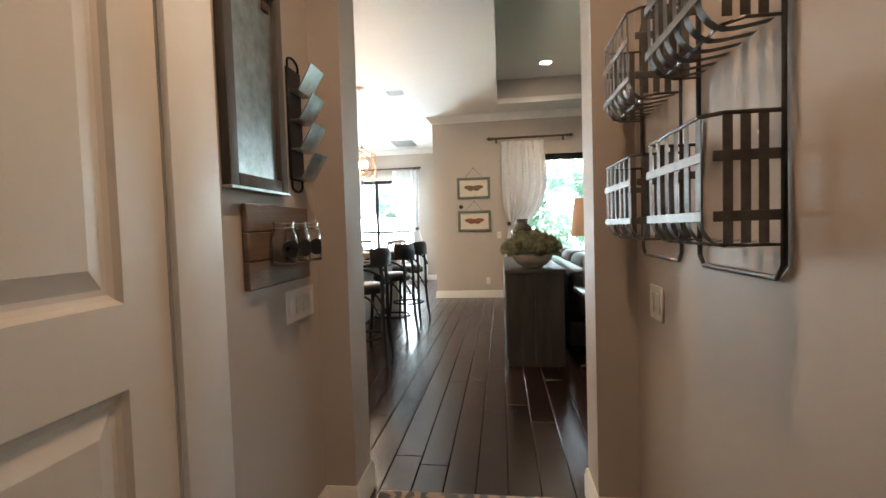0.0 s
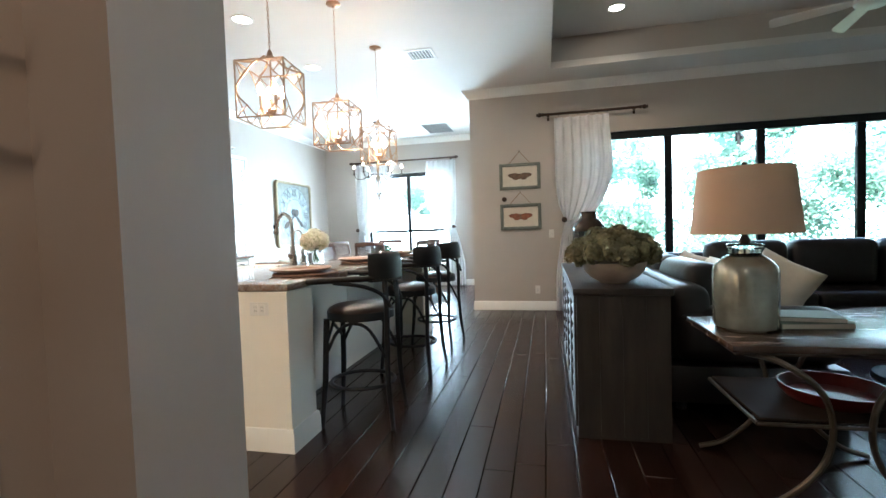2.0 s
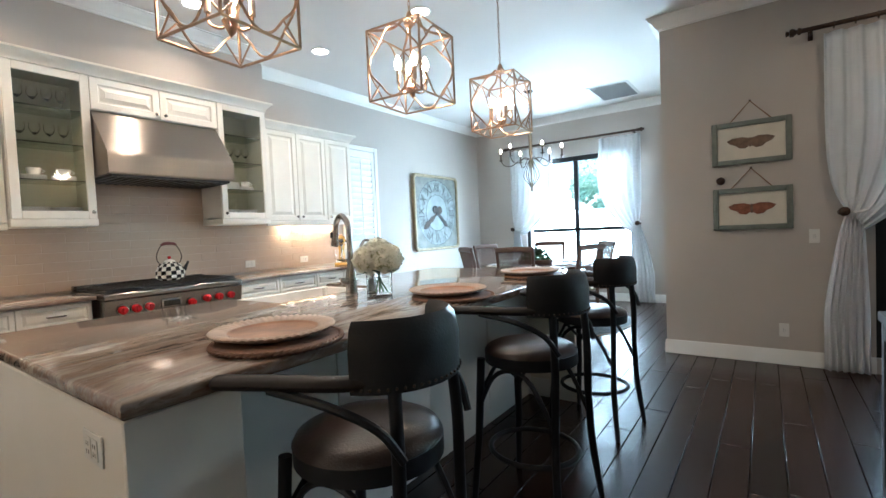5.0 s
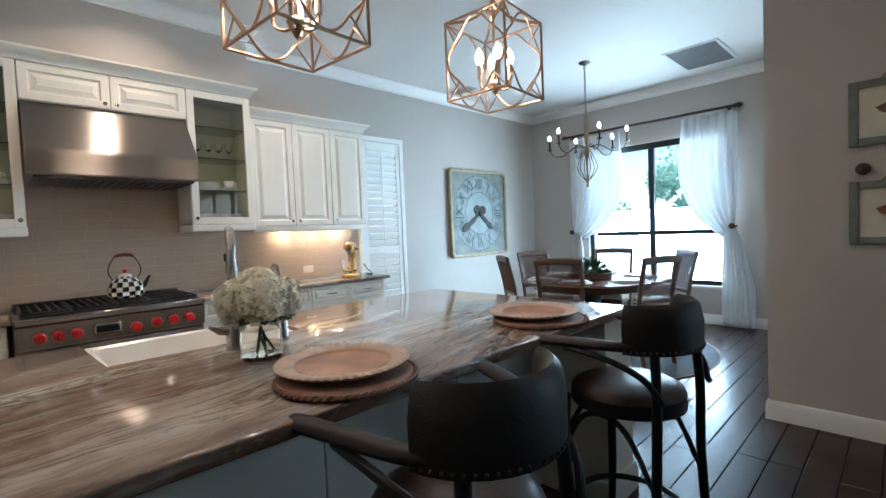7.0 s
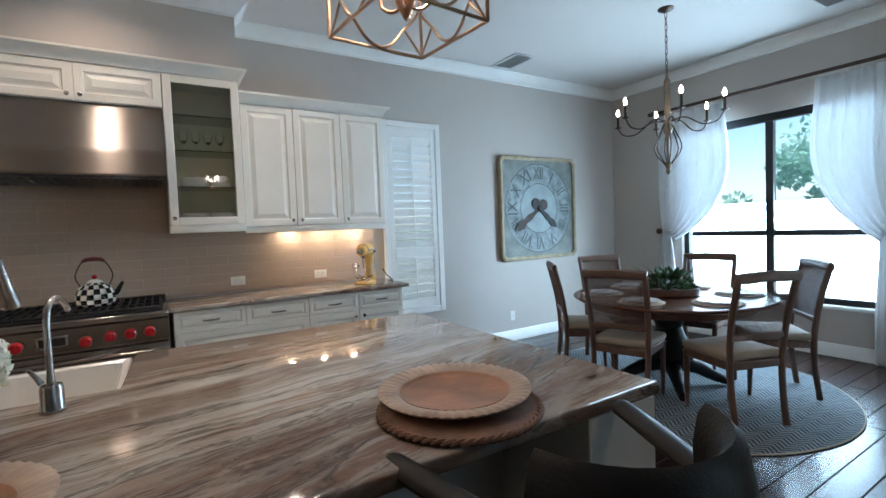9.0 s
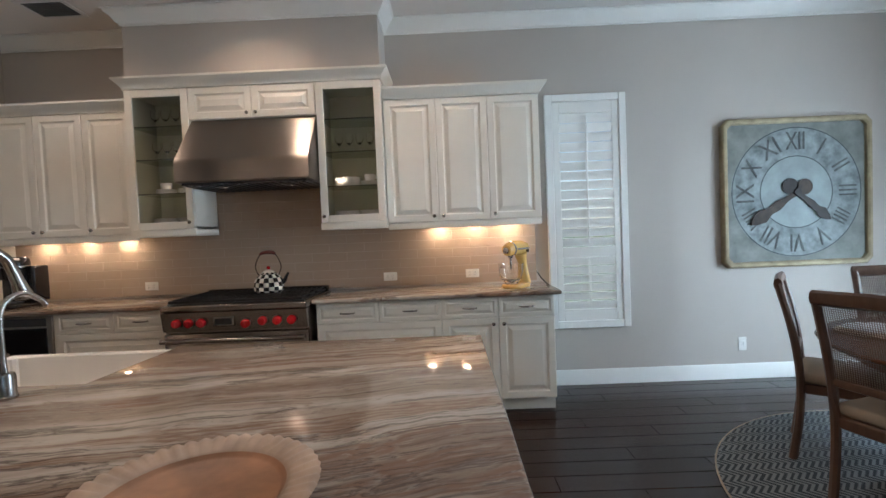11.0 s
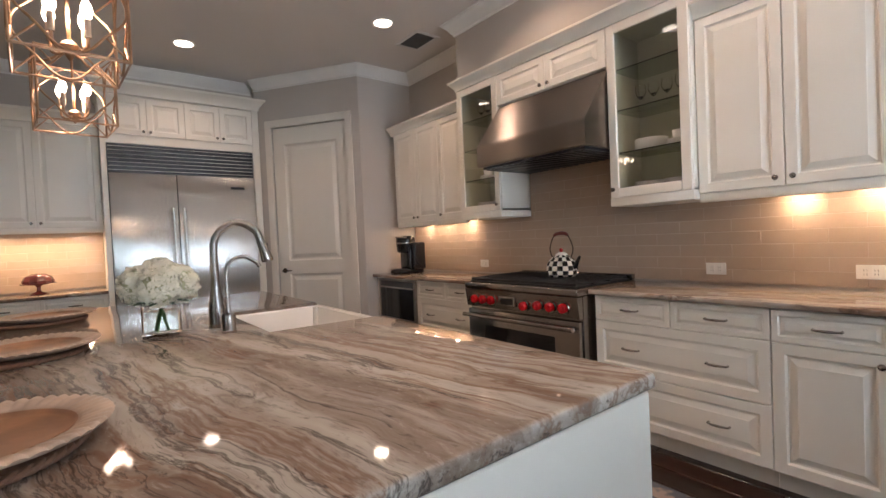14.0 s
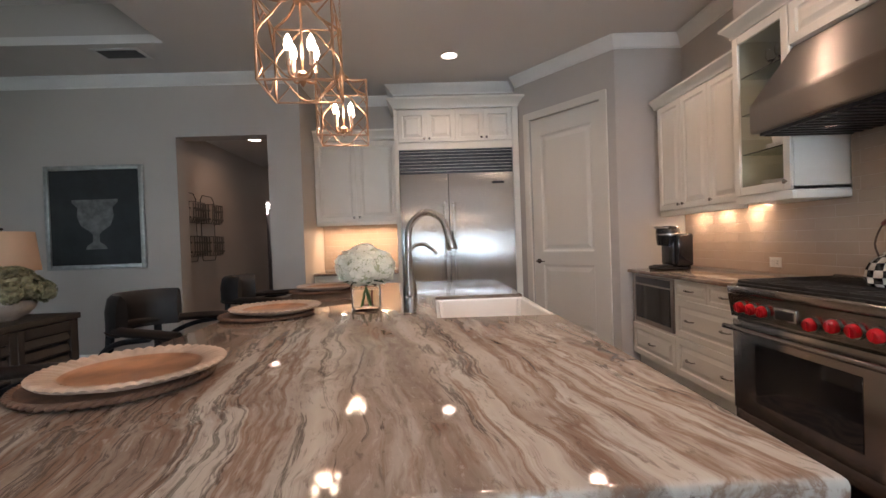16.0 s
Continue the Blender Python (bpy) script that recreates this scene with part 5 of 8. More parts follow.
for k, (c, r) in enumerate(heads):
    tube(bm, curve3([(vx + 0.02 * (-1) ** k, vy + 0.015 * (k - 1.5), IZ + 0.02), (vx, vy, IZ + 0.11), (c[0], c[1], c[2])], 3), 0.0045, 6)
part("stem", bm, M_LEAF, t)
bm = B()
for k in range(11):
    a = k * 0.6
    p = Vector((vx + 0.05 * math.cos(a), vy + 0.05 * math.sin(a), IZ + 0.15))
    o = Vector((math.cos(a), math.sin(a), -0.2))
    s = Vector((-math.sin(a), math.cos(a), 0))
    q = [p, p + o * 0.03 + s * 0.028, p + o * 0.085, p + o * 0.03 - s * 0.028]
    bm.faces.new([bm.verts.new(v) for v in q])
part("leaf", bm, M_LEAF, t)
for c, r in heads:
    bm = B()
    flower_head(bm, c, r * 0.95, 260, rnd, 0.0150)
    head = part("blossom", bm, M_PETAL, t, crease=180)
    part("core", ball(B(), c, r * 0.86, 14), M_PETALCORE, head, "greenish shaded heart")


def setting(y, x=-1.70):
    """A fluted charger lying a little off the middle of its mat."""
    t = thing("charger_plate", (x, y, IZ + 0.016), "whitewashed fluted wooden charger on a wicker mat", "charger plate", "place settings on the island")
    n = 48

    def flute(a, r):
        return 1 + (0.016 * abs(math.cos(n / 2 * a)) if r > 0.19 else 0.0)

    bm = lathe(B(), [(0.0, 0.012), (0.138, 0.012), (0.146, 0.021), (0.151, 0.024), (0.163, 0.027), (0.178, 0.030), (0.192, 0.032), (0.197, 0.027), (0.190, 0.019), (0.13, 0.002), (0.0, 0.0)], (x, y, IZ + 0.0165), 4 * n, flute)
    for v in bm.verts:
        dx, dy = v.co.x - x, v.co.y - y
        r = math.hypot(dx, dy)
        if r > 0.149 and v.co.z > IZ + 0.038:
            v.co.z += 0.0045 * min(1, (r - 0.146) / 0.02) * (abs(math.cos(n / 2 * math.atan2(dy, dx))) - 0.6)
    part("rim", bm, M_CHARGER, t, "whitewashed fluted rim", 60)
    bm = lathe(B(), [(0.0, 0.0135), (0.132, 0.0135), (0.137, 0.0165), (0.143, 0.0215), (0.141, 0.0185)], (x, y, IZ + 0.0165), 64)
    part("centre", bm, M_CHARGERIN, t, "worn reddish wooden centre")
    mx, my = x + 0.045, y - 0.015
    m = thing("placemat", (mx, my, IZ), "round braided brown wicker placemat", "placemat", "placemats on the island")
    bm = lathe(B(), [(0.0, 0.0), (0.185, 0.0), (0.197, 0.003), (0.197, 0.012), (0.185, 0.016), (0.0, 0.016)], (mx, my, IZ + 0.0005), 60)
    part("weave", bm, M_WICKER, m)
    for lift in (0.0, math.pi):
        ropes = [(mx + (0.199 + 0.005 * math.cos(30 * a + lift)) * math.cos(a), my + (0.199 + 0.005 * math.cos(30 * a + lift)) * math.sin(a), IZ + 0.0100 + 0.0035 * math.sin(30 * a + lift)) for a in [2 * math.pi * i / 240 for i in range(240)]]
        part("braid", tube(B(), ropes, 0.0058, 6, True), M_WICKER, m)


for y in (4.07, 5.09, 6.09):
    setting(y)


# ---- bar stools ----
def bar_stool():
    """Faces -x, towards the island; origin on the floor below its seat."""
    t = thing("bar_stool", (0, 0, 0), "black bentwood bar stool with a padded leather seat", "bar stool", "stools along the island")
    H = 0.735
    for sx, sy in ((-1, -1), (-1, 1), (1, -1), (1, 1)):
        bm = B()
        if sx < 0:
            tube(bm, [(sx * 0.175, sy * 0.15, H - 0.06), (sx * 0.19, sy * 0.17, 0.3), (sx * 0.215, sy * 0.19, 0.0)], [0.019, 0.018, 0.015], 10)
        else:
            tube(bm, curve3([(0.198, sy * 0.140, 0.92), (0.208, sy * 0.150, H), (0.205, sy * 0.155, 0.5), (0.21, sy * 0.175, 0.25), (0.235, sy * 0.20, 0.0)], 4), [0.017] * 14 + [0.015, 0.014, 0.013], 10)
        part("leg", bm, M_BLACKWOOD, t)
    bm = B()
    n = 40
    ellipse = [(0.215 * math.cos(2 * math.pi * i / n) , 0.205 * math.sin(2 * math.pi * i / n)) for i in range(n)]
    prism(bm, ellipse, H - 0.075, H - 0.025, 0.006)
    part("seat_ring", bm, M_BLACKWOOD, t)
    bm = lathe(B(), [(0.0, 0.022), (0.10, 0.019), (0.17, 0.008), (0.203, -0.008), (0.212, -0.024), (0.0, -0.024)], (0, 0, H), 36)
    part("seat", bm, M_LEATHER, t, "padded dark leather seat")
    bm = B()
    tube(bm, [(0.205 * math.cos(a), 0.19 * math.sin(a), 0.245) for a in [2 * math.pi * i / 32 for i in range(32)]], 0.0125, 8, True)
    part("foot_ring", bm, M_BLACKWOOD, t)
    for sy in (-1, 1):
        bm = B()
        tube(bm, curve3([(-0.18, sy * 0.16, 0.46), (-0.10, sy * 0.162, 0.60), (0.0, sy * 0.165, 0.645), (0.10, sy * 0.162, 0.60), (0.2, sy * 0.156, 0.42)], 4), 0.0105, 8)
        part("brace", bm, M_BLACKWOOD, t)
        bm = B()
        tube(bm, curve3([(0.235, sy * 0.165, 0.75), (0.19, sy * 0.20, 0.83), (0.08, sy * 0.245, 0.885), (-0.08, sy * 0.268, 0.908)], 4), 0.0115, 8)
        part("arm_support", bm, M_BLACKWOOD, t)
    bm = B()
    tube(bm, [(-0.185, -0.16, 0.50), (-0.19, 0.0, 0.62), (-0.185, 0.16, 0.50)], 0.0105, 8)
    part("brace", bm, M_BLACKWOOD, t)
    # the bent rail: arms and back in one
    half = [(-0.225, 0.300, 0.920), (-0.20, 0.297, 0.922), (-0.06, 0.252, 0.924), (0.08, 0.205, 0.924), (0.17, 0.150, 0.926), (0.222, 0.075, 0.928)]
    path = curve3([(x, -y, z) for x, y, z in half] + [(0.236, 0.0, 0.928)] + half[::-1], 4)
    thick = [0.030 - 0.011 * min(1, max(0, (p.x - 0.02) / 0.18)) for p in path]
    thick[:3] = [0.020, 0.025, 0.028]
    thick[-3:] = [0.028, 0.025, 0.020]
    bm = tube(B(), path, thick, 12, flat=0.019)
    part("arm_rail", bm, M_ARM, t, "worn dark brown bent arm rail")
    bm = B()
    k = 14
    cols2 = []
    for i in range(k + 1):
        a = radians(-76 + 152 * i / k)
        rr = 0.184
        c = Vector((0.066 + rr * math.cos(a), rr * 1.0 * math.sin(a), 0))
        o = Vector((math.cos(a), math.sin(a), 0))
        e = 1 - 0.16 * abs(i / k * 2 - 1) ** 4
        cols2.append([bm.verts.new(c + o * d + Vector((0, 0, z))) for d, z in ((-0.022, 0.900), (-0.026, 1.00), (-0.016, 1.055 * (0.985 + 0.015 * e)), (0.0, 1.072 * (0.985 + 0.015 * e)), (0.016, 1.055 * (0.985 + 0.015 * e)), (0.027, 1.00), (0.025, 0.900))])
    for a, b in zip(cols2, cols2[1:]):
        join(bm, a, b)
    bm.faces.new(cols2[0][::-1])
    bm.faces.new(cols2[-1])
    back = part("backrest", bm, M_LEATHERBLK, t, "curved black leather back pad")
    bm = B()
    for i in range(27):
        a = radians(-74 + 148 * i / 26)
        ball(bm, (0.066 + 0.2105 * math.cos(a), 0.2105 * math.sin(a), 0.912), 0.0042, 6)
    part("stud", bm, M_BRONZE, back, "row of bronze upholstery nails", 180)
    return t


stool = bar_stool()
stool.matrix_basis = pose(-1.29, 4.08, 0, 0, 0, 6)
copy_thing(stool, pose(-1.26, 5.11, 0, 0, 0, -7))
copy_thing(stool, pose(-1.28, 6.10, 0, 0, 0, -9))

# ---- fridge wall ----
FY = 1.71
t = thing("fridge", (-2.75, FY, 0), "built-in stainless double-door fridge with a louvred grille", "fridge")
FX0, FX1 = -3.44, -2.075
bm = box(B(), (FX0, 1.10, 0.10), (FX1, FY - 0.03, 2.36))
part("body", bm, M_DARKSTEEL, t)
mid = -2.655
for x0, x1, hx in ((FX0 + 0.004, mid - 0.003, mid - 0.05), (mid + 0.003, FX1 - 0.004, mid + 0.05)):
    bm = box(B(), (x0, FY - 0.029, 0.12), (x1, FY + 0.02, 2.065), 0.006, 2)
    for v in bm.verts:
        v.co.y += 0.004 * math.sin((v.co.x - FX0) * 4.6) if v.co.y > FY else 0
    d = part("door", bm, M_STEELX, t)
    bm = B()
    cyl(bm, (hx, FY + 0.065, 0.75), (hx, FY + 0.065, 1.72), 0.014, seg=14)
    for z in (0.80, 1.67):
        cyl(bm, (hx, FY + 0.018, z), (hx, FY + 0.065, z), 0.009, seg=10)
    part("handle", bm, M_STEELX, d)
bm = box(B(), (FX0 + 0.12, FY + 0.021, 1.93), (FX0 + 0.26, FY + 0.024, 1.955), 0.001)
part("badge", bm, M_DARKSTEEL, t)
bm = box(B(), (FX0 + 0.005, FY - 0.028, 2.075), (FX1 - 0.005, FY - 0.012, 2.355))
g = part("grille", bm, M_DARKSTEEL, t)
for k in range(7):
    z = 2.086 + k * 0.0385
    bm = B()
    q = [(FY - 0.012, z), (FY + 0.018, z + 0.004), (FY + 0.018, z + 0.012), (FY - 0.012, z + 0.024)]
    a = [bm.verts.new((FX0 + 0.006, y, zz)) for y, zz in q]
    b = [bm.verts.new((FX1 - 0.006, y, zz)) for y, zz in q]
    join(bm, a, b)
    bm.faces.new(a[::-1])
    bm.faces.new(b)
    part("slat", bm, M_STEELX, g)
bm = box(B(), (FX0, FY - 0.10, 0.0), (FX1, FY - 0.06, 0.10))
part("toe_kick", bm, M_DARKSTEEL, t)

s = thing("fridge_surround", (-2.75, 1.6, 0), "cream painted panels and crown framing the fridge", "cabinet surround")
for x0, x1 in ((-3.515, FX0 - 0.004), (FX1 + 0.004, -2.025)):
    bm = box(B(), (x0, 1.08, 0), (x1, FY + 0.004, 2.842), 0.003)
    part("side_panel", bm, M_CAB, s)
c = thing("fridge_top_cabinet", (-2.75, FY, 2.362), "cream painted four-door cabinet above the fridge", "kitchen cabinet", "wall cabinets")
bm = box(B(), (FX0 - 0.003, 1.08, 2.362), (FX1 + 0.003, FY - 0.016, 2.84))
part("body", bm, M_CAB, c)
w = (FX1 - FX0) / 4
for k in range(4):
    d = leaf(c, "door", (FX1 - k * w, FY - 0.016, 2.445), (-1, 0, 0), (0, 1, 0), w, 0.375)
    knob(d, (FX1 - k * w - (w - 0.03 if k % 2 == 0 else 0.03), FY + 0.003, 2.485), (0, 1, 0))
bm = B()
moulding(bm, (-3.515, FY + 0.004, 2.844), (-2.025, FY + 0.004, 2.844), Y, TALLCROWN, 1, 1)
moulding(bm, (-2.025, FY + 0.004, 2.844), (-2.025, 1.08, 2.844), X, TALLCROWN, 1, 0)
box(bm, (-3.515, 1.08, 2.845), (-2.027, FY + 0.003, 2.935))
part("crown", bm, M_CAB, c)

# counter and wall cabinet beside the fridge
b0, b1 = -2.022, -1.006
t = thing("base_cabinet", (-1.6, 1.6, 0), "cream painted base cabinet beside the fridge", "kitchen cabinet", "base cabinets")
bm = box(B(), (b0, 1.08, 0.10), (b1, 1.64, 0.885))
box(bm, (b0, 1.08, 0), (b1, 1.59, 0.10))
part("body", bm, M_CAB, t)
for k in range(2):
    w = (b1 - b0) / 2
    d = leaf(t, "drawer", (b1 - k * w, 1.64, 0.725), (-1, 0, 0), (0, 1, 0), w, 0.155, SMALL)
    pull(d, (b1 - k * w - w / 2, 1.659, 0.80), (1, 0, 0), (0, 1, 0))
    d = leaf(t, "door", (b1 - k * w, 1.64, 0.105), (-1, 0, 0), (0, 1, 0), w, 0.62)
    knob(d, (b1 - k * w - (w - 0.04 if k == 0 else 0.04), 1.659, 0.68), (0, 1, 0))
worktop("worktop", [(b0, 1.08), (b1, 1.08), (b1, 1.695), (b0, 1.695)], "polished veined granite worktop beside the fridge")
t = thing("wall_cabinet", (-1.6, 1.43, 1.49), "cream painted two-door wall cabinet beside the fridge", "kitchen cabinet", "wall cabinets")
bm = box(B(), (b0, 1.08, 1.545), (b1, 1.43, 2.545))
part("body", bm, M_CAB, t)
bm = box(B(), (b0, 1.405, 1.495), (b1, 1.445, 1.544), 0.006, 2)
part("light_rail", bm, M_CAB, t)
for k in range(2):
    w = (b1 - b0) / 2
    d = leaf(t, "door", (b1 - k * w, 1.43, 1.547), (-1, 0, 0), (0, 1, 0), w, 0.995)
    knob(d, (b1 - k * w - (w - 0.035 if k == 0 else 0.035), 1.449, 1.59), (0, 1, 0))
bm = moulding(B(), (b0, 1.45, 2.547), (b1, 1.45, 2.547), Y, TALLCROWN, 0, 0)
box(bm, (b0, 1.08, 2.547), (b1, 1.449, 2.64))
part("crown", bm, M_CAB, t)
t = thing("cake_stand", (-1.50, 1.42, CT), "plum glass cake stand with a domed fluted bowl", "cake stand")
bm = lathe(B(), [(0, 0), (0.07, 0.002), (0.06, 0.012), (0.018, 0.03), (0.014, 0.07), (0.03, 0.09), (0.13, 0.10), (0.14, 0.108), (0.13, 0.112), (0, 0.108)], (-1.50, 1.42, CT), 28)
part("stand", bm, M_AMETHYST, t)
bm = lathe(B(), [(0.11, 0.112), (0.115, 0.13), (0.095, 0.17), (0.05, 0.195), (0.0, 0.20)], (-1.50, 1.42, CT), 36, lambda a, r: 1 + 0.05 * math.cos(12 * a))
part("dome", bm, M_AMETHYST, t)

# pantry door on the slanted wall
t = thing("door_1", PA + PD * ((DOOR0 + DOOR1) / 2), "closed cream two-panel pantry door with nickel lever", "door", kind="structure")


def along(s, out, z):
    p = PA + PD * s + PN * out
    return Vector((p.x, p.y, z))


def two_panel(bm, at, u, n, w, h, thick, fields):
    """A leaf with sunk and raised fields: at is its lower back corner."""
    at, u, n, up = Vector(at), Vector(u), Vector(n), Vector((0, 0, 1))
    zs = [0.0] + [z for f in fields for z in f] + [h]
    m = 0.13

    def quad(a0, a1, z0, z1, d):
        return [bm.verts.new(at + u * a + up * z + n * d) for a, z in ((a0, z0), (a1, z0), (a1, z1), (a0, z1))]

    def face(a0, a1, z0, z1):
        bm.faces.new(quad(a0, a1, z0, z1, thick))

    face(0, m, 0, h)
    face(w - m, w, 0, h)
    for k in range(0, len(zs), 2):
        face(m, w - m, zs[k], zs[k + 1])
    for z0, z1 in fields:
        last = quad(m, w - m, z0, z1, thick)
        for ins, d in ((0.010, -0.012), (0.022, -0.017), (0.034, -0.017), (0.075, -0.003), (0.08, -0.003)):
            nxt = quad(m + ins, w - m - ins, z0 + ins, z1 - ins, thick + d)
            join(bm, last, nxt)
            last = nxt
        bm.faces.new(last)
    back, fr = quad(0, w, 0, h, 0), quad(0, w, 0, h, thick)
    bm.faces.new(back[::-1])
    join(bm, back, fr)
    return bm


U = -PD
bm = two_panel(B(), along(DOOR1 - 0.004, -0.065, 0.008), U, PN, DOOR1 - DOOR0 - 0.008, DOORH - 0.016, 0.04, ((0.22, 0.94), (1.09, 2.43)))
d = part("leaf", bm, M_DOOR, t, crease=7)
bm = B()
c = along(DOOR1 - 0.075, -0.025, 0.985)
tube(bm, [c, c + PN * 0.012], 0.028, 18)
tube(bm, [c + PN * 0.01, c + PN * 0.05], 0.010, 10)
tube(bm, [c + PN * 0.045, c + PN * 0.05 - PD * 0.05, c + PN * 0.047 - PD * 0.115], [0.010, 0.009, 0.006], 10)
part("handle", bm, M_BRONZE, d, "dark nickel lever handle")
for z in (0.30, 0.99, 1.68, 2.37):
    bm = B()
    c = along(DOOR0 + 0.006, -0.02, z)
    cyl(bm, c - Vector((0, 0, 0.045)), c + Vector((0, 0, 0.045)), 0.008, seg=8)
    part("hinge", bm, M_CHROME, d)
bm = B()


def strip(bm, s0, s1, z0, z1, o0, o1):
    q = [PA + PD * s0 + PN * o0, PA + PD * s1 + PN * o0, PA + PD * s1 + PN * o1, PA + PD * s0 + PN * o1]
    prism(bm, [(p.x, p.y) for p in q], z0, z1, 0.004, 1)


strip(bm, DOOR0 - 0.075, DOOR0 + 0.002, 0, DOORH + 0.08, 0.001, 0.022)
strip(bm, DOOR1 - 0.002, DOOR1 + 0.075, 0, DOORH + 0.08, 0.001, 0.022)
strip(bm, DOOR0 + 0.002, DOOR1 - 0.002, DOORH - 0.002, DOORH + 0.08, 0.001, 0.022)
part("casing", bm, M_DOOR, t)

# ---- shuttered window ----
t = thing("window_1", (XW, 7.72, 0.5), "white plantation shutters closed over a tall window", "window", kind="structure")
a0, a1, z0, z1 = 7.378, 8.062, 0.506, 2.50
bm = B()
for p, q in (((a0, z0), (a0 + 0.06, z1)), ((a1 - 0.06, z0), (a1, z1)), ((a0 + 0.06, z0), (a1 - 0.06, z0 + 0.06)), ((a0 + 0.06, z1 - 0.06), (a1 - 0.06, z1))):
    box(bm, (XW + 0.001, p[0], p[1]), (XW + 0.045, q[0], q[1]), 0.004)
part("window_frame", bm, M_TRIM, t)
s0, s1 = a0 + 0.063, a1 - 0.063
bm = B()
zm = 1.16
for p, q in (((s0, z0 + 0.063), (s0 + 0.055, z1 - 0.063)), ((s1 - 0.055, z0 + 0.063), (s1, z1 - 0.063)), ((s0 + 0.055, z0 + 0.063), (s1 - 0.055, z0 + 0.16)), ((s0 + 0.055, z1 - 0.16), (s1 - 0.055, z1 - 0.063)), ((s0 + 0.055, zm - 0.045), (s1 - 0.055, zm + 0.045))):
    box(bm, (XW + 0.008, p[0], p[1]), (XW + 0.036, q[0], q[1]), 0.003)
sh = part("shutter_panel", bm, M_TRIM, t)
for lo, hi in ((z0 + 0.16, zm - 0.045), (zm + 0.045, z1 - 0.16)):
    n = max(3, round((hi - lo) / 0.0815))
    step = (hi - lo) / n
    for k in range(n):
        zc = lo + step * (k + 0.5)
        bm = B()
        prof = [(0.030 * math.cos(2 * math.pi * j / 10) * 0.22, 0.041 * math.sin(2 * math.pi * j / 10)) for j in range(10)]
        tl = radians(-24)
        pr = [(x * math.cos(tl) - z * math.sin(tl), x * math.sin(tl) + z * math.cos(tl)) for x, z in prof]
        a = [bm.verts.new((XW + 0.022 + x, s0 + 0.056, zc + z)) for x, z in pr]
        b = [bm.verts.new((XW + 0.022 + x, s1 - 0.056, zc + z)) for x, z in pr]
        join(bm, a, b)
        bm.faces.new(a[::-1])
        bm.faces.new(b)
        part("louvre", bm, M_TRIM, sh)
    bm = box(B(), (XW + 0.044, 7.713, lo + 0.03), (XW + 0.054, 7.727, hi - 0.03), 0.003)
    part("tilt_rod", bm, M_TRIM, sh)
bm = box(B(), (XW - 0.10, SHY0, SHZ0), (XW - 0.092, SHY1, SHZ1))
pn = part("pane", bm, M_PANE, t)
pn.visible_shadow = False

# ---- big wall clock ----
CY, CZ, CR = 9.49, 1.595, 0.57
t = thing("wall_clock", (XW, CY, CZ), "large square wall clock with worn roman-numeral dial", "clock")
h0 = 0.63
bm = B()


def octo(r, cut, x):
    q = [(-r + cut, -r), (r - cut, -r), (r, -r + cut), (r, r - cut), (r - cut, r), (-r + cut, r), (-r, r - cut), (-r, -r + cut)]
    return [bm.verts.new((x, CY + a, CZ + b)) for a, b in q]


rings = [octo(h0, 0.05, XW + 0.004), octo(h0, 0.05, XW + 0.045), octo(h0 - 0.012, 0.047, XW + 0.06), octo(h0 - 0.03, 0.045, XW + 0.062), octo(h0 - 0.045, 0.04, XW + 0.05), octo(h0 - 0.05, 0.04, XW + 0.02)]
for a, b in zip(rings, rings[1:]):
    join(bm, a, b)
part("case", bm, M_CLOCKFR, t, "antique gold moulded case")
bm = B()
q = octo(h0 - 0.045, 0.04, XW + 0.028)
bm.faces.new(q)
q2 = octo(h0 - 0.045, 0.04, XW + 0.006)
bm.faces.new(q2[::-1])
join(bm, q2, q)
face = part("backboard", bm, M_CLOCKBG, t, "worn blue-grey backboard")


def disc(r0, r1, x, mat, name, label=""):
    bm = B()
    n = 64
    o = [bm.verts.new((x, CY + r1 * math.cos(2 * math.pi * i / n), CZ + r1 * math.sin(2 * math.pi * i / n))) for i in range(n)]
    if r0:
        p = [bm.verts.new((x, CY + r0 * math.cos(2 * math.pi * i / n), CZ + r0 * math.sin(2 * math.pi * i / n))) for i in range(n)]
        join(bm, o, p)
    else:
        bm.faces.new(o)
    return part(name, bm, mat, face, label)


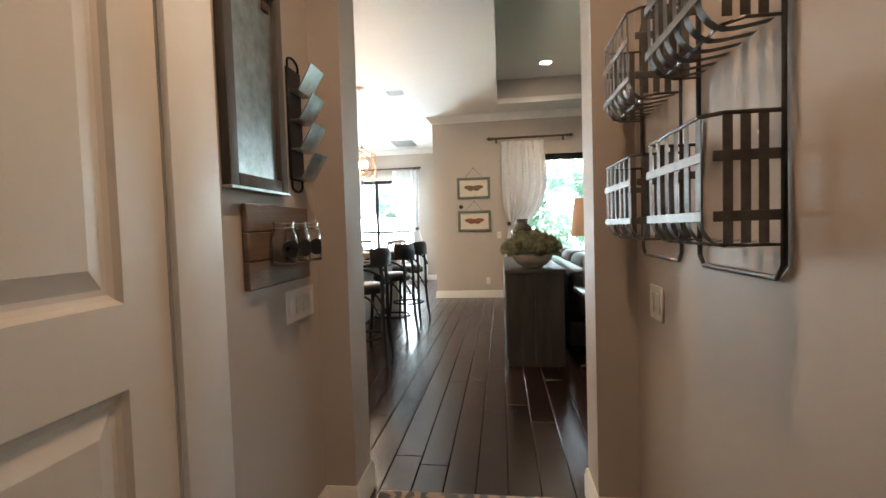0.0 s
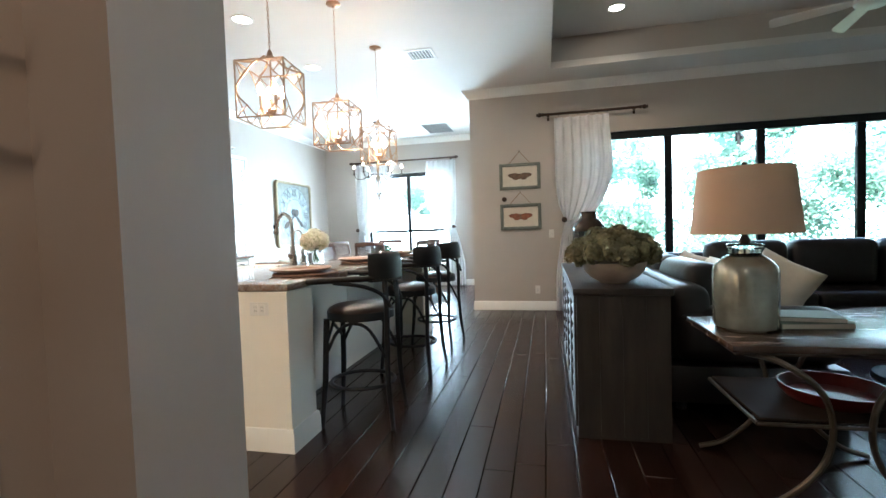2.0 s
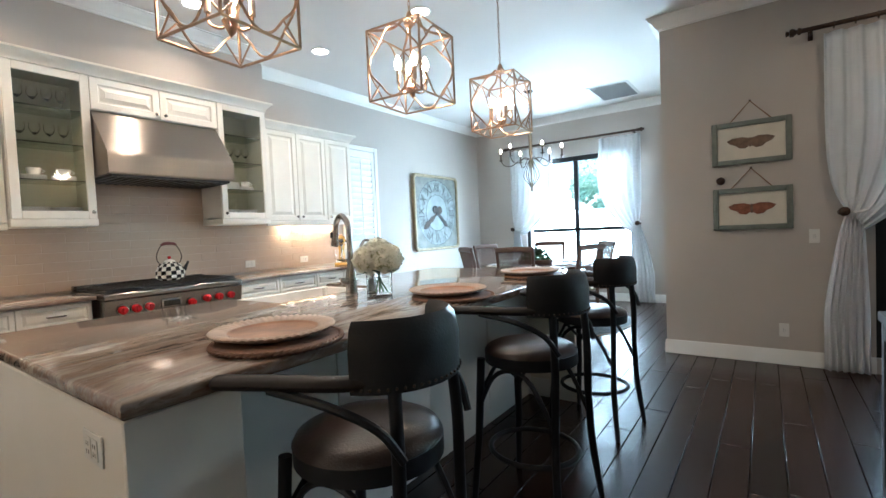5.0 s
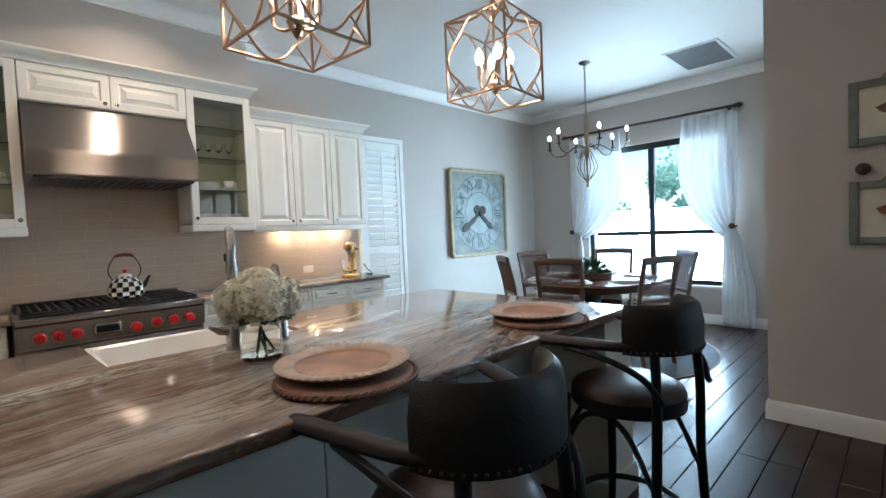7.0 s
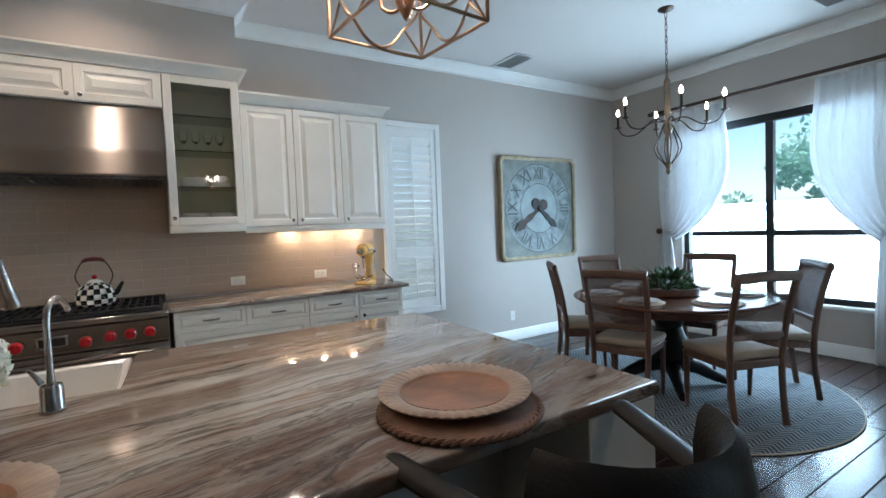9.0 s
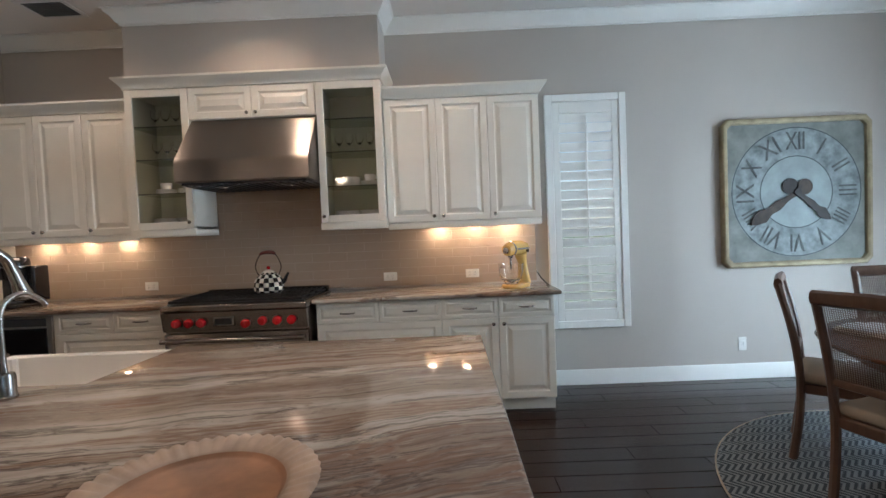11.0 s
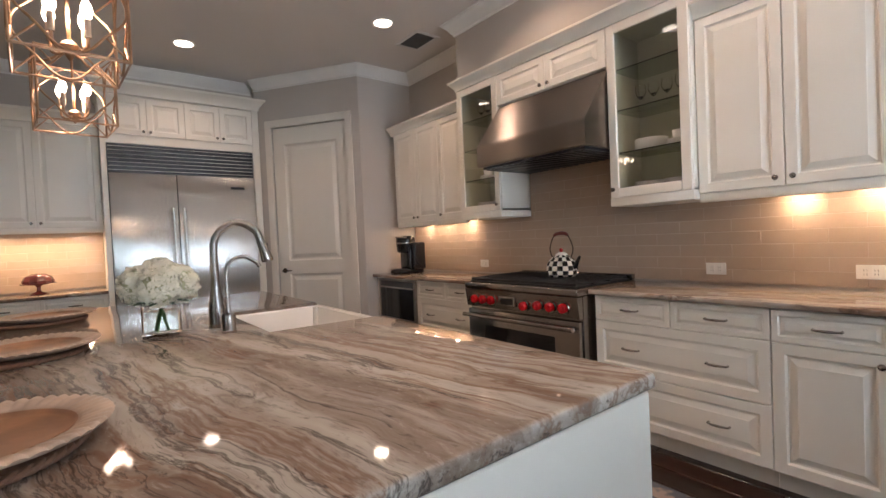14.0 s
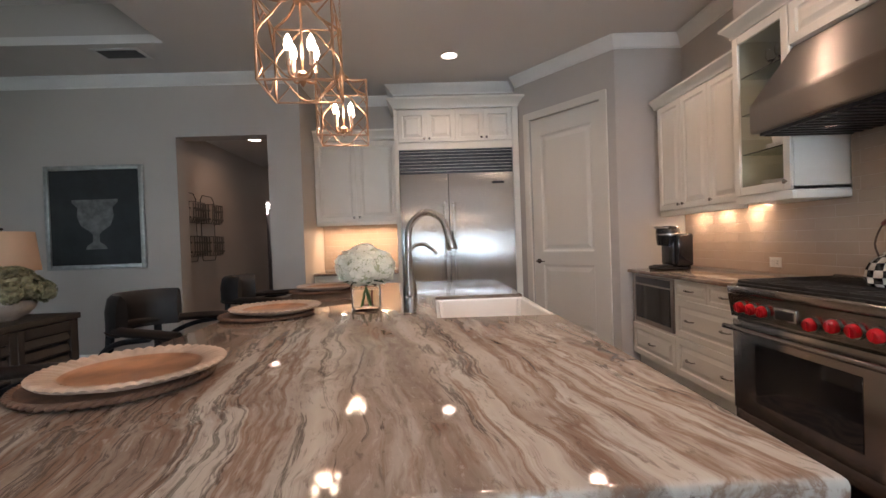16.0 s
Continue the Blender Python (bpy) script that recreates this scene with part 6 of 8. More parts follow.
disc(0.0, CR - 0.02, XW + 0.0295, M_CLOCKDIAL, "dial", "worn pale dial")
disc(0.0, 0.30, XW + 0.0315, M_CLOCKIN, "dial_centre")
disc(CR - 0.03, CR - 0.022, XW + 0.0325, M_INK, "dial_ring")
disc(0.300, 0.308, XW + 0.0325, M_INK, "dial_ring")
NUM = ["XII", "I", "II", "III", "IIII", "V", "VI", "VII", "VIII", "IX", "X", "XI"]
for k, word in enumerate(NUM):
    a = radians(-30 * k)
    cu = bpy.data.curves.new("numeral", "FONT")
    cu.body, cu.size, cu.align_x, cu.align_y, cu.extrude = word, 0.19 if len(word) < 4 else 0.16, "CENTER", "CENTER", 0.0012
    tmp = bpy.data.objects.new("numeral", cu)
    scene.collection.objects.link(tmp)
    bpy.context.view_layer.update()
    me = bpy.data.meshes.new_from_object(tmp)
    bpy.data.objects.remove(tmp)
    me.materials.clear()
    me.materials.append(M_FADED)
    wide = max(0.05, max(v.co.x for v in me.vertices) - min(v.co.x for v in me.vertices))
    for v in me.vertices:
        x, y = v.co.x * (0.16 / wide if wide > 0.16 else 0.8), v.co.y * 1.15 + 0.424
        xr, yr = x * math.cos(a) - y * math.sin(a), x * math.sin(a) + y * math.cos(a)
        v.co = Vector((0.033 + v.co.z, xr, yr))
    ob = tagged(new("numeral", me), kind="stuff")
    ob.parent = face


def pointer(angle, length, w):
    a = radians(angle)
    d, s = Vector((0, math.sin(a), math.cos(a))), Vector((0, math.cos(a), -math.sin(a)))
    c = Vector((XW + 0.040, CY, CZ))
    bm = B()
    tail = [(-0.075 - 0.068 * math.cos(k * math.pi / 8), 0.068 * math.sin(k * math.pi / 8)) for k in range(7)]
    pts = tail + [(0.0, 0.026), (length * 0.22, 0.020), (length * 0.42, w * 0.62), (length * 0.58, w * 0.45), (length * 0.74, w * 0.85), (length * 0.90, w * 0.5), (length, 0.0)]
    outline = [c + d * u + s * v for u, v in pts] + [c + d * u - s * v for u, v in pts[-2:0:-1]]
    lo = [bm.verts.new(p) for p in outline]
    hi = [bm.verts.new(p + Vector((0.006, 0, 0))) for p in outline]
    bm.faces.new(lo[::-1])
    bm.faces.new(hi)
    join(bm, lo, hi)
    return bm


part("hour_pointer", pointer(131, 0.37, 0.055), M_POINTER, t, "dark iron hour pointer")
part("minute_pointer", pointer(236, 0.48, 0.068), M_RUSTPOINTER, t, "rusty brown iron minute pointer")
bm = tube(B(), [(XW + 0.03, CY, CZ), (XW + 0.056, CY, CZ)], 0.03, 16)
part("boss", bm, M_POINTER, t)


# ---- windows, rods and curtains ----
def window_unit(name, x0, x1, z0, z1, y, mullions, rails, label, w=0.055):
    t = thing(name, ((x0 + x1) / 2, y, z0), label, "window", kind="structure")
    bm = B()
    box(bm, (x0, y, z0), (x0 + w, y + 0.07, z1))
    box(bm, (x1 - w, y, z0), (x1, y + 0.07, z1))
    box(bm, (x0 + w, y, z0), (x1 - w, y + 0.07, z0 + w))
    box(bm, (x0 + w, y, z1 - w * 1.3), (x1 - w, y + 0.07, z1))
    part("window_frame", bm, M_FRAME, t, "black metal frame")
    for mx in mullions:
        bm = box(B(), (mx - w * 0.62, y + 0.002, z0 + w), (mx + w * 0.62, y + 0.066, z1 - w * 1.3), 0.004)
        part("mullion", bm, M_FRAME, t)
    edges = [x0 + w] + list(mullions) + [x1 - w]
    for a, b in zip(edges, edges[1:]):
        for rz in rails:
            bm = box(B(), (a + w * 0.62, y + 0.004, rz - w * 0.5), (b - w * 0.62, y + 0.064, rz + w * 0.5), 0.004)
            part("rail", bm, M_FRAME, t)
        bm = box(B(), (a, y + 0.033, z0 + w), (b, y + 0.037, z1 - w * 1.3))
        p = part("pane", bm, M_PANE, t, "clear glass pane")
        p.visible_shadow = False
    return t


window_unit("window_2", LWX0, LWX1, LWZ0, LWZ1, YN + 0.05, (1.53, 2.64, 3.75, 4.86), (), "wide black-framed living room window onto the garden", 0.075)
window_unit("window_3", DWX0, DWX1, DWZ0, DWZ1, YD + 0.05, (-3.025,), (1.205,), "black-framed dining room window onto the garden", 0.06)
bm = box(B(), (DWX0 - 0.03, YD - 0.03, DWZ0 - 0.035), (DWX1 + 0.03, YD + 0.05, DWZ0 - 0.001), 0.006, 2)
built("window_sill", bm, M_TRIM, "white dining room window sill", "window sill")


def rod(x0, x1, y, z, wall_y, n, lo, hi):
    t = thing("curtain_rod", ((x0 + x1) / 2, y, z), "dark bronze curtain rod with turned finials", "curtain rod", "curtain rods")
    bm = B()
    cyl(bm, (x0, y, z), (x1, y, z), 0.018, seg=14)
    part("pole", bm, M_BRONZE, t)
    for x, s in ((x0, -1), (x1, 1)):
        bm = B()
        tube(bm, [(x, y, z), (x + s * 0.012, y, z), (x + s * 0.02, y, z), (x + s * 0.03, y, z), (x + s * 0.055, y, z), (x + s * 0.075, y, z), (x + s * 0.08, y, z), (x + s * 0.10, y, z), (x + s * 0.104, y, z)],
             [0.02, 0.028, 0.028, 0.017, 0.034, 0.030, 0.016, 0.024, 0.01], 16)
        part("finial", bm, M_BRONZE, t)
    for x in (x0 + 0.06, x1 - 0.06):
        bm = B()
        tube(bm, [(x, wall_y - 0.002, z - 0.03), (x, wall_y - 0.03, z - 0.03), (x, y, z - 0.024)], 0.010, 8)
        box(bm, (x - 0.016, wall_y - 0.012, z - 0.07), (x + 0.016, wall_y - 0.002, z + 0.02), 0.003)
        part("bracket", bm, M_BRONZE, t)
    for k in range(n):
        x = lo + (hi - lo) * k / max(1, n - 1)
        bm = B()
        tube(bm, [(x, y + 0.026 * math.cos(a), z - 0.006 + 0.026 * math.sin(a)) for a in [2 * math.pi * i / 14 for i in range(14)]], 0.004, 6, True)
        part("ring", bm, M_BRONZE, t)
    return t


rod(-0.10, 1.15, 7.93, 2.755, YN, 6, 0.10, 0.74)
rod(-4.22, -1.98, 10.86, 2.73, YD, 0, 0, 1)


def curtain(x_top0, x_top1, x_tie, x_bot0, x_bot1, y, z_top, z_tie, side, label, seed):
    """A panel drawn to a tieback at x_tie; side: which way it bellies."""
    t = thing("curtain", (x_tie, y, 0), label, "curtain", "white tied-back curtains")
    bm = B()
    rows, cols = 44, 72
    rnd = random.Random(seed)
    ph = [rnd.uniform(0, 6.28) for _ in range(4)]
    grid = []
    for j in range(rows + 1):
        z = z_top + (0.012 - z_top) * j / rows
        if z > z_tie:
            f = (z_top - z) / (z_top - z_tie)
            g = f ** 7
            a = x_top0 + (x_tie - 0.03 - x_top0) * (g if side > 0 else f ** 5.5)
            b = x_top1 + (x_tie + 0.06 - x_top1) * (f ** (5.5 if side > 0 else 7))
            belly = 0.05 * math.sin(math.pi * f) ** 2 * (1 - g)
            if side > 0:
                b += belly
                sag = 0.16 * f ** 3
            else:
                a -= belly
                sag = 0.16 * f ** 3
        else:
            f = (z_tie - z) / z_tie
            g = min(1, f * 1.6) ** 0.7
            a = x_tie - 0.03 + (x_bot0 - x_tie + 0.03) * g
            b = x_tie + 0.06 + (x_bot1 - x_tie - 0.06) * g
            sag = 0
        line = []
        for i in range(cols + 1):
            s = i / cols
            e = s if side > 0 else 1 - s
            amp = 0.028 * (0.45 + 0.55 * abs(z - z_tie) / z_top)
            w = amp * (math.sin(2 * math.pi * 6 * s + ph[0] + 0.5 * math.sin(j * 0.13 + ph[2])) + 0.45 * math.sin(2 * math.pi * 13 * s + ph[1] + j * 0.05))
            line.append(bm.verts.new((a + (b - a) * s, y + w, z - sag * e * (1 if z > z_tie else 0))))
        grid.append(line)
    for p, q in zip(grid, grid[1:]):
        for i in range(cols):
            bm.faces.new((p[i], p[i + 1], q[i + 1], q[i]))
    fab = part("fabric", bm, M_CURTAIN, t, crease=180)
    so = fab.modifiers.new("thick", "SOLIDIFY")
    so.thickness = 0.003
    bm = B()
    cx = x_tie + 0.015
    tube(bm, [(cx - 0.05, y + 0.02, z_tie), (cx, y - 0.045, z_tie - 0.01), (cx + 0.06, y - 0.035, z_tie + 0.005), (cx + 0.075, y + 0.02, z_tie + 0.02)], 0.010, 8)
    part("tie_band", bm, M_LINEN, t)
    k = thing("tieback_knob", (x_tie - 0.04 * side, y + 0.05, z_tie), "dark bronze round curtain tieback knob", "tieback", "curtain tiebacks")
    bm = B()
    kx = x_tie - 0.055 * side
    tube(bm, [(kx, y + 0.083, z_tie), (kx, y + 0.075, z_tie), (kx, y - 0.02, z_tie), (kx, y - 0.03, z_tie), (kx, y - 0.055, z_tie), (kx, y - 0.07, z_tie)], [0.03, 0.026, 0.010, 0.036, 0.036, 0.012], 16)
    part("knob", bm, M_BRONZE, k)


curtain(0.04, 0.76, 0.20, 0.02, 0.30, 7.93, 2.70, 1.29, 1, "white linen curtain tied back beside the living room window", 1)
curtain(-4.20, -3.40, -4.12, -4.22, -3.96, 10.86, 2.68, 1.25, 1, "white linen curtain tied back beside the dining room window", 2)
curtain(-2.58, -1.94, -2.06, -2.14, -1.78, 10.86, 2.68, 1.27, -1, "white linen curtain tied back beside the dining room window", 3)

# ---- dining rug, table and chairs ----
DX, DY = -2.97, 9.06
t = thing("round_rug", (DX, DY, 0), "round grey and cream chevron woven rug", "rug")
bm = lathe(B(), [(0.0, 0.0005), (1.225, 0.0005), (1.23, 0.004), (1.222, 0.010), (0.0, 0.010)], (DX, DY, 0), 96)
part("weave", bm, M_RUG, t)
bm = tube(B(), [(DX + 1.224 * math.cos(a), DY + 1.224 * math.sin(a), 0.0065) for a in [2 * math.pi * i / 96 for i in range(96)]], 0.006, 6, True)
part("binding", bm, M_SEAT, t, "cream bound edge")
RZ = 0.0105
t = thing("dining_table", (DX, DY, RZ), "round reddish wood pedestal dining table", "table")
bm = lathe(B(), [(0.0, 0.725), (0.70, 0.725), (0.725, 0.728), (0.745, 0.738), (0.76, 0.748), (0.765, 0.757), (0.755, 0.765), (0.0, 0.766)], (DX, DY, 0), 72)
part("tabletop", bm, M_TABLE, t)
bm = lathe(B(), [(0.0, 0.66), (0.60, 0.66), (0.62, 0.665), (0.62, 0.724), (0.0, 0.724)], (DX, DY, 0), 60)
part("apron", bm, M_TABLE, t)
bm = lathe(B(), [(0.30, 0.659), (0.26, 0.63), (0.13, 0.58), (0.10, 0.50), (0.13, 0.42), (0.19, 0.34), (0.20, 0.26), (0.14, 0.19), (0.15, 0.15)], (DX, DY, 0), 36)
part("pedestal", bm, M_BLACKWOOD, t)
for k in range(4):
    a = radians(45 + 90 * k)
    bm = B()
    o = Vector((math.cos(a), math.sin(a), 0))
    c = Vector((DX, DY, 0))
    tube(bm, [c + o * 0.08 + Vector((0, 0, 0.19)), c + o * 0.22 + Vector((0, 0, 0.15)), c + o * 0.36 + Vector((0, 0, 0.075)), c + o * 0.44 + Vector((0, 0, RZ + 0.038))], [0.065, 0.055, 0.042, 0.038], 12)
    part("foot", bm, M_BLACKWOOD, t)


def dining_chair():
    """Faces +y towards the table; origin on the rug under its seat."""
    t = thing("dining_chair", (0, 0, 0), "brown wooden dining chair with open back and oatmeal seat", "chair", "chairs round the dining table")
    for sx in (-1, 1):
        bm = B()
        tube(bm, [(sx * 0.19, 0.20, 0.43), (sx * 0.188, 0.20, 0.40), (sx * 0.186, 0.202, 0.2), (sx * 0.182, 0.205, 0.0)], [0.026, 0.022, 0.019, 0.014], 12)
        part("leg", bm, M_CHAIR, t)
        bm = B()
        pts = curve3([(sx * 0.195, -0.245, 0.0), (sx * 0.2, -0.215, 0.22), (sx * 0.205, -0.205, 0.45), (sx * 0.215, -0.235, 0.72), (sx * 0.222, -0.30, 1.0)], 3)
        tube(bm, pts, 0.021, 4 * 2, flat=0.021)
        part("back_post", bm, M_CHAIR, t)
    bm = B()
    box(bm, (-0.205, -0.21, 0.385), (0.205, 0.215, 0.44), 0.006)
    part("seat_rail", bm, M_CHAIR, t)
    bm = box(B(), (-0.215, -0.20, 0.441), (0.215, 0.225, 0.50), 0.024, 3)
    part("seat", bm, M_SEAT, t, "oatmeal upholstered seat")
    bm = B()
    tube(bm, [(-0.235, -0.30, 0.995), (0.0, -0.306, 1.003), (0.235, -0.30, 0.995)], 0.022, 8, flat=0.035)
    part("top_rail", bm, M_CHAIR, t)
    bm = B()
    tube(bm, [(-0.205, -0.216, 0.60), (0.0, -0.22, 0.60), (0.205, -0.216, 0.60)], 0.016, 8, flat=0.022)
    part("lower_rail", bm, M_CHAIR, t)
    bm = B()
    for k in range(44):
        x = -0.20 + 0.4 * k / 43
        tube(bm, [(x, -0.221, 0.61), (x, -0.243, 0.77), (x, -0.296, 0.975)], 0.0021, 4)
    for k in range(36):
        z = 0.62 + 0.35 * k / 35
        f = (z - 0.61) / 0.37
        y = -0.221 - 0.075 * f ** 1.5
        tube(bm, [(-0.205, y, z), (0.205, y, z)], 0.0019, 4)
    tagged(part("cane_panel", bm, M_CHAIR, t, "woven cane back panel"), kind="stuff")
    return t


chair = dining_chair()
# three chairs stand a little askew of the circle
DRAWN = {222: (-3.57, 8.74, 322), 281: (-2.97, 8.54, 17), 341: (-2.35, 8.80, 70)}
first = True
for ang in (222, 281, 341, 41, 101, 161):
    a = radians(ang)
    r = 0.74 if ang not in (222, 281) else 0.78
    m = pose(DX + r * math.cos(a), DY + r * math.sin(a), RZ, 0, 0, ang + 90)
    if ang in DRAWN:
        m = pose(*DRAWN[ang][:2], RZ, 0, 0, DRAWN[ang][2])
    if first:
        chair.matrix_basis = m
        first = False
    else:
        copy_thing(chair, m)
for k, ang in enumerate((222, 281, 341, 41, 101, 161)):
    a = radians(ang)
    px, py = DX + 0.52 * math.cos(a), DY + 0.52 * math.sin(a)
    t = thing("dinner_plate", (px, py, 0.767), "white scalloped dinner plate on a pale mat", "plate", "place settings on the dining table")
    bm = lathe(B(), [(0, 0.003), (0.17, 0.003), (0.172, 0.005), (0.17, 0.0065), (0, 0.0065)], (px, py, 0.7665), 40)
    part("mat", bm, M_PILLOW, t, "pale woven mat")
    bm = lathe(B(), [(0, 0.007), (0.07, 0.007), (0.09, 0.012), (0.135, 0.022), (0.138, 0.026), (0.13, 0.026), (0.085, 0.016), (0, 0.012)], (px, py, 0.7668), 48, lambda a2, r2: 1 + (0.03 * math.cos(10 * a2) if r2 > 0.1 else 0))
    part("plate", bm, M_PORC, t)
t = thing("centrepiece", (DX, DY, 0.767), "dark green succulent plant in a low wooden tray", "plant")
bm = lathe(B(), [(0, 0), (0.22, 0), (0.235, 0.01), (0.24, 0.065), (0.228, 0.066), (0.222, 0.02), (0, 0.016)], (DX, DY, 0.7665), 48)
part("tray", bm, M_CHAIR, t)
rnd = random.Random(4)
bm = B()
for k in range(420):
    d = Vector((rnd.gauss(0, 1), rnd.gauss(0, 1), abs(rnd.gauss(0.2, 0.8)))).normalized()
    p = Vector((DX, DY, 0.80)) + Vector((d.x * 0.17, d.y * 0.17, d.z * 0.16)) * rnd.uniform(0.6, 1.1)
    a = d.orthogonal().normalized()
    a.rotate(Matrix.Rotation(rnd.uniform(0, 6.28), 3, d))
    b = d.cross(a)
    q = [p, p + a * 0.018 + d * 0.02, p + a * 0.004 + d * 0.05, p - a * 0.018 + d * 0.02]
    bm.faces.new([bm.verts.new(v) for v in q])
part("foliage", bm, M_LEAF, t, crease=180)
bm = B()
for k in range(9):
    a = k * 0.7 + 2.2
    c = Vector((DX - 0.05, DY + 0.05, 0.79))
    o = Vector((math.cos(a), math.sin(a), 0))
    tube(bm, [c + o * 0.02, c + o * 0.12 + Vector((0, 0, 0.12)), c + o * 0.26 + Vector((0, 0, 0.20))], [0.008, 0.006, 0.001], 5)
part("blade", bm, M_LEAF, t)


# ---- ceiling fixtures ----
def bulb(bm, p, s=1.0):
    lathe(bm, [(0.0, 0.0), (0.011 * s, 0.004 * s), (0.017 * s, 0.022 * s), (0.014 * s, 0.042 * s), (0.005 * s, 0.062 * s), (0.0, 0.068 * s)], p, 12)


def pendant(x, y, turn):
    t = thing("lantern_pendant", (0, 0, 0), "gilded open-frame lantern pendant with lit candle bulbs", "pendant light", "pendants over the island")
    z0, z1, w, r = 1.955, 2.31, 0.160, 0.0056
    bm = B()
    for sx in (-1, 1):
        for sy in (-1, 1):
            tube(bm, [(sx * w, sy * w, z0), (sx * w, sy * w, z1)], r, 6)
    for z in (z0, z1):
        tube(bm, [(-w, -w, z), (w, -w, z), (w, w, z), (-w, w, z)], r, 6, True)
    part("cage", bm, M_GILT, t)
    for k in range(4):
        bm = B()
        u, n = ((1, 0), (0, -1), (-1, 0), (0, 1))[k], ((0, -1), (-1, 0), (0, 1), (1, 0))[k]
        zc = (z0 + z1) / 2
        hh = (z1 - z0) / 2
        pts = []
        for a in [2 * math.pi * i / 48 for i in range(48)]:
            f = 0.875 + 0.085 * math.cos(4 * a)
            pts.append((u[0] * w * math.cos(a) * f * 1.02 + n[0] * w * 0.97, u[1] * w * math.cos(a) * f * 1.02 + n[1] * w * 0.97, zc + hh * math.sin(a) * f * 1.02))
        tube(bm, pts, 0.0048, 6, True)
        for sx in (-1, 1):
            for sz in (-1, 1):
                a = math.atan2(sz, sx)
                tube(bm, [(u[0] * w * sx * 0.56 + n[0] * w * 0.97, u[1] * w * sx * 0.56 + n[1] * w * 0.97, zc + hh * sz * 0.56), (u[0] * w * sx * 0.98 + n[0] * w * 0.98, u[1] * w * sx * 0.98 + n[1] * w * 0.98, zc + hh * sz * 0.98)], 0.0036, 6)
        part("scroll_panel", bm, M_GILT, t)
    bm = B()
    for sx, sy in ((-1, -1), (1, -1), (1, 1), (-1, 1)):
        tube(bm, curve3([(sx * w, sy * w, z1), (sx * 0.07, sy * 0.07, z1 + 0.02), (sx * 0.025, sy * 0.025, z1 + 0.07)], 4), 0.007, 6)
    lathe(bm, [(0.0, 0.045), (0.03, 0.05), (0.034, 0.065), (0.022, 0.075), (0.016, 0.10), (0.008, 0.115), (0.0, 0.117)], (0, 0, z1), 16)
    part("crown", bm, M_GILT, t)
    bm = B()
    cyl(bm, (0, 0, z0 + 0.055), (0, 0, z1 + 0.05), 0.006, seg=8)
    lathe(bm, [(0.0, -0.055), (0.008, -0.045), (0.02, -0.02), (0.03, 0.0), (0.02, 0.015), (0.008, 0.02)], (0, 0, z0 + 0.075), 14)
    part("stem", bm, M_GILT, t)
    for k in range(4):
        a = radians(45 + 90 * k)
        o = Vector((math.cos(a), math.sin(a), 0))
        bm = B()
        tube(bm, curve3([Vector((0, 0, z0 + 0.07)), o * 0.035 + Vector((0, 0, z0 + 0.05)), o * 0.068 + Vector((0, 0, z0 + 0.065)), o * 0.072 + Vector((0, 0, z0 + 0.10))], 4), 0.0055, 6)
        arm = part("arm", bm, M_GILT, t)
        bm = B()
        p = o * 0.072 + Vector((0, 0, z0 + 0.10))
        cyl(bm, p, p + Vector((0, 0, 0.065)), 0.011, seg=12)
        part("candle_sleeve", bm, M_CHARGER, arm)
        bm = B()
        bulb(bm, p + Vector((0, 0, 0.066)), 1.15)
        part("bulb", bm, M_BULB, arm, "lit candle bulb")
    bm = B()
    n = 26
    step = (CEIL - 0.035 - z1 - 0.112) / n
    for k in range(n):
        z = z1 + 0.112 + step * (k + 0.5)
        h = step * 0.62
        pts = [((0.006 * math.cos(a)) if k % 2 else 0, 0 if k % 2 else 0.006 * math.cos(a), z + h * math.sin(a)) for a in [2 * math.pi * i / 10 for i in range(10)]]
        tube(bm, pts, 0.0019, 5, True)
    part("chain", bm, M_GILT, t)
    bm = lathe(B(), [(0.0, -0.035), (0.01, -0.033), (0.014, -0.022), (0.05, -0.016), (0.064, -0.006), (0.064, 0.0), (0.0, 0.0)], (0, 0, CEIL), 24)
    part("canopy", bm, M_GILT, t)
    t.matrix_basis = pose(x, y, 0, 0, 0, turn)
    return t


pend = pendant(-1.86, 4.08, 7)
copy_thing(pend, pose(-1.86, 5.08, 0, 0, 0, 4))
copy_thing(pend, pose(-1.86, 6.08, 0, 0, 0, 5))

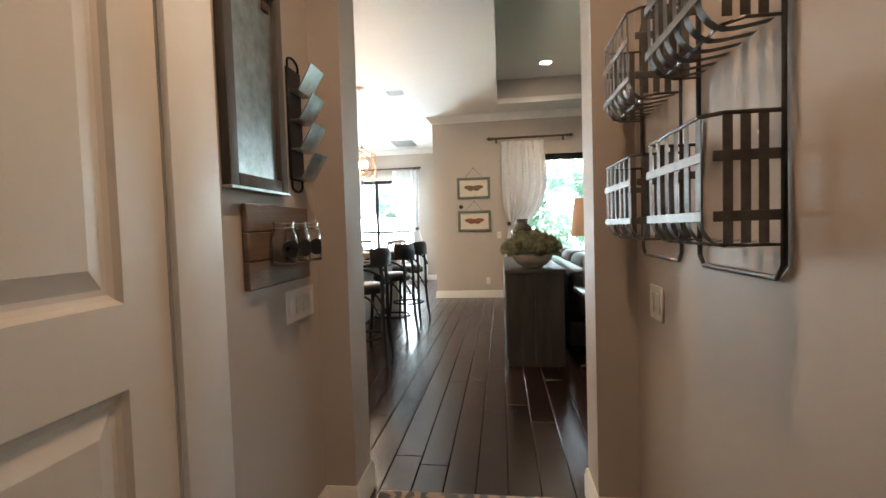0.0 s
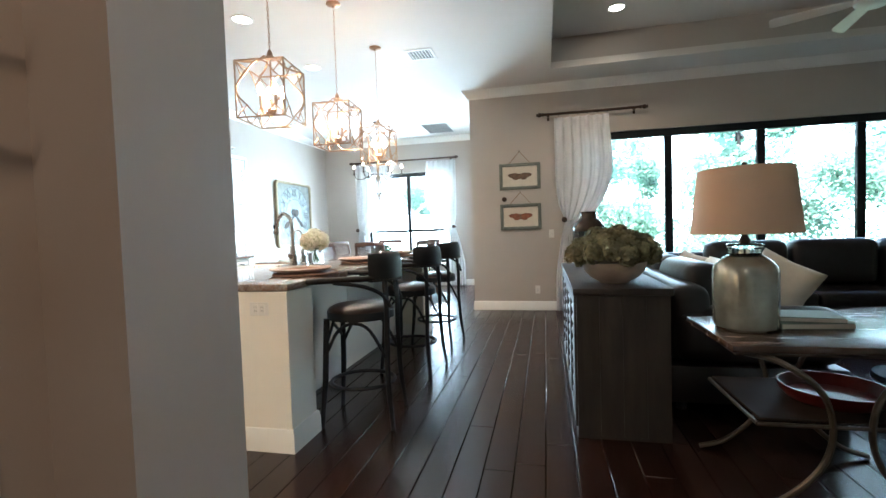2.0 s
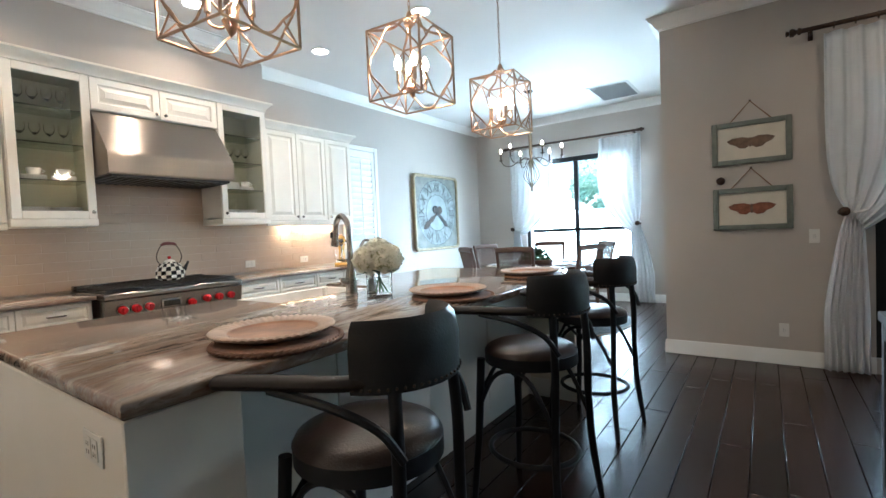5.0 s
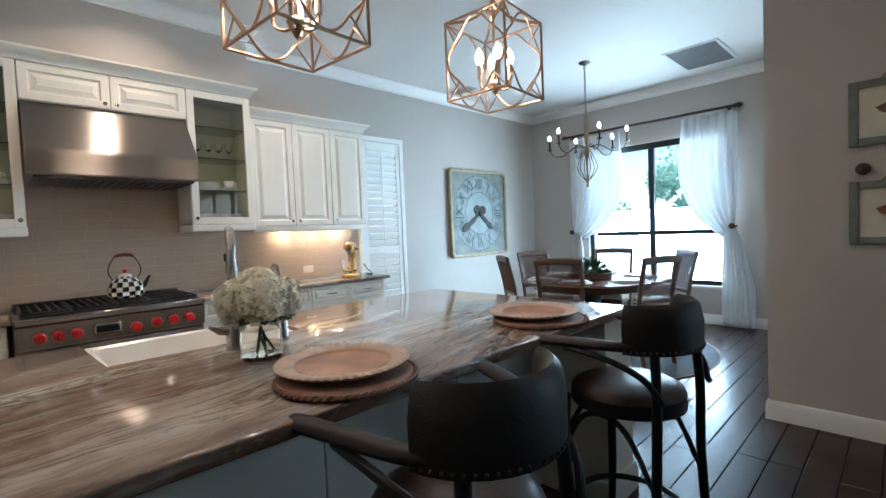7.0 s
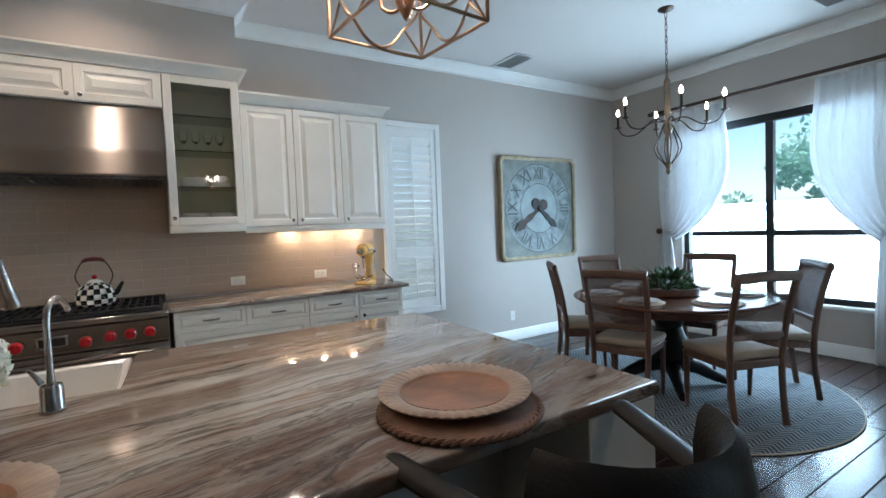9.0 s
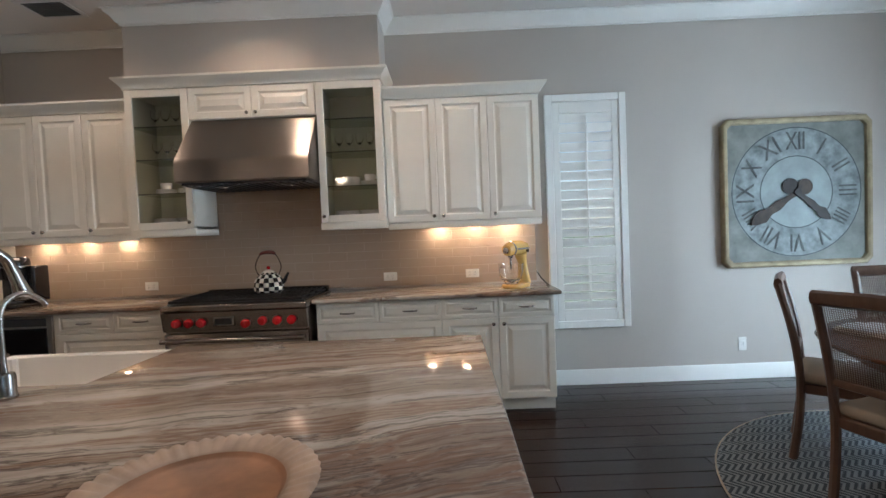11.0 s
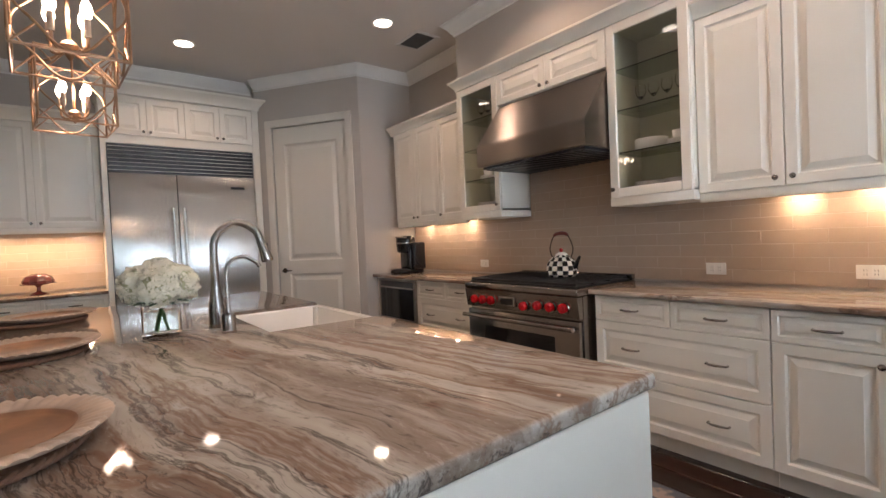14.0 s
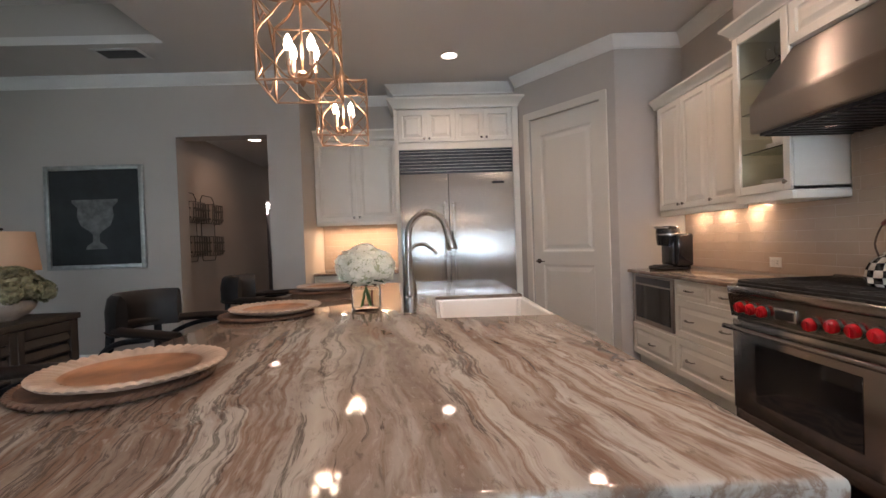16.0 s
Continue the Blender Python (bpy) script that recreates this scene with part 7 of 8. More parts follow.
HX, HY = -3.06, 9.24
t = thing("chandelier", (HX, HY, 1.78), "bronze six-arm candle chandelier over the dining table", "chandelier")
bm = lathe(B(), [(0.0, 0.0), (0.012, 0.01), (0.02, 0.03), (0.012, 0.05), (0.02, 0.06), (0.03, 0.09), (0.012, 0.13), (0.014, 0.33), (0.03, 0.36), (0.04, 0.40), (0.03, 0.44), (0.014, 0.48), (0.026, 0.54), (0.026, 0.80), (0.012, 0.83), (0.008, 0.90)], (HX, HY, 1.78), 18)
part("column", bm, M_BRASS, t, "pale brass turned column")
for k in range(6):
    a = radians(15 + 60 * k)
    o = Vector((math.cos(a), math.sin(a), 0))
    c = Vector((HX, HY, 0))
    bm = B()
    tube(bm, curve3([c + o * 0.02 + Vector((0, 0, 1.86)), c + o * 0.11 + Vector((0, 0, 2.0)), c + o * 0.06 + Vector((0, 0, 2.15)), c + o * 0.025 + Vector((0, 0, 2.22))], 4), 0.0055, 6)
    part("scroll", bm, M_BRONZE, t)
    bm = B()
    tube(bm, curve3([c + o * 0.03 + Vector((0, 0, 2.24)), c + o * 0.14 + Vector((0, 0, 2.25)), c + o * 0.27 + Vector((0, 0, 2.17)), c + o * 0.38 + Vector((0, 0, 2.18)), c + o * 0.43 + Vector((0, 0, 2.25))], 4), 0.006, 6)
    lathe(bm, [(0.0, 0.0), (0.012, 0.0), (0.03, 0.01), (0.03, 0.014), (0.0, 0.014)], c + o * 0.43 + Vector((0, 0, 2.245)), 14)
    arm = part("arm", bm, M_BRONZE, t)
    p = c + o * 0.43 + Vector((0, 0, 2.26))
    bm = B()
    cyl(bm, p, p + Vector((0, 0, 0.10)), 0.011, seg=12)
    part("candle_sleeve", bm, M_BRONZE, arm)
    bm = B()
    bulb(bm, p + Vector((0, 0, 0.101)), 0.95)
    part("bulb", bm, M_BULB, arm, "lit candle bulb")
bm = B()
for k in range(10):
    z0 = 2.66 + (CEIL - 0.03 - 2.66) / 10 * (k + 0.5)
    h = (CEIL - 0.03 - 2.66) / 10 * 0.62
    tube(bm, [(HX + (0.010 * math.cos(a) if k % 2 else 0), HY + (0 if k % 2 else 0.010 * math.cos(a)), z0 + h * math.sin(a)) for a in [2 * math.pi * i / 12 for i in range(12)]], 0.003, 6, True)
part("chain", bm, M_BRONZE, t)
bm = lathe(B(), [(0.0, -0.035), (0.012, -0.033), (0.05, -0.018), (0.065, -0.006), (0.065, 0.0), (0, 0)], (HX, HY, CEIL), 24)
part("canopy", bm, M_BRONZE, t)


def downlight(x, y, z):
    t = thing("downlight", (x, y, z), "round white recessed ceiling downlight, lit", "ceiling light", "recessed downlights")
    bm = lathe(B(), [(0.075, 0.0), (0.098, 0.0), (0.10, -0.004), (0.095, -0.008), (0.078, -0.006), (0.074, 0.0)], (x, y, z), 32)
    part("trim_ring", bm, M_TRIM, t)
    bm = lathe(B(), [(0.0, -0.003), (0.076, -0.003), (0.076, -0.001), (0.0, -0.001)], (x, y, z), 28)
    part("lens", bm, M_CANGLOW, t, "glowing lens")


for cx, cy in CANS:
    downlight(cx, cy, CEIL)
downlight(0.70, 6.72, TRAY)
downlight(-0.12, 1.0, HC)
downlight(-0.12, -1.9, HC)


def vent(x0, x1, y0, y1, n, along, mat, label, rim=0.035):
    t = thing("ceiling_vent", ((x0 + x1) / 2, (y0 + y1) / 2, CEIL), label, "vent", "ceiling vents")
    bm = B()
    z = CEIL
    for a, b in (((x0, y0), (x1, y0 + rim)), ((x0, y1 - rim), (x1, y1)), ((x0, y0 + rim), (x0 + rim, y1 - rim)), ((x1 - rim, y0 + rim), (x1, y1 - rim))):
        box(bm, (*a, z - 0.010), (*b, z - 0.001), 0.003)
    part("rim", bm, M_VENT, t)
    bm = box(B(), (x0 + rim, y0 + rim, z - 0.003), (x1 - rim, y1 - rim, z - 0.001))
    part("backing", bm, M_VENTDARK, t)
    for k in range(n):
        if along == "x":
            y = y0 + rim + (y1 - y0 - 2 * rim) * (k + 0.5) / n
            bm = box(B(), (x0 + rim, y - 0.004, z - 0.009), (x1 - rim, y + 0.004, z - 0.0035))
        else:
            x = x0 + rim + (x1 - x0 - 2 * rim) * (k + 0.5) / n
            bm = box(B(), (x - 0.004, y0 + rim, z - 0.009), (x + 0.004, y1 - rim, z - 0.0035))
        part("slat", bm, mat, t)


vent(-2.40, -1.84, 9.70, 10.53, 26, "x", M_GRILLE, "white framed return air grille in the dining ceiling")
vent(-4.82, -4.38, 8.72, 9.0, 5, "x", M_VENT, "white louvred ceiling vent over the dining room")
vent(-1.60, -1.28, 6.25, 6.57, 7, "y", M_VENT, "square white louvred ceiling vent above the walkway")
vent(-4.62, -4.34, 3.41, 3.78, 8, "y", M_VENTDARK, "dark louvred ceiling vent above the coffee corner")
vent(0.30, 0.75, 2.50, 2.76, 7, "x", M_VENTDARK, "dark louvred ceiling vent in the living room")

# ---- living room ----
# console with slatted doors
KX0, KX1, KY0, KY1, KH = 0.035, 0.545, 3.965, 5.82, 0.85
t = thing("console_cabinet", (0.29, 4.9, 0), "weathered grey-brown wooden console with slatted doors", "console")
for ya in (KY0, KY1 - 0.03):
    for k in range(4):
        x0, x1 = KX0 + 0.012 + k * 0.122, KX0 + 0.012 + (k + 1) * 0.122 - 0.0005
        part("end_board", box(B(), (x0, ya, 0.02), (x1, ya + 0.03, KH - 0.041), 0.0008), M_CONSOLE, t)
# one near-black block fills the console behind its slatted doors
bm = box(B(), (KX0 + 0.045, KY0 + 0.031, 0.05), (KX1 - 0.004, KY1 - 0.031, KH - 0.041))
part("body", bm, M_BLACKWOOD, t, "solid near-black core behind the slats")
bm = box(B(), (KX0 - 0.006, KY0 - 0.008, KH - 0.04), (KX1 + 0.006, KY1 + 0.008, KH), 0.005, 2)
part("top", bm, M_CONSOLE, t)
bm = box(B(), (KX0 + 0.01, KY0 + 0.004, 0.0), (KX1 - 0.01, KY1 - 0.004, 0.05))
part("plinth", bm, M_CONSOLE, t)
n = 4
w = (KY1 - KY0 - 0.062) / n
for k in range(n):
    y0 = KY0 + 0.031 + k * w
    bm = B()
    for a, b in (((y0, 0.055), (y0 + 0.05, KH - 0.045)), ((y0 + w - 0.05, 0.055), (y0 + w - 0.002, KH - 0.045)), ((y0 + 0.05, 0.055), (y0 + w - 0.05, 0.12)), ((y0 + 0.05, KH - 0.11), (y0 + w - 0.05, KH - 0.045))):
        box(bm, (KX0, a[0], a[1]), (KX0 + 0.026, b[0], b[1]), 0.003)
    d = part("door", bm, M_CONSOLE, t)
    for j in range(8):
        z = 0.135 + j * 0.077
        bm = B()
        q = [(KX0 + 0.004, z + 0.012), (KX0 + 0.012, z), (KX0 + 0.030, z + 0.042), (KX0 + 0.022, z + 0.056)]
        a = [bm.verts.new((x, y0 + 0.049, zz)) for x, zz in q]
        b = [bm.verts.new((x, y0 + w - 0.049, zz)) for x, zz in q]
        join(bm, a, b)
        bm.faces.new(a[::-1])
        bm.faces.new(b)
        part("slat", bm, M_CONSOLE, d)

# bowl of dried hydrangeas
bx, by = 0.29, 4.27
t = thing("flower_bowl", (bx, by, KH), "pale clay bowl heaped with dried green hydrangeas", "flower bowl")
bm = lathe(B(), [(0, 0.0), (0.085, 0.0), (0.09, 0.006), (0.14, 0.035), (0.175, 0.075), (0.188, 0.118), (0.186, 0.125), (0.178, 0.122), (0.165, 0.08), (0.0, 0.05)], (bx, by, KH), 44)
part("bowl", bm, M_BOWL, t)
rnd = random.Random(17)
for k in range(26):
    a = k * 2.4
    rr = 0.205 * math.sqrt((k + 0.5) / 26)
    c = (bx + rr * 1.12 * math.cos(a), by + rr * 1.12 * math.sin(a), KH + 0.275 - 0.115 * (rr / 0.205) ** 2 + rnd.uniform(-0.01, 0.012))
    r = rnd.uniform(0.06, 0.074)
    bm = ball(B(), c, r * 0.72, 10)
    flower_head(bm, c, r * 0.95, 170, rnd, 0.0155)
    part("blossom", bm, M_PETALGR, t, crease=180)

# woven metal lantern at the far end
lx, ly = 0.26, 5.55
t = thing("wire_lantern", (lx, ly, KH), "bronze lantern with an open woven wire body", "lantern")
bm = lathe(B(), [(0, 0.0), (0.105, 0.0), (0.11, 0.01), (0.11, 0.06), (0.10, 0.065), (0.0, 0.065)], (lx, ly, KH), 30)
part("base", bm, M_JUG, t)
bm = B()
for k in range(26):
    a = 2 * math.pi * k / 26
    tube(bm, [(lx + r * math.cos(a), ly + r * math.sin(a), KH + z) for r, z in ((0.105, 0.06), (0.128, 0.14), (0.134, 0.22), (0.13, 0.30))], 0.0022, 4)
for k in range(20):
    z = 0.075 + 0.0118 * k
    r = 0.105 + 0.029 * math.sin(min(1, (z - 0.06) / 0.15) * math.pi / 2)
    tube(bm, [(lx + r * math.cos(a), ly + r * math.sin(a), KH + z) for a in [2 * math.pi * i / 26 for i in range(26)]], 0.0020, 4, True)
part("wire_body", bm, M_WIRE, t)
bm = lathe(B(), [(0.132, 0.295), (0.136, 0.315), (0.13, 0.345), (0.105, 0.385), (0.075, 0.41), (0.066, 0.425), (0.066, 0.455), (0.072, 0.468), (0.062, 0.47), (0.058, 0.425), (0.10, 0.378), (0.122, 0.34), (0.126, 0.30)], (lx, ly, KH), 36)
part("shoulder", bm, M_JUG, t, "glossy bronze shoulder and neck")

# end table with curved metal legs
TX, TY, TZ = 1.04, 3.66, 0.70
t = thing("end_table", (TX, TY, 0), "walnut end table on curved bronze legs with lower shelf", "side table")
ex0, ex1, ey0, ey1 = 0.61, 1.47, 3.35, 3.97
bm = box(B(), (ex0, ey0, TZ - 0.03), (ex1, ey1, TZ), 0.006, 2)
part("top", bm, M_WOODTOP, t)
bm = B()
tube(bm, [(ex0 + 0.02, ey0 + 0.02, TZ - 0.037), (ex1 - 0.02, ey0 + 0.02, TZ - 0.037), (ex1 - 0.02, ey1 - 0.02, TZ - 0.037), (ex0 + 0.02, ey1 - 0.02, TZ - 0.037)], 0.008, 6, True)
part("apron", bm, M_IRONLEG, t)
for y in (ey0 + 0.03, ey1 - 0.03):
    for s, xa in ((1, ex0 + 0.05), (-1, ex1 - 0.05)):
        bm = B()
        tube(bm, curve3([(xa, y, TZ - 0.035), (xa + s * 0.13, y, TZ - 0.07), (xa + s * 0.27, y, 0.52), (xa + s * 0.315, y, 0.36), (xa + s * 0.27, y, 0.20), (xa + s * 0.13, y, 0.06), (xa, y, 0.013)], 5), 0.0125, 8)
        part("leg", bm, M_IRONLEG, t)
bm = B()
for y in (ey0 + 0.03, ey1 - 0.03):
    tube(bm, [(ex0 + 0.1, y, 0.375), (ex1 - 0.1, y, 0.375)], 0.009, 6)
for x in (ex0 + 0.1, ex1 - 0.1):
    tube(bm, [(x, ey0 + 0.03, 0.375), (x, ey1 - 0.03, 0.375)], 0.009, 6)
part("stretcher", bm, M_IRONLEG, t)
bm = box(B(), (ex0 + 0.11, ey0 + 0.04, 0.382), (ex1 - 0.11, ey1 - 0.04, 0.395), 0.003)
part("shelf", bm, M_SHELFWOOD, t)
t = thing("serving_tray", (1.12, 3.66, 0.3955), "dark red lacquer tray on the table's lower shelf", "tray")
bm = lathe(B(), [(0, 0), (0.17, 0.0), (0.20, 0.035), (0.205, 0.06), (0.197, 0.06), (0.165, 0.012), (0, 0.008)], (1.12, 3.66, 0.3955), 36)
part("tray", bm, M_TRAYRED, t)
t = thing("book_stack", (1.06, 3.78, TZ), "small stack of cloth-bound books on the end table", "books")
for k, (w2, d2, h2, rz) in enumerate(((0.15, 0.11, 0.028, 0.08), (0.13, 0.10, 0.024, -0.12))):
    z = TZ + (0.0 if k == 0 else 0.0285)
    bm = box(B(), (-w2, -d2, z), (w2, d2, z + h2), 0.002)
    inner = box(B(), (-w2 + 0.004, -d2 - 0.0008, z + 0.004), (w2 + 0.0008, d2 + 0.0008, z + h2 - 0.004))
    for b2 in (bm, inner):
        for v in b2.verts:
            x, y = v.co.x, v.co.y
            v.co.x, v.co.y = 1.06 + x * math.cos(rz) - y * math.sin(rz), 3.78 + x * math.sin(rz) + y * math.cos(rz)
    bk = part("book", bm, M_BOOK, t)
    part("page_block", inner, M_BOOKP, bk)

# glass jar lamp
qx, qy = 0.785, 3.69
t = thing("table_lamp", (qx, qy, TZ), "mercury glass jar table lamp with a linen drum shade", "table lamp")
bm = lathe(B(), [(0, 0.0), (0.115, 0.0), (0.128, 0.012), (0.132, 0.05), (0.134, 0.255), (0.128, 0.285), (0.106, 0.315), (0.078, 0.335)], (qx, qy, TZ), 40)
part("jar", bm, M_MERCURY, t, "mottled mercury glass jar")
bm = lathe(B(), [(0.078, 0.335), (0.066, 0.342), (0.064, 0.37), (0.072, 0.376), (0.074, 0.388), (0.066, 0.393), (0.0, 0.394)], (qx, qy, TZ), 34)
part("neck", bm, M_GREENGLASS, t, "pale green glass neck")
bm = B()
lathe(bm, [(0.0, 0.394), (0.022, 0.394), (0.024, 0.41), (0.012, 0.43), (0.012, 0.50), (0.0, 0.50)], (qx, qy, TZ), 18)
tube(bm, [(qx, qy, TZ + 0.50), (qx, qy, TZ + 0.75)], 0.004, 6)
for k in range(3):
    a = k * 2.094
    tube(bm, [(qx, qy, TZ + 0.725), (qx + 0.188 * math.cos(a), qy + 0.188 * math.sin(a), TZ + 0.722)], 0.002, 4)
part("stem", bm, M_BRONZE, t)
bm = lathe(B(), [(0.222, 0.440), (0.190, 0.735), (0.187, 0.735), (0.219, 0.440)], (qx, qy, TZ), 56)
bm.faces.ensure_lookup_table()
part("shade", bm, M_SHADE, t, "beige linen drum shade")
bm = ball(B(), (qx, qy, TZ + 0.758), 0.012)
part("finial", bm, M_BRONZE, t)


# sectional sofa
def cushion(a, b, bev):
    return box(B(), a, b, bev, 4)


t = thing("sectional_sofa", (1.9, 6.2, 0), "dark brown leather sectional sofa below the window", "sofa")
part("base", box(box(B(), (0.64, 4.42, 0.06), (1.62, 7.45, 0.30), 0.02, 2), (1.63, 6.45, 0.06), (5.0, 7.45, 0.30), 0.02, 2), M_SOFA, t)
part("back", cushion((0.64, 4.44, 0.301), (0.90, 7.45, 0.80), 0.09), M_SOFA, t)
part("back", cushion((0.91, 7.20, 0.301), (5.0, 7.46, 0.84), 0.09), M_SOFA, t)
part("arm", cushion((0.66, 4.40, 0.302), (1.62, 4.66, 0.66), 0.11), M_SOFA, t)
for k in range(3):
    y0 = 4.67 + k * 0.84
    part("seat_cushion", cushion((0.91, y0, 0.302), (1.64, y0 + 0.83, 0.47), 0.05), M_SOFA, t)
    part("back_cushion", cushion((0.80, y0 + 0.01, 0.475), (1.06, y0 + 0.82, 0.92), 0.10), M_SOFA, t)
for k in range(4):
    x0 = 1.66 + k * 0.84
    part("seat_cushion", cushion((x0, 6.44, 0.302), (x0 + 0.83, 7.19, 0.47), 0.05), M_SOFA, t)
    part("back_cushion", cushion((x0 + 0.01, 6.98, 0.475), (x0 + 0.82, 7.26, 0.97), 0.10), M_SOFA, t)
for x, y in ((0.72, 4.5), (1.5, 4.5), (0.72, 7.3), (4.9, 7.3), (4.9, 6.6)):
    bm = B()
    cyl(bm, (x, y, 0), (x, y, 0.06), 0.03)
    part("leg", bm, M_BLACKWOOD, t)


def pillow(at, size, turn, label, mat=M_PILLOW):
    t = thing("cushion", at, label, "cushion", "cushions on the sofa")
    bm = B()
    n = 14
    top, bot = [], []
    for i in range(n + 1):
        ra, rb = [], []
        for j in range(n + 1):
            u, v = 2 * i / n - 1, 2 * j / n - 1
            h = 0.09 * ((1 - u ** 4) * (1 - v ** 4)) ** 0.6
            k = 1 - 0.07 * (1 - abs(u)) * abs(v) - 0.07 * (1 - abs(v)) * abs(u)
            ra.append(bm.verts.new((u * size * k, h, v * size * k)))
            rb.append(bm.verts.new((u * size * k, -h, v * size * k)))
        top.append(ra)
        bot.append(rb)
    for g, s in ((top, 1), (bot, -1)):
        for i in range(n):
            for j in range(n):
                bm.faces.new((g[i][j], g[i + 1][j], g[i + 1][j + 1], g[i][j + 1]))
    bmesh.ops.remove_doubles(bm, verts=bm.verts, dist=0.0006)
    m = pose(*at, *turn)
    for v in bm.verts:
        v.co = m @ v.co
    part("cover", bm, mat, t, crease=180)


pillow((1.50, 5.04, 0.72), 0.21, (-18, 26, -46), "cream patterned cushion leaning on the sofa arm")
pillow((1.28, 5.6, 0.70), 0.20, (-18, 0, -80), "cream patterned cushion leaning on the sofa back")
pillow((1.30, 6.35, 0.69), 0.20, (-14, 10, -70), "cream patterned cushion leaning on the sofa back")
pillow((3.62, 6.90, 0.70), 0.22, (-16, 0, 8), "pale grey cushion leaning on the sofa back", M_LINEN)

# round coffee table
t = thing("coffee_table", (2.55, 5.25, 0), "dark round coffee table with a polished top", "coffee table")
bm = lathe(B(), [(0, 0.40), (0.50, 0.40), (0.52, 0.41), (0.525, 0.43), (0.515, 0.445), (0, 0.447)], (2.55, 5.25, 0), 60)
part("tabletop", bm, M_WOODTOP, t)
bm = lathe(B(), [(0.16, 0.399), (0.10, 0.34), (0.08, 0.2), (0.12, 0.10), (0.30, 0.03), (0.31, 0.0), (0.0, 0.0)], (2.55, 5.25, 0), 40)
part("pedestal", bm, M_BLACKWOOD, t)

# ceiling fan in the tray
qx, qy = 2.42, 5.6
t = thing("ceiling_fan", (qx, qy, TRAY), "white five-blade ceiling fan under the tray ceiling", "ceiling fan")
bm = B()
lathe(bm, [(0, 0), (0.07, 0.0), (0.07, -0.03), (0.02, -0.05), (0.0, -0.05)], (qx, qy, TRAY), 24)
tube(bm, [(qx, qy, TRAY - 0.045), (qx, qy, TRAY - 0.61)], 0.012, 10)
part("downrod", bm, M_TRIM, t)
bm = lathe(B(), [(0.0, -0.60), (0.05, -0.605), (0.11, -0.63), (0.13, -0.66), (0.13, -0.70), (0.09, -0.73), (0.0, -0.735)], (qx, qy, TRAY), 32)
part("motor", bm, M_TRIM, t)
for k in range(5):
    a = radians(10 + 72 * k)
    o, s = Vector((math.cos(a), math.sin(a), 0)), Vector((-math.sin(a), math.cos(a), 0))
    c = Vector((qx, qy, TRAY - 0.68))
    bm = B()
    q = [c + o * u + s * v + Vector((0, 0, v * 0.45)) for u, v in ((0.12, -0.02), (0.2, -0.035), (0.64, -0.045), (0.67, -0.03), (0.67, 0.03), (0.64, 0.045), (0.2, 0.035), (0.12, 0.02))]
    lo, hi = [bm.verts.new(p) for p in q], [bm.verts.new(p + Vector((0, 0, 0.008))) for p in q]
    bm.faces.new(lo[::-1])
    bm.faces.new(hi)
    join(bm, lo, hi)
    part("blade", bm, M_TRIM, t)


# butterfly prints
def print_frame(z0, z1, mat, label):
    x0, x1 = -0.745, -0.165
    zc, xc = (z0 + z1) / 2, (x0 + x1) / 2
    t = thing("framed_print", (xc, YN, zc), label, "picture", "framed prints on the wall")
    bm = B()
    w = 0.045
    for a, b in (((x0, z0), (x0 + w, z1)), ((x1 - w, z0), (x1, z1)), ((x0 + w, z0), (x1 - w, z0 + w)), ((x0 + w, z1 - w), (x1 - w, z1))):
        box(bm, (a[0], YN - 0.026, a[1]), (b[0], YN - 0.003, b[1]), 0.006, 2)
    part("picture_frame", bm, M_GREYFRAME, t, "sage grey wooden frame")
    bm = box(B(), (x0 + w - 0.002, YN - 0.012, z0 + w - 0.002), (x1 - w + 0.002, YN - 0.004, z1 - w + 0.002))
    part("paper", bm, M_PAPER, t)
    bm = B()
    y = YN - 0.0125
    for s in (-1, 1):
        wing = [(0.008, 0.035), (0.06, 0.05), (0.13, 0.045), (0.175, 0.025), (0.15, -0.005), (0.11, -0.02), (0.085, -0.045), (0.04, -0.052), (0.008, -0.03)]
        lo = [bm.verts.new((xc + s * u, y, zc + v)) for u, v in wing]
        hi = [bm.verts.new((xc + s * u, y - 0.0012, zc + v)) for u, v in wing]
        bm.faces.new(lo)
        bm.faces.new(hi[::-1])
        join(bm, lo, hi)
    part("wing", bm, mat, t)
    bm = ball(B(), (xc, y - 0.0005, zc), 0.012, 10, 3.6)
    for v in bm.verts:
        v.co.y = y - 0.0005 + (v.co.y - y + 0.0005) * 0.15
    part("body", bm, M_SEPIA, t)
    bm = B()
    tube(bm, [(x0 + 0.14, YN - 0.014, z1 - 0.005), (xc, YN - 0.010, z1 + 0.165), (x1 - 0.14, YN - 0.014, z1 - 0.005)], 0.005, 6)
    part("cord", bm, M_CORD, t, "brown jute hanging cord")
    bm = ball(B(), (xc, YN - 0.010, z1 + 0.168), 0.009)
    part("nail", bm, M_BRONZE, t)


print_frame(1.745, 2.12, M_SEPIA, "framed sepia butterfly print hung from a cord")
print_frame(1.17, 1.54, M_RUST, "framed rust-red butterfly print hung from a cord")
t = thing("curtain_holdback", (-0.68, YN, 1.61), "small dark round holdback on the wall between the prints", "holdback")
bm = tube(B(), [(-0.68, YN - 0.001, 1.61), (-0.68, YN - 0.03, 1.61), (-0.68, YN - 0.035, 1.61), (-0.68, YN - 0.065, 1.61), (-0.68, YN - 0.075, 1.61)], [0.012, 0.012, 0.036, 0.034, 0.012], 16)
part("knob", bm, M_BRONZE, t)
socket(-0.03, YN, 1.10, (0, -1, 0), 0.07, 0.115, 1, "white switch plate beside the curtain")

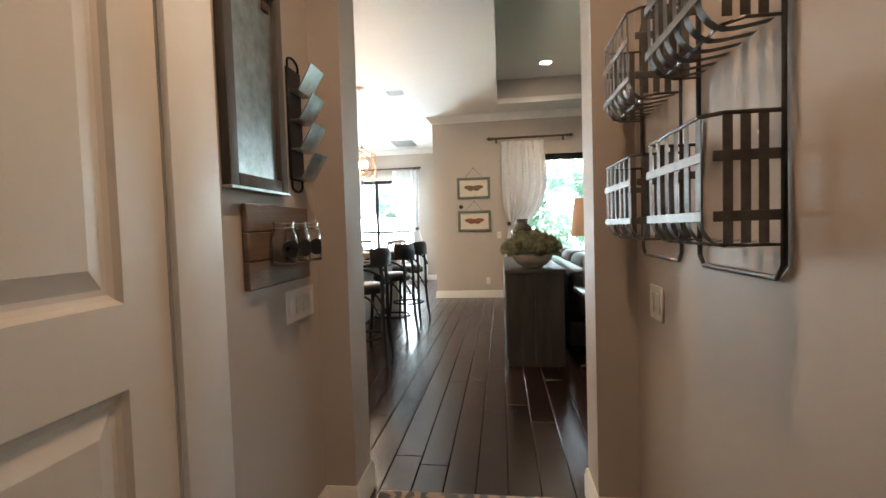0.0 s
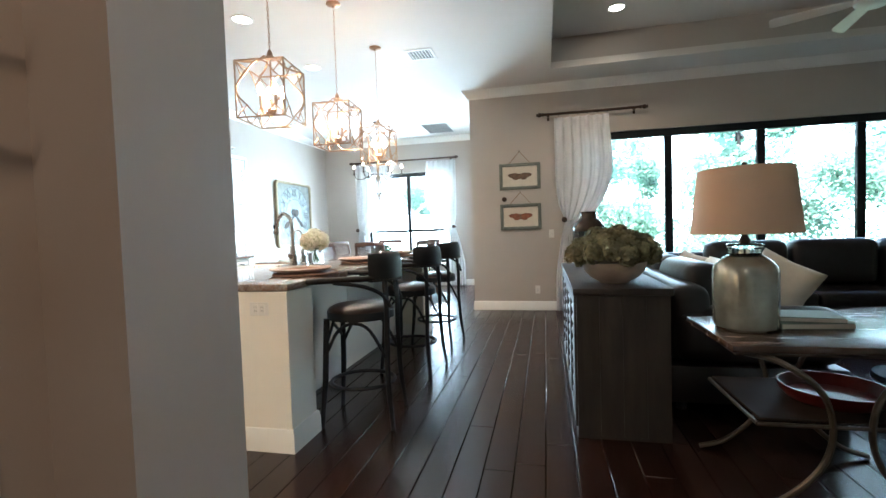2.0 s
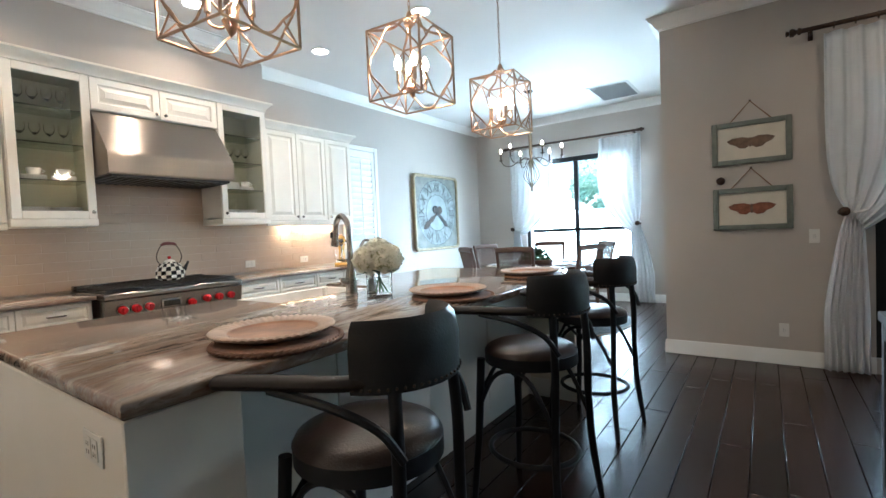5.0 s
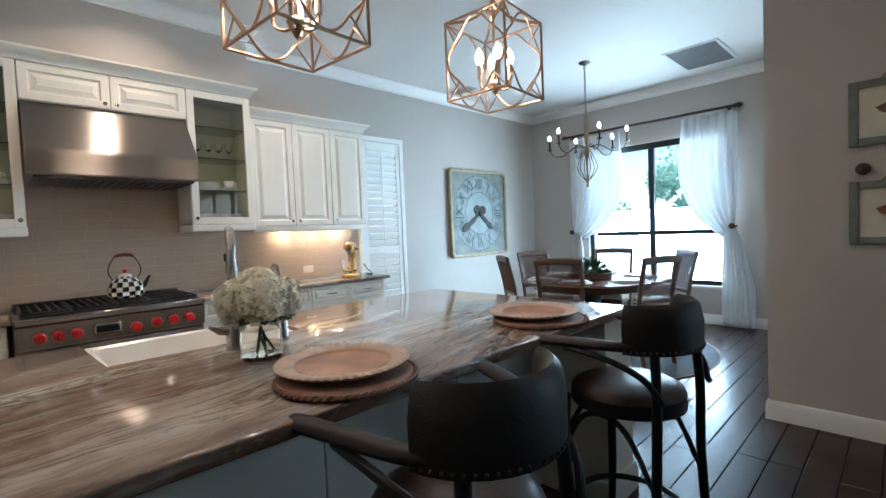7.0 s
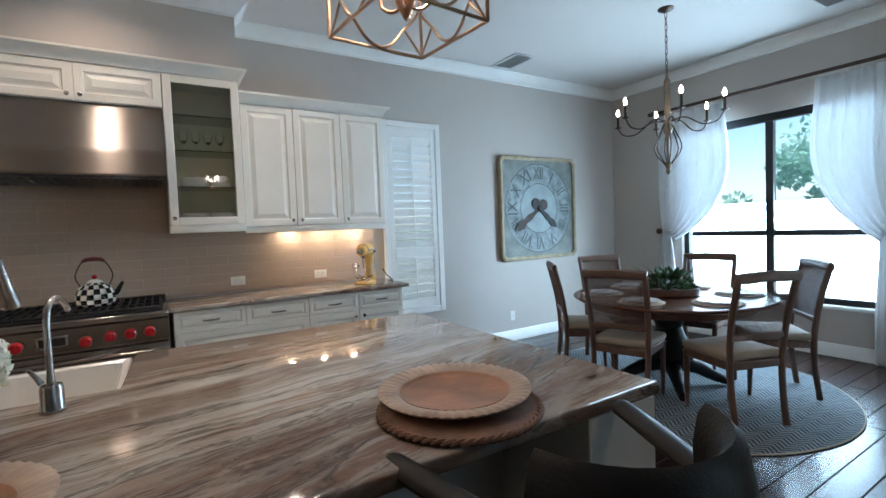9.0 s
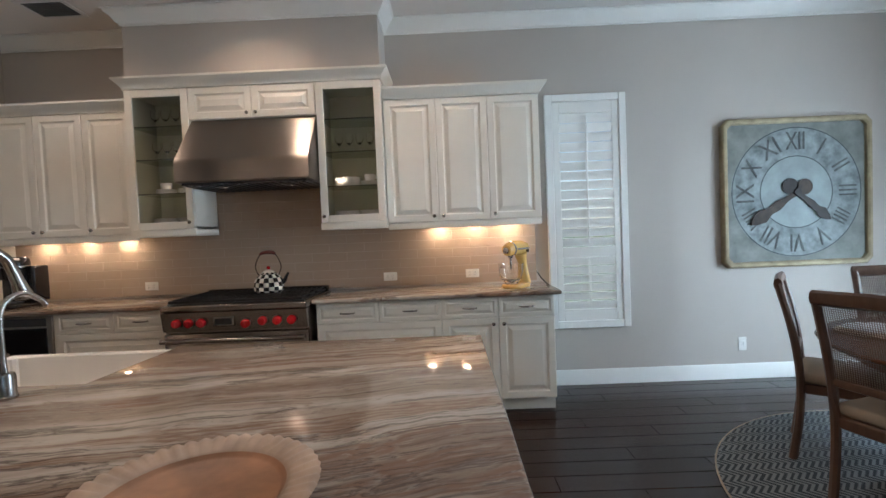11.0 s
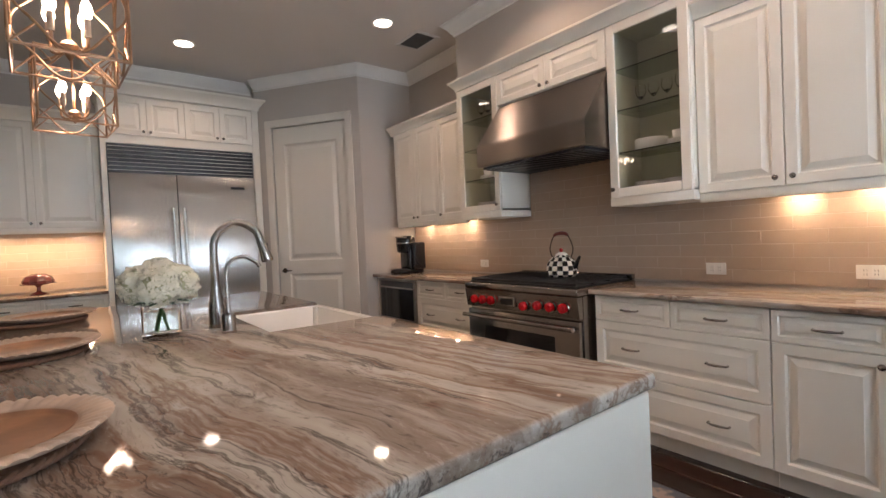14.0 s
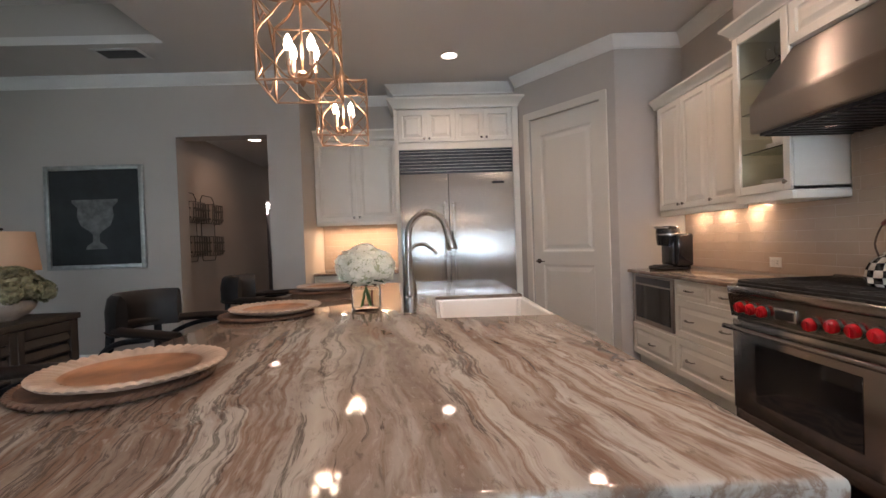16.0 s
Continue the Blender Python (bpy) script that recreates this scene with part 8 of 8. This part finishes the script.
# urn painting
t = thing("urn_painting", (1.31, YS, 1.66), "charcoal painting of an urn in a silver frame", "painting")
x0, x1, z0, z1 = 0.735, 1.81, 1.08, 2.225
bm = B()
w = 0.05
for a, b in (((x0, z0), (x0 + w, z1)), ((x1 - w, z0), (x1, z1)), ((x0 + w, z0), (x1 - w, z0 + w)), ((x0 + w, z1 - w), (x1 - w, z1))):
    box(bm, (a[0], YS + 0.003, a[1]), (b[0], YS + 0.038, b[1]), 0.008, 2)
part("picture_frame", bm, M_SILVER, t, "silver leaf frame")
bm = box(B(), (x0 + w - 0.002, YS + 0.004, z0 + w - 0.002), (x1 - w + 0.002, YS + 0.018, z1 - w + 0.002))
part("canvas", bm, M_CHALKBOARD, t)
bm = B()
ux, uy = (x0 + x1) / 2, YS + 0.0195
prof = [(0.12, 1.30), (0.10, 1.34), (0.04, 1.38), (0.035, 1.46), (0.07, 1.50), (0.16, 1.56), (0.20, 1.66), (0.19, 1.76), (0.23, 1.80), (0.25, 1.82), (0.25, 1.85)]
lo = [bm.verts.new((ux + r, uy, z)) for r, z in prof] + [bm.verts.new((ux - r, uy, z)) for r, z in prof[::-1]]
bm.faces.new(lo)
part("urn_drawing", bm, M_CHALK, t, "chalk drawing of an urn")

# runner in the cooking aisle
t = thing("runner_rug", (-3.78, 5.17, 0), "faded grey and rose woven runner in the cooking aisle", "rug")
bm = box(B(), (-4.06, 3.86, 0.0005), (-3.45, 6.48, 0.009), 0.002)
part("weave", bm, M_RUNNER, t)
for y0, y1 in ((3.83, 3.86), (6.48, 6.51)):
    bm = B()
    for k in range(60):
        x = -4.055 + k * 0.0102
        box(bm, (x, y0, 0.001), (x + 0.005, y1, 0.005))
    part("fringe", bm, M_PILLOW, t)

# ---- hall ----
t = thing("door_2", (HL, 0.53, 0), "closed cream panelled hall door with white casing", "door", kind="structure")
bm = two_panel(B(), (HL - 0.042, 0.128, 0.008), (0, 1, 0), (1, 0, 0), 0.804, 2.10, 0.04, ((0.20, 0.90), (1.08, 1.96)))
part("leaf", bm, M_DOOR, t, crease=7)
bm = B()
for a, b in (((HL + 0.001, 0.936, 0), (HL + 0.022, 1.118, 2.25)), ((HL + 0.001, 0.0, 0), (HL + 0.022, 0.115, 2.25)), ((HL + 0.001, 0.116, 2.115), (HL + 0.022, 0.954, 2.25))):
    box(bm, a, b, 0.005, 2)
box(bm, (HL - 0.09, 0.9345, 0), (HL + 0.0005, 0.9395, 2.115))
part("casing", bm, M_TRIM, t)

# galvanised memo board
y0, y1, z0, z1 = 1.155, 1.505, 1.362, 2.06
t = thing("memo_board", (HL, 1.32, 1.36), "galvanised memo board in a rough wooden frame", "memo board")
bm = B()
w = 0.045
for a, b in (((y0, z0), (y0 + w, z1)), ((y1 - w, z0), (y1, z1)), ((y0 + w, z0), (y1 - w, z0 + w)), ((y0 + w, z1 - w), (y1 - w, z1))):
    box(bm, (HL + 0.002, a[0], a[1]), (HL + 0.032, b[0], b[1]), 0.005, 2)
part("frame_rail", bm, M_GREYWOOD, t, "weathered dark grey wooden frame")
bm = box(B(), (HL + 0.004, y0 + w - 0.002, z0 + w - 0.002), (HL + 0.014, y1 - w + 0.002, z1 - w + 0.002))
part("metal_sheet", bm, M_GALV, t, "mottled galvanised sheet")
for a, b in (((y0 - 0.003, z0 - 0.004), (y1 + 0.003, z0 + 0.006)), ((y0 - 0.003, z1 - 0.006), (y1 + 0.003, z1 + 0.004))):
    part("edge_strip", box(B(), (HL + 0.002, a[0], a[1]), (HL + 0.036, b[0], b[1]), 0.002), M_GALV, t)
for y in (1.235, 1.42):
    bm = B()
    z = 1.985
    box(bm, (HL + 0.015, y - 0.02, z - 0.02), (HL + 0.022, y + 0.02, z + 0.015), 0.002)
    tube(bm, [(HL + 0.022, y - 0.016, z + 0.01), (HL + 0.034, y - 0.014, z + 0.03), (HL + 0.034, y + 0.014, z + 0.03), (HL + 0.022, y + 0.016, z + 0.01)], 0.003, 6)
    part("clip", bm, M_IRONLEG, t, "metal bulldog clip")

# letter rack of four galvanised pockets
y0, y1, z0, z1 = 1.575, 1.685, 1.425, 1.845
t = thing("letter_rack", (HL, 1.58, 1.42), "dark letter rack with four galvanised pockets", "letter rack")
bm = box(B(), (HL + 0.002, y0, z0), (HL + 0.014, y1, z1), 0.003)
part("backboard", bm, M_BLACKWOOD, t)
for z, s in ((z0, -1), (z1, 1)):
    bm = tube(B(), curve3([(HL + 0.008, y0 + 0.01, z), (HL + 0.008, y0 + 0.015, z + s * 0.03), (HL + 0.008, (y0 + y1) / 2, z + s * 0.042), (HL + 0.008, y1 - 0.015, z + s * 0.03), (HL + 0.008, y1 - 0.01, z)], 4), 0.005, 6)
    part("hanging_loop", bm, M_BLACKWOOD, t)
for k in range(4):
    za = z0 + 0.005 + k * 0.108
    q = [(HL + 0.0145, za), (HL + 0.052, za), (HL + 0.106, za + 0.092), (HL + 0.103, za + 0.094), (HL + 0.050, za + 0.0035), (HL + 0.0145, za + 0.0035)]
    bm = B()
    a = [bm.verts.new((x, y0 + 0.002, z)) for x, z in q]
    b = [bm.verts.new((x, y1 + 0.012, z)) for x, z in q]
    join(bm, a, b)
    bm.faces.new(a[::-1])
    bm.faces.new(b)
    part("pocket", bm, M_GALV, t, "galvanised pocket")

# plank with three jars
t = thing("jar_organiser", (HL, 1.46, 1.05), "rustic plank holding three glass jars with oval labels", "jar organiser")
bm = B()
for k in range(3):
    box(bm, (HL + 0.002, 1.243, 1.052 + k * 0.090), (HL + 0.022, 1.68, 1.052 + (k + 1) * 0.090 - 0.0015), 0.003)
part("plank_board", bm, M_PLANK, t)
for k, y in enumerate((1.385, 1.485, 1.585)):
    c = Vector((HL + 0.066, y, 1.122))
    bm = lathe(B(), [(0, 0.0), (0.038, 0.0), (0.042, 0.006), (0.043, 0.09), (0.038, 0.105), (0.033, 0.112), (0.033, 0.135), (0.0355, 0.137), (0.0355, 0.142), (0.031, 0.142), (0.030, 0.112), (0.039, 0.09), (0.038, 0.01), (0, 0.006)], c, 26)
    j = part("jar", bm, M_GLASS, t, "clear glass jar")
    bm = B()
    n = 20
    q = []
    for i in range(n):
        a = 2 * math.pi * i / n
        th = -0.55 + 0.72 * math.cos(a)
        q.append(bm.verts.new(c + Vector((0.0442 * math.cos(th), 0.0442 * math.sin(th), 0.052 + 0.030 * math.sin(a)))))
    mid2 = bm.verts.new(c + Vector((0.0446 * math.cos(-0.55), 0.0446 * math.sin(-0.55), 0.052)))
    for i in range(n):
        bm.faces.new((mid2, q[i], q[(i + 1) % n]))
    part("label_oval", bm, M_LABEL, j, "black oval chalkboard label")
    for z in (0.004, 0.118):
        bm = B()
        tube(bm, [c + Vector((0.0455 * math.cos(a), 0.0455 * math.sin(a), z)) if z < 0.05 else c + Vector((0.0365 * math.cos(a), 0.0365 * math.sin(a), z)) for a in [2 * math.pi * i / 24 for i in range(24)]], 0.002, 5, True)
        tube(bm, [c + Vector((-0.036, 0, z)), c + Vector((-0.047, 0, z))], 0.003, 5)
        part("clamp", bm, M_WIRE, j, "wire clamp")


def switch_plate(x, y0, y1, z0, z1, n, s, label):
    t = thing("light_switch", (x, (y0 + y1) / 2, (z0 + z1) / 2), label, "switch", "wall plates")
    part("plate", box(B(), (x + s * 0.001, y0, z0), (x + s * 0.007, y1, z1), 0.002), M_PLASTIC, t)
    w = (y1 - y0) / n
    for k in range(n):
        yc = y0 + w * (k + 0.5)
        part("rocker", box(B(), (x + s * 0.0072, yc - 0.016, (z0 + z1) / 2 - 0.033), (x + s * 0.011, yc + 0.016, (z0 + z1) / 2 + 0.033), 0.0015), M_PLASTIC, t)


switch_plate(HL, 1.50, 1.735, 0.895, 1.015, 4, 1, "white four-gang light switch below the jars")
switch_plate(HR, 1.505, 1.63, 0.893, 1.01, 2, -1, "white double light switch below the wire racks")


# wire wall racks
def wire_rack(y0, y1):
    t = thing("wire_wall_rack", (HR, (y0 + y1) / 2, 1.11), "aged metal wall rack with two slatted wire baskets", "wall rack", "wire racks in the hall")
    bm = B()
    x = HR - 0.008
    tube(bm, [(x, y0, 1.135), (x, y0 + 0.025, 1.11), (x, y1 - 0.025, 1.11), (x, y1, 1.135), (x, y1, 1.90), (x, y1 - 0.06, 1.96), (x, y0 + 0.06, 1.96), (x, y0, 1.90)], 0.0062, 8, True)
    part("back_frame", bm, M_WIRE, t, "dark wire back frame")
    d, ya, yb = 0.132, y0 + 0.004, y1 - 0.004
    xf = x - d
    for zb, zt in ((1.175, 1.42), (1.59, 1.835)):

        def loop(z, out):
            return [(x, ya, z), (x - out + 0.03, ya, z), (x - out, ya + 0.03, z), (x - out, yb - 0.03, z), (x - out + 0.03, yb, z), (x, yb, z)]

        b = part("basket", tube(B(), loop(zt, d), 0.0042, 8), M_WIRE, t, "dark wire rim")
        part("base_wire", tube(B(), loop(zb, d - 0.04), 0.0034, 6), M_WIRE, b)
        for zz in (zt - 0.078, zb + 0.055):
            k = B()
            box(k, (xf - 0.004, ya + 0.012, zz - 0.010), (xf - 0.001, yb - 0.012, zz + 0.010), 0.001)
            for y in (ya, yb):
                box(k, (xf + 0.012, y - 0.002, zz - 0.010), (x, y + 0.002, zz + 0.010), 0.001)
            part("band", k, M_BAND, b, "flat galvanised band")
        n = 6
        for i in range(n):
            y = ya + 0.035 + (yb - ya - 0.07) * i / (n - 1)
            pts = curve3([(xf + 0.001, y, zt), (xf + 0.001, y, zb + 0.07), (xf + 0.012, y, zb + 0.02), (xf + 0.05, y, zb - 0.006), (x, y, zb + 0.004)], 3)
            k = B()
            rows = [[k.verts.new(p + Vector((0, s * 0.0125, 0))) for s in (-1, 1)] for p in pts]
            for p, q in zip(rows, rows[1:]):
                k.faces.new((p[0], p[1], q[1], q[0]))
            bmesh.ops.solidify(k, geom=k.faces[:], thickness=0.0018)
            part("slat", k, M_BAND, b, "flat metal slat")
        for y in (ya, yb):
            for i in range(3):
                xx = xf + 0.038 + 0.031 * i
                part("slat", box(B(), (xx - 0.009, y - 0.001, zb + 0.004), (xx + 0.009, y + 0.001, zt), 0.0004), M_BAND, b)
    return t


wire_rack(0.855, 1.215)
wire_rack(1.335, 1.695)

# lit chandelier in the dark room beside the hall
t = thing("far_chandelier", (0.98, -2.72, 1.95), "lit crystal chandelier in the dark room beside the hall", "chandelier")
bm = B()
tube(bm, [(0.98, -2.72, 2.25), (0.98, -2.72, HC)], 0.006, 6)
part("stem", bm, M_BRONZE, t)
bm = B()
rnd = random.Random(2)
for k in range(26):
    a, r = k * 2.4, 0.05 + 0.13 * rnd.random()
    ball(bm, (0.98 + r * math.cos(a), -2.72 + r * math.sin(a), 1.95 + 0.32 * rnd.random()), 0.016, 8)
for k in range(6):
    a = k * 1.047
    tube(bm, [(0.98, -2.72, 2.25), (0.98 + 0.2 * math.cos(a), -2.72 + 0.2 * math.sin(a), 2.12)], 0.004, 5)
part("crystal", bm, M_CHANDELIERFAR, t, "glowing crystal drops")
t = thing("door_mat", (-0.12, 1.86, 0), "low woven mat at the end of the hall", "rug")
bm = box(B(), (-0.58, 1.40, 0.0005), (0.33, 1.99, 0.008), 0.003)
part("weave", bm, M_RUNNER, t)

# ---- floor planks, nearest as pieces ----
bm = B()
box(bm, (XW - T, 0.95, -0.2), (PX + T, YD + T, -0.022))
box(bm, (PX + T, 1.65, -0.2), (XE + T, YN + T, -0.022))
box(bm, (HL - 0.1, -3.4, -0.2), (HR + 0.1, 1.65, -0.022))
box(bm, (-2.3, -6.0, -0.2), (2.3, -3.4, -0.022))
box(bm, (HR + 0.1, -3.4, -0.2), (3.1, -0.8, -0.022))
floor = built("floor", bm, M_SUBFLOOR, "dark hand-scraped hardwood plank floor", "floor")
PW = 0.152
rnd = random.Random(21)
LENGTHS = (0.9, 1.3, 1.7, 2.1)
SHARED = {}


def plank_mesh(l):
    if l not in SHARED:
        b2 = B()
        w = PW - 0.0022
        box(b2, (-w / 2, -l / 2 + 0.001, -0.020), (w / 2, l / 2 - 0.001, 0.0), 0.0035)
        SHARED[l] = finish("plank", b2, M_PLANKNEAR)
    return SHARED[l]


far, near = [], []
row = 0
x = XW - 0.05
while x < XE:
    xc = x + PW / 2
    hall = HL - 0.06 < xc < HR + 0.06
    start, end = (-3.3 if hall else 1.0), YD + 0.05
    if xc > HR + 0.06 or -1.0 < xc < HL - 0.06:
        start = 1.8
    if xc < -3.5:
        start = 1.62
    if xc > PX + 0.2:
        end = YN + 0.05
    y = start
    first = rnd.uniform(0.4, 1.7)
    while y < end - 0.03:
        l = round(min(first if y == start else LENGTHS[rnd.randrange(4)], end - y), 3)
        yc = y + l / 2
        (near if (-1.9 < xc < 0.6 and -0.6 < yc < 8.2) else far).append((xc, yc, l))
        y += l
    x += PW
near.sort(key=lambda p: abs(p[0] + 0.5))
far += near[290:]
for xc, yc, l in near[:290]:
    ob = new("plank", plank_mesh(l))
    ob.parent, ob.location = floor, (xc, yc, 0)
vs, fs = [], []
for xc, yc, l in far:
    w, e = PW / 2 - 0.0011, 0.0035
    k = len(vs)
    for i, z in ((0.0, -0.015), (0.0, -e), (e, 0.0)):
        vs += [(xc - w + i, yc - l / 2 + 0.001 + i, z), (xc + w - i, yc - l / 2 + 0.001 + i, z), (xc + w - i, yc + l / 2 - 0.001 - i, z), (xc - w + i, yc + l / 2 - 0.001 - i, z)]
    for a in (0, 4):
        fs += [(k + a + j, k + a + (j + 1) % 4, k + a + 4 + (j + 1) % 4, k + a + 4 + j) for j in range(4)]
    fs.append((k + 8, k + 9, k + 10, k + 11))
me = bpy.data.meshes.new("planks_far")
me.from_pydata(vs, [], fs)
me.materials.append(M_PLANKFAR)
ob = tagged(new("planks", me), "", "", "", "stuff")
ob.parent = floor

# ---- backsplash tiles ----
bm = B()
box(bm, (XW, 2.74, 0.93), (XW + 0.0108, 7.27, 1.50))
box(bm, (XW, 4.53, 1.50), (XW + 0.0108, 5.53, 1.86))
box(bm, (-2.02, 1.07, 0.93), (-1.002, 1.0808, 1.53))
splash = built("backsplash", bm, M_GROUT, "taupe glazed subway tile backsplash", "backsplash")
TH, TL = 0.0765, 0.305
TILES = {}


def tile_mesh(l, along):
    key = (round(l, 4), along)
    if key not in TILES:
        b2 = B()
        g = 0.0016
        if along == "y":
            box(b2, (0, g, g), (0.008, l - g, TH - g), 0.0015)
        else:
            box(b2, (g, 0, g), (l - g, 0.008, TH - g), 0.0015)
        TILES[key] = finish("tile", b2, M_TILE)
    return TILES[key]


def tile_row(z, lo, hi, shift, along):
    s = lo - shift
    while s < hi - 0.004:
        a, b = max(s, lo), min(s + TL, hi)
        if b - a > 0.012:
            ob = new("tile", tile_mesh(b - a, along))
            ob.parent = splash
            ob.location = (XW + 0.004, a, z) if along == "y" else (a, 1.074, z)
        s += TL


for r in range(12):
    z = 0.935 + r * TH
    if z + TH < 1.50:
        tile_row(z, 2.74, 7.27, TL / 2 * (r % 2), "y")
        tile_row(z, -2.02, -1.004, TL / 2 * (r % 2), "x")
    elif z + TH < 1.87:
        tile_row(z, 4.535, 5.525, TL / 2 * (r % 2) + 0.1, "y")
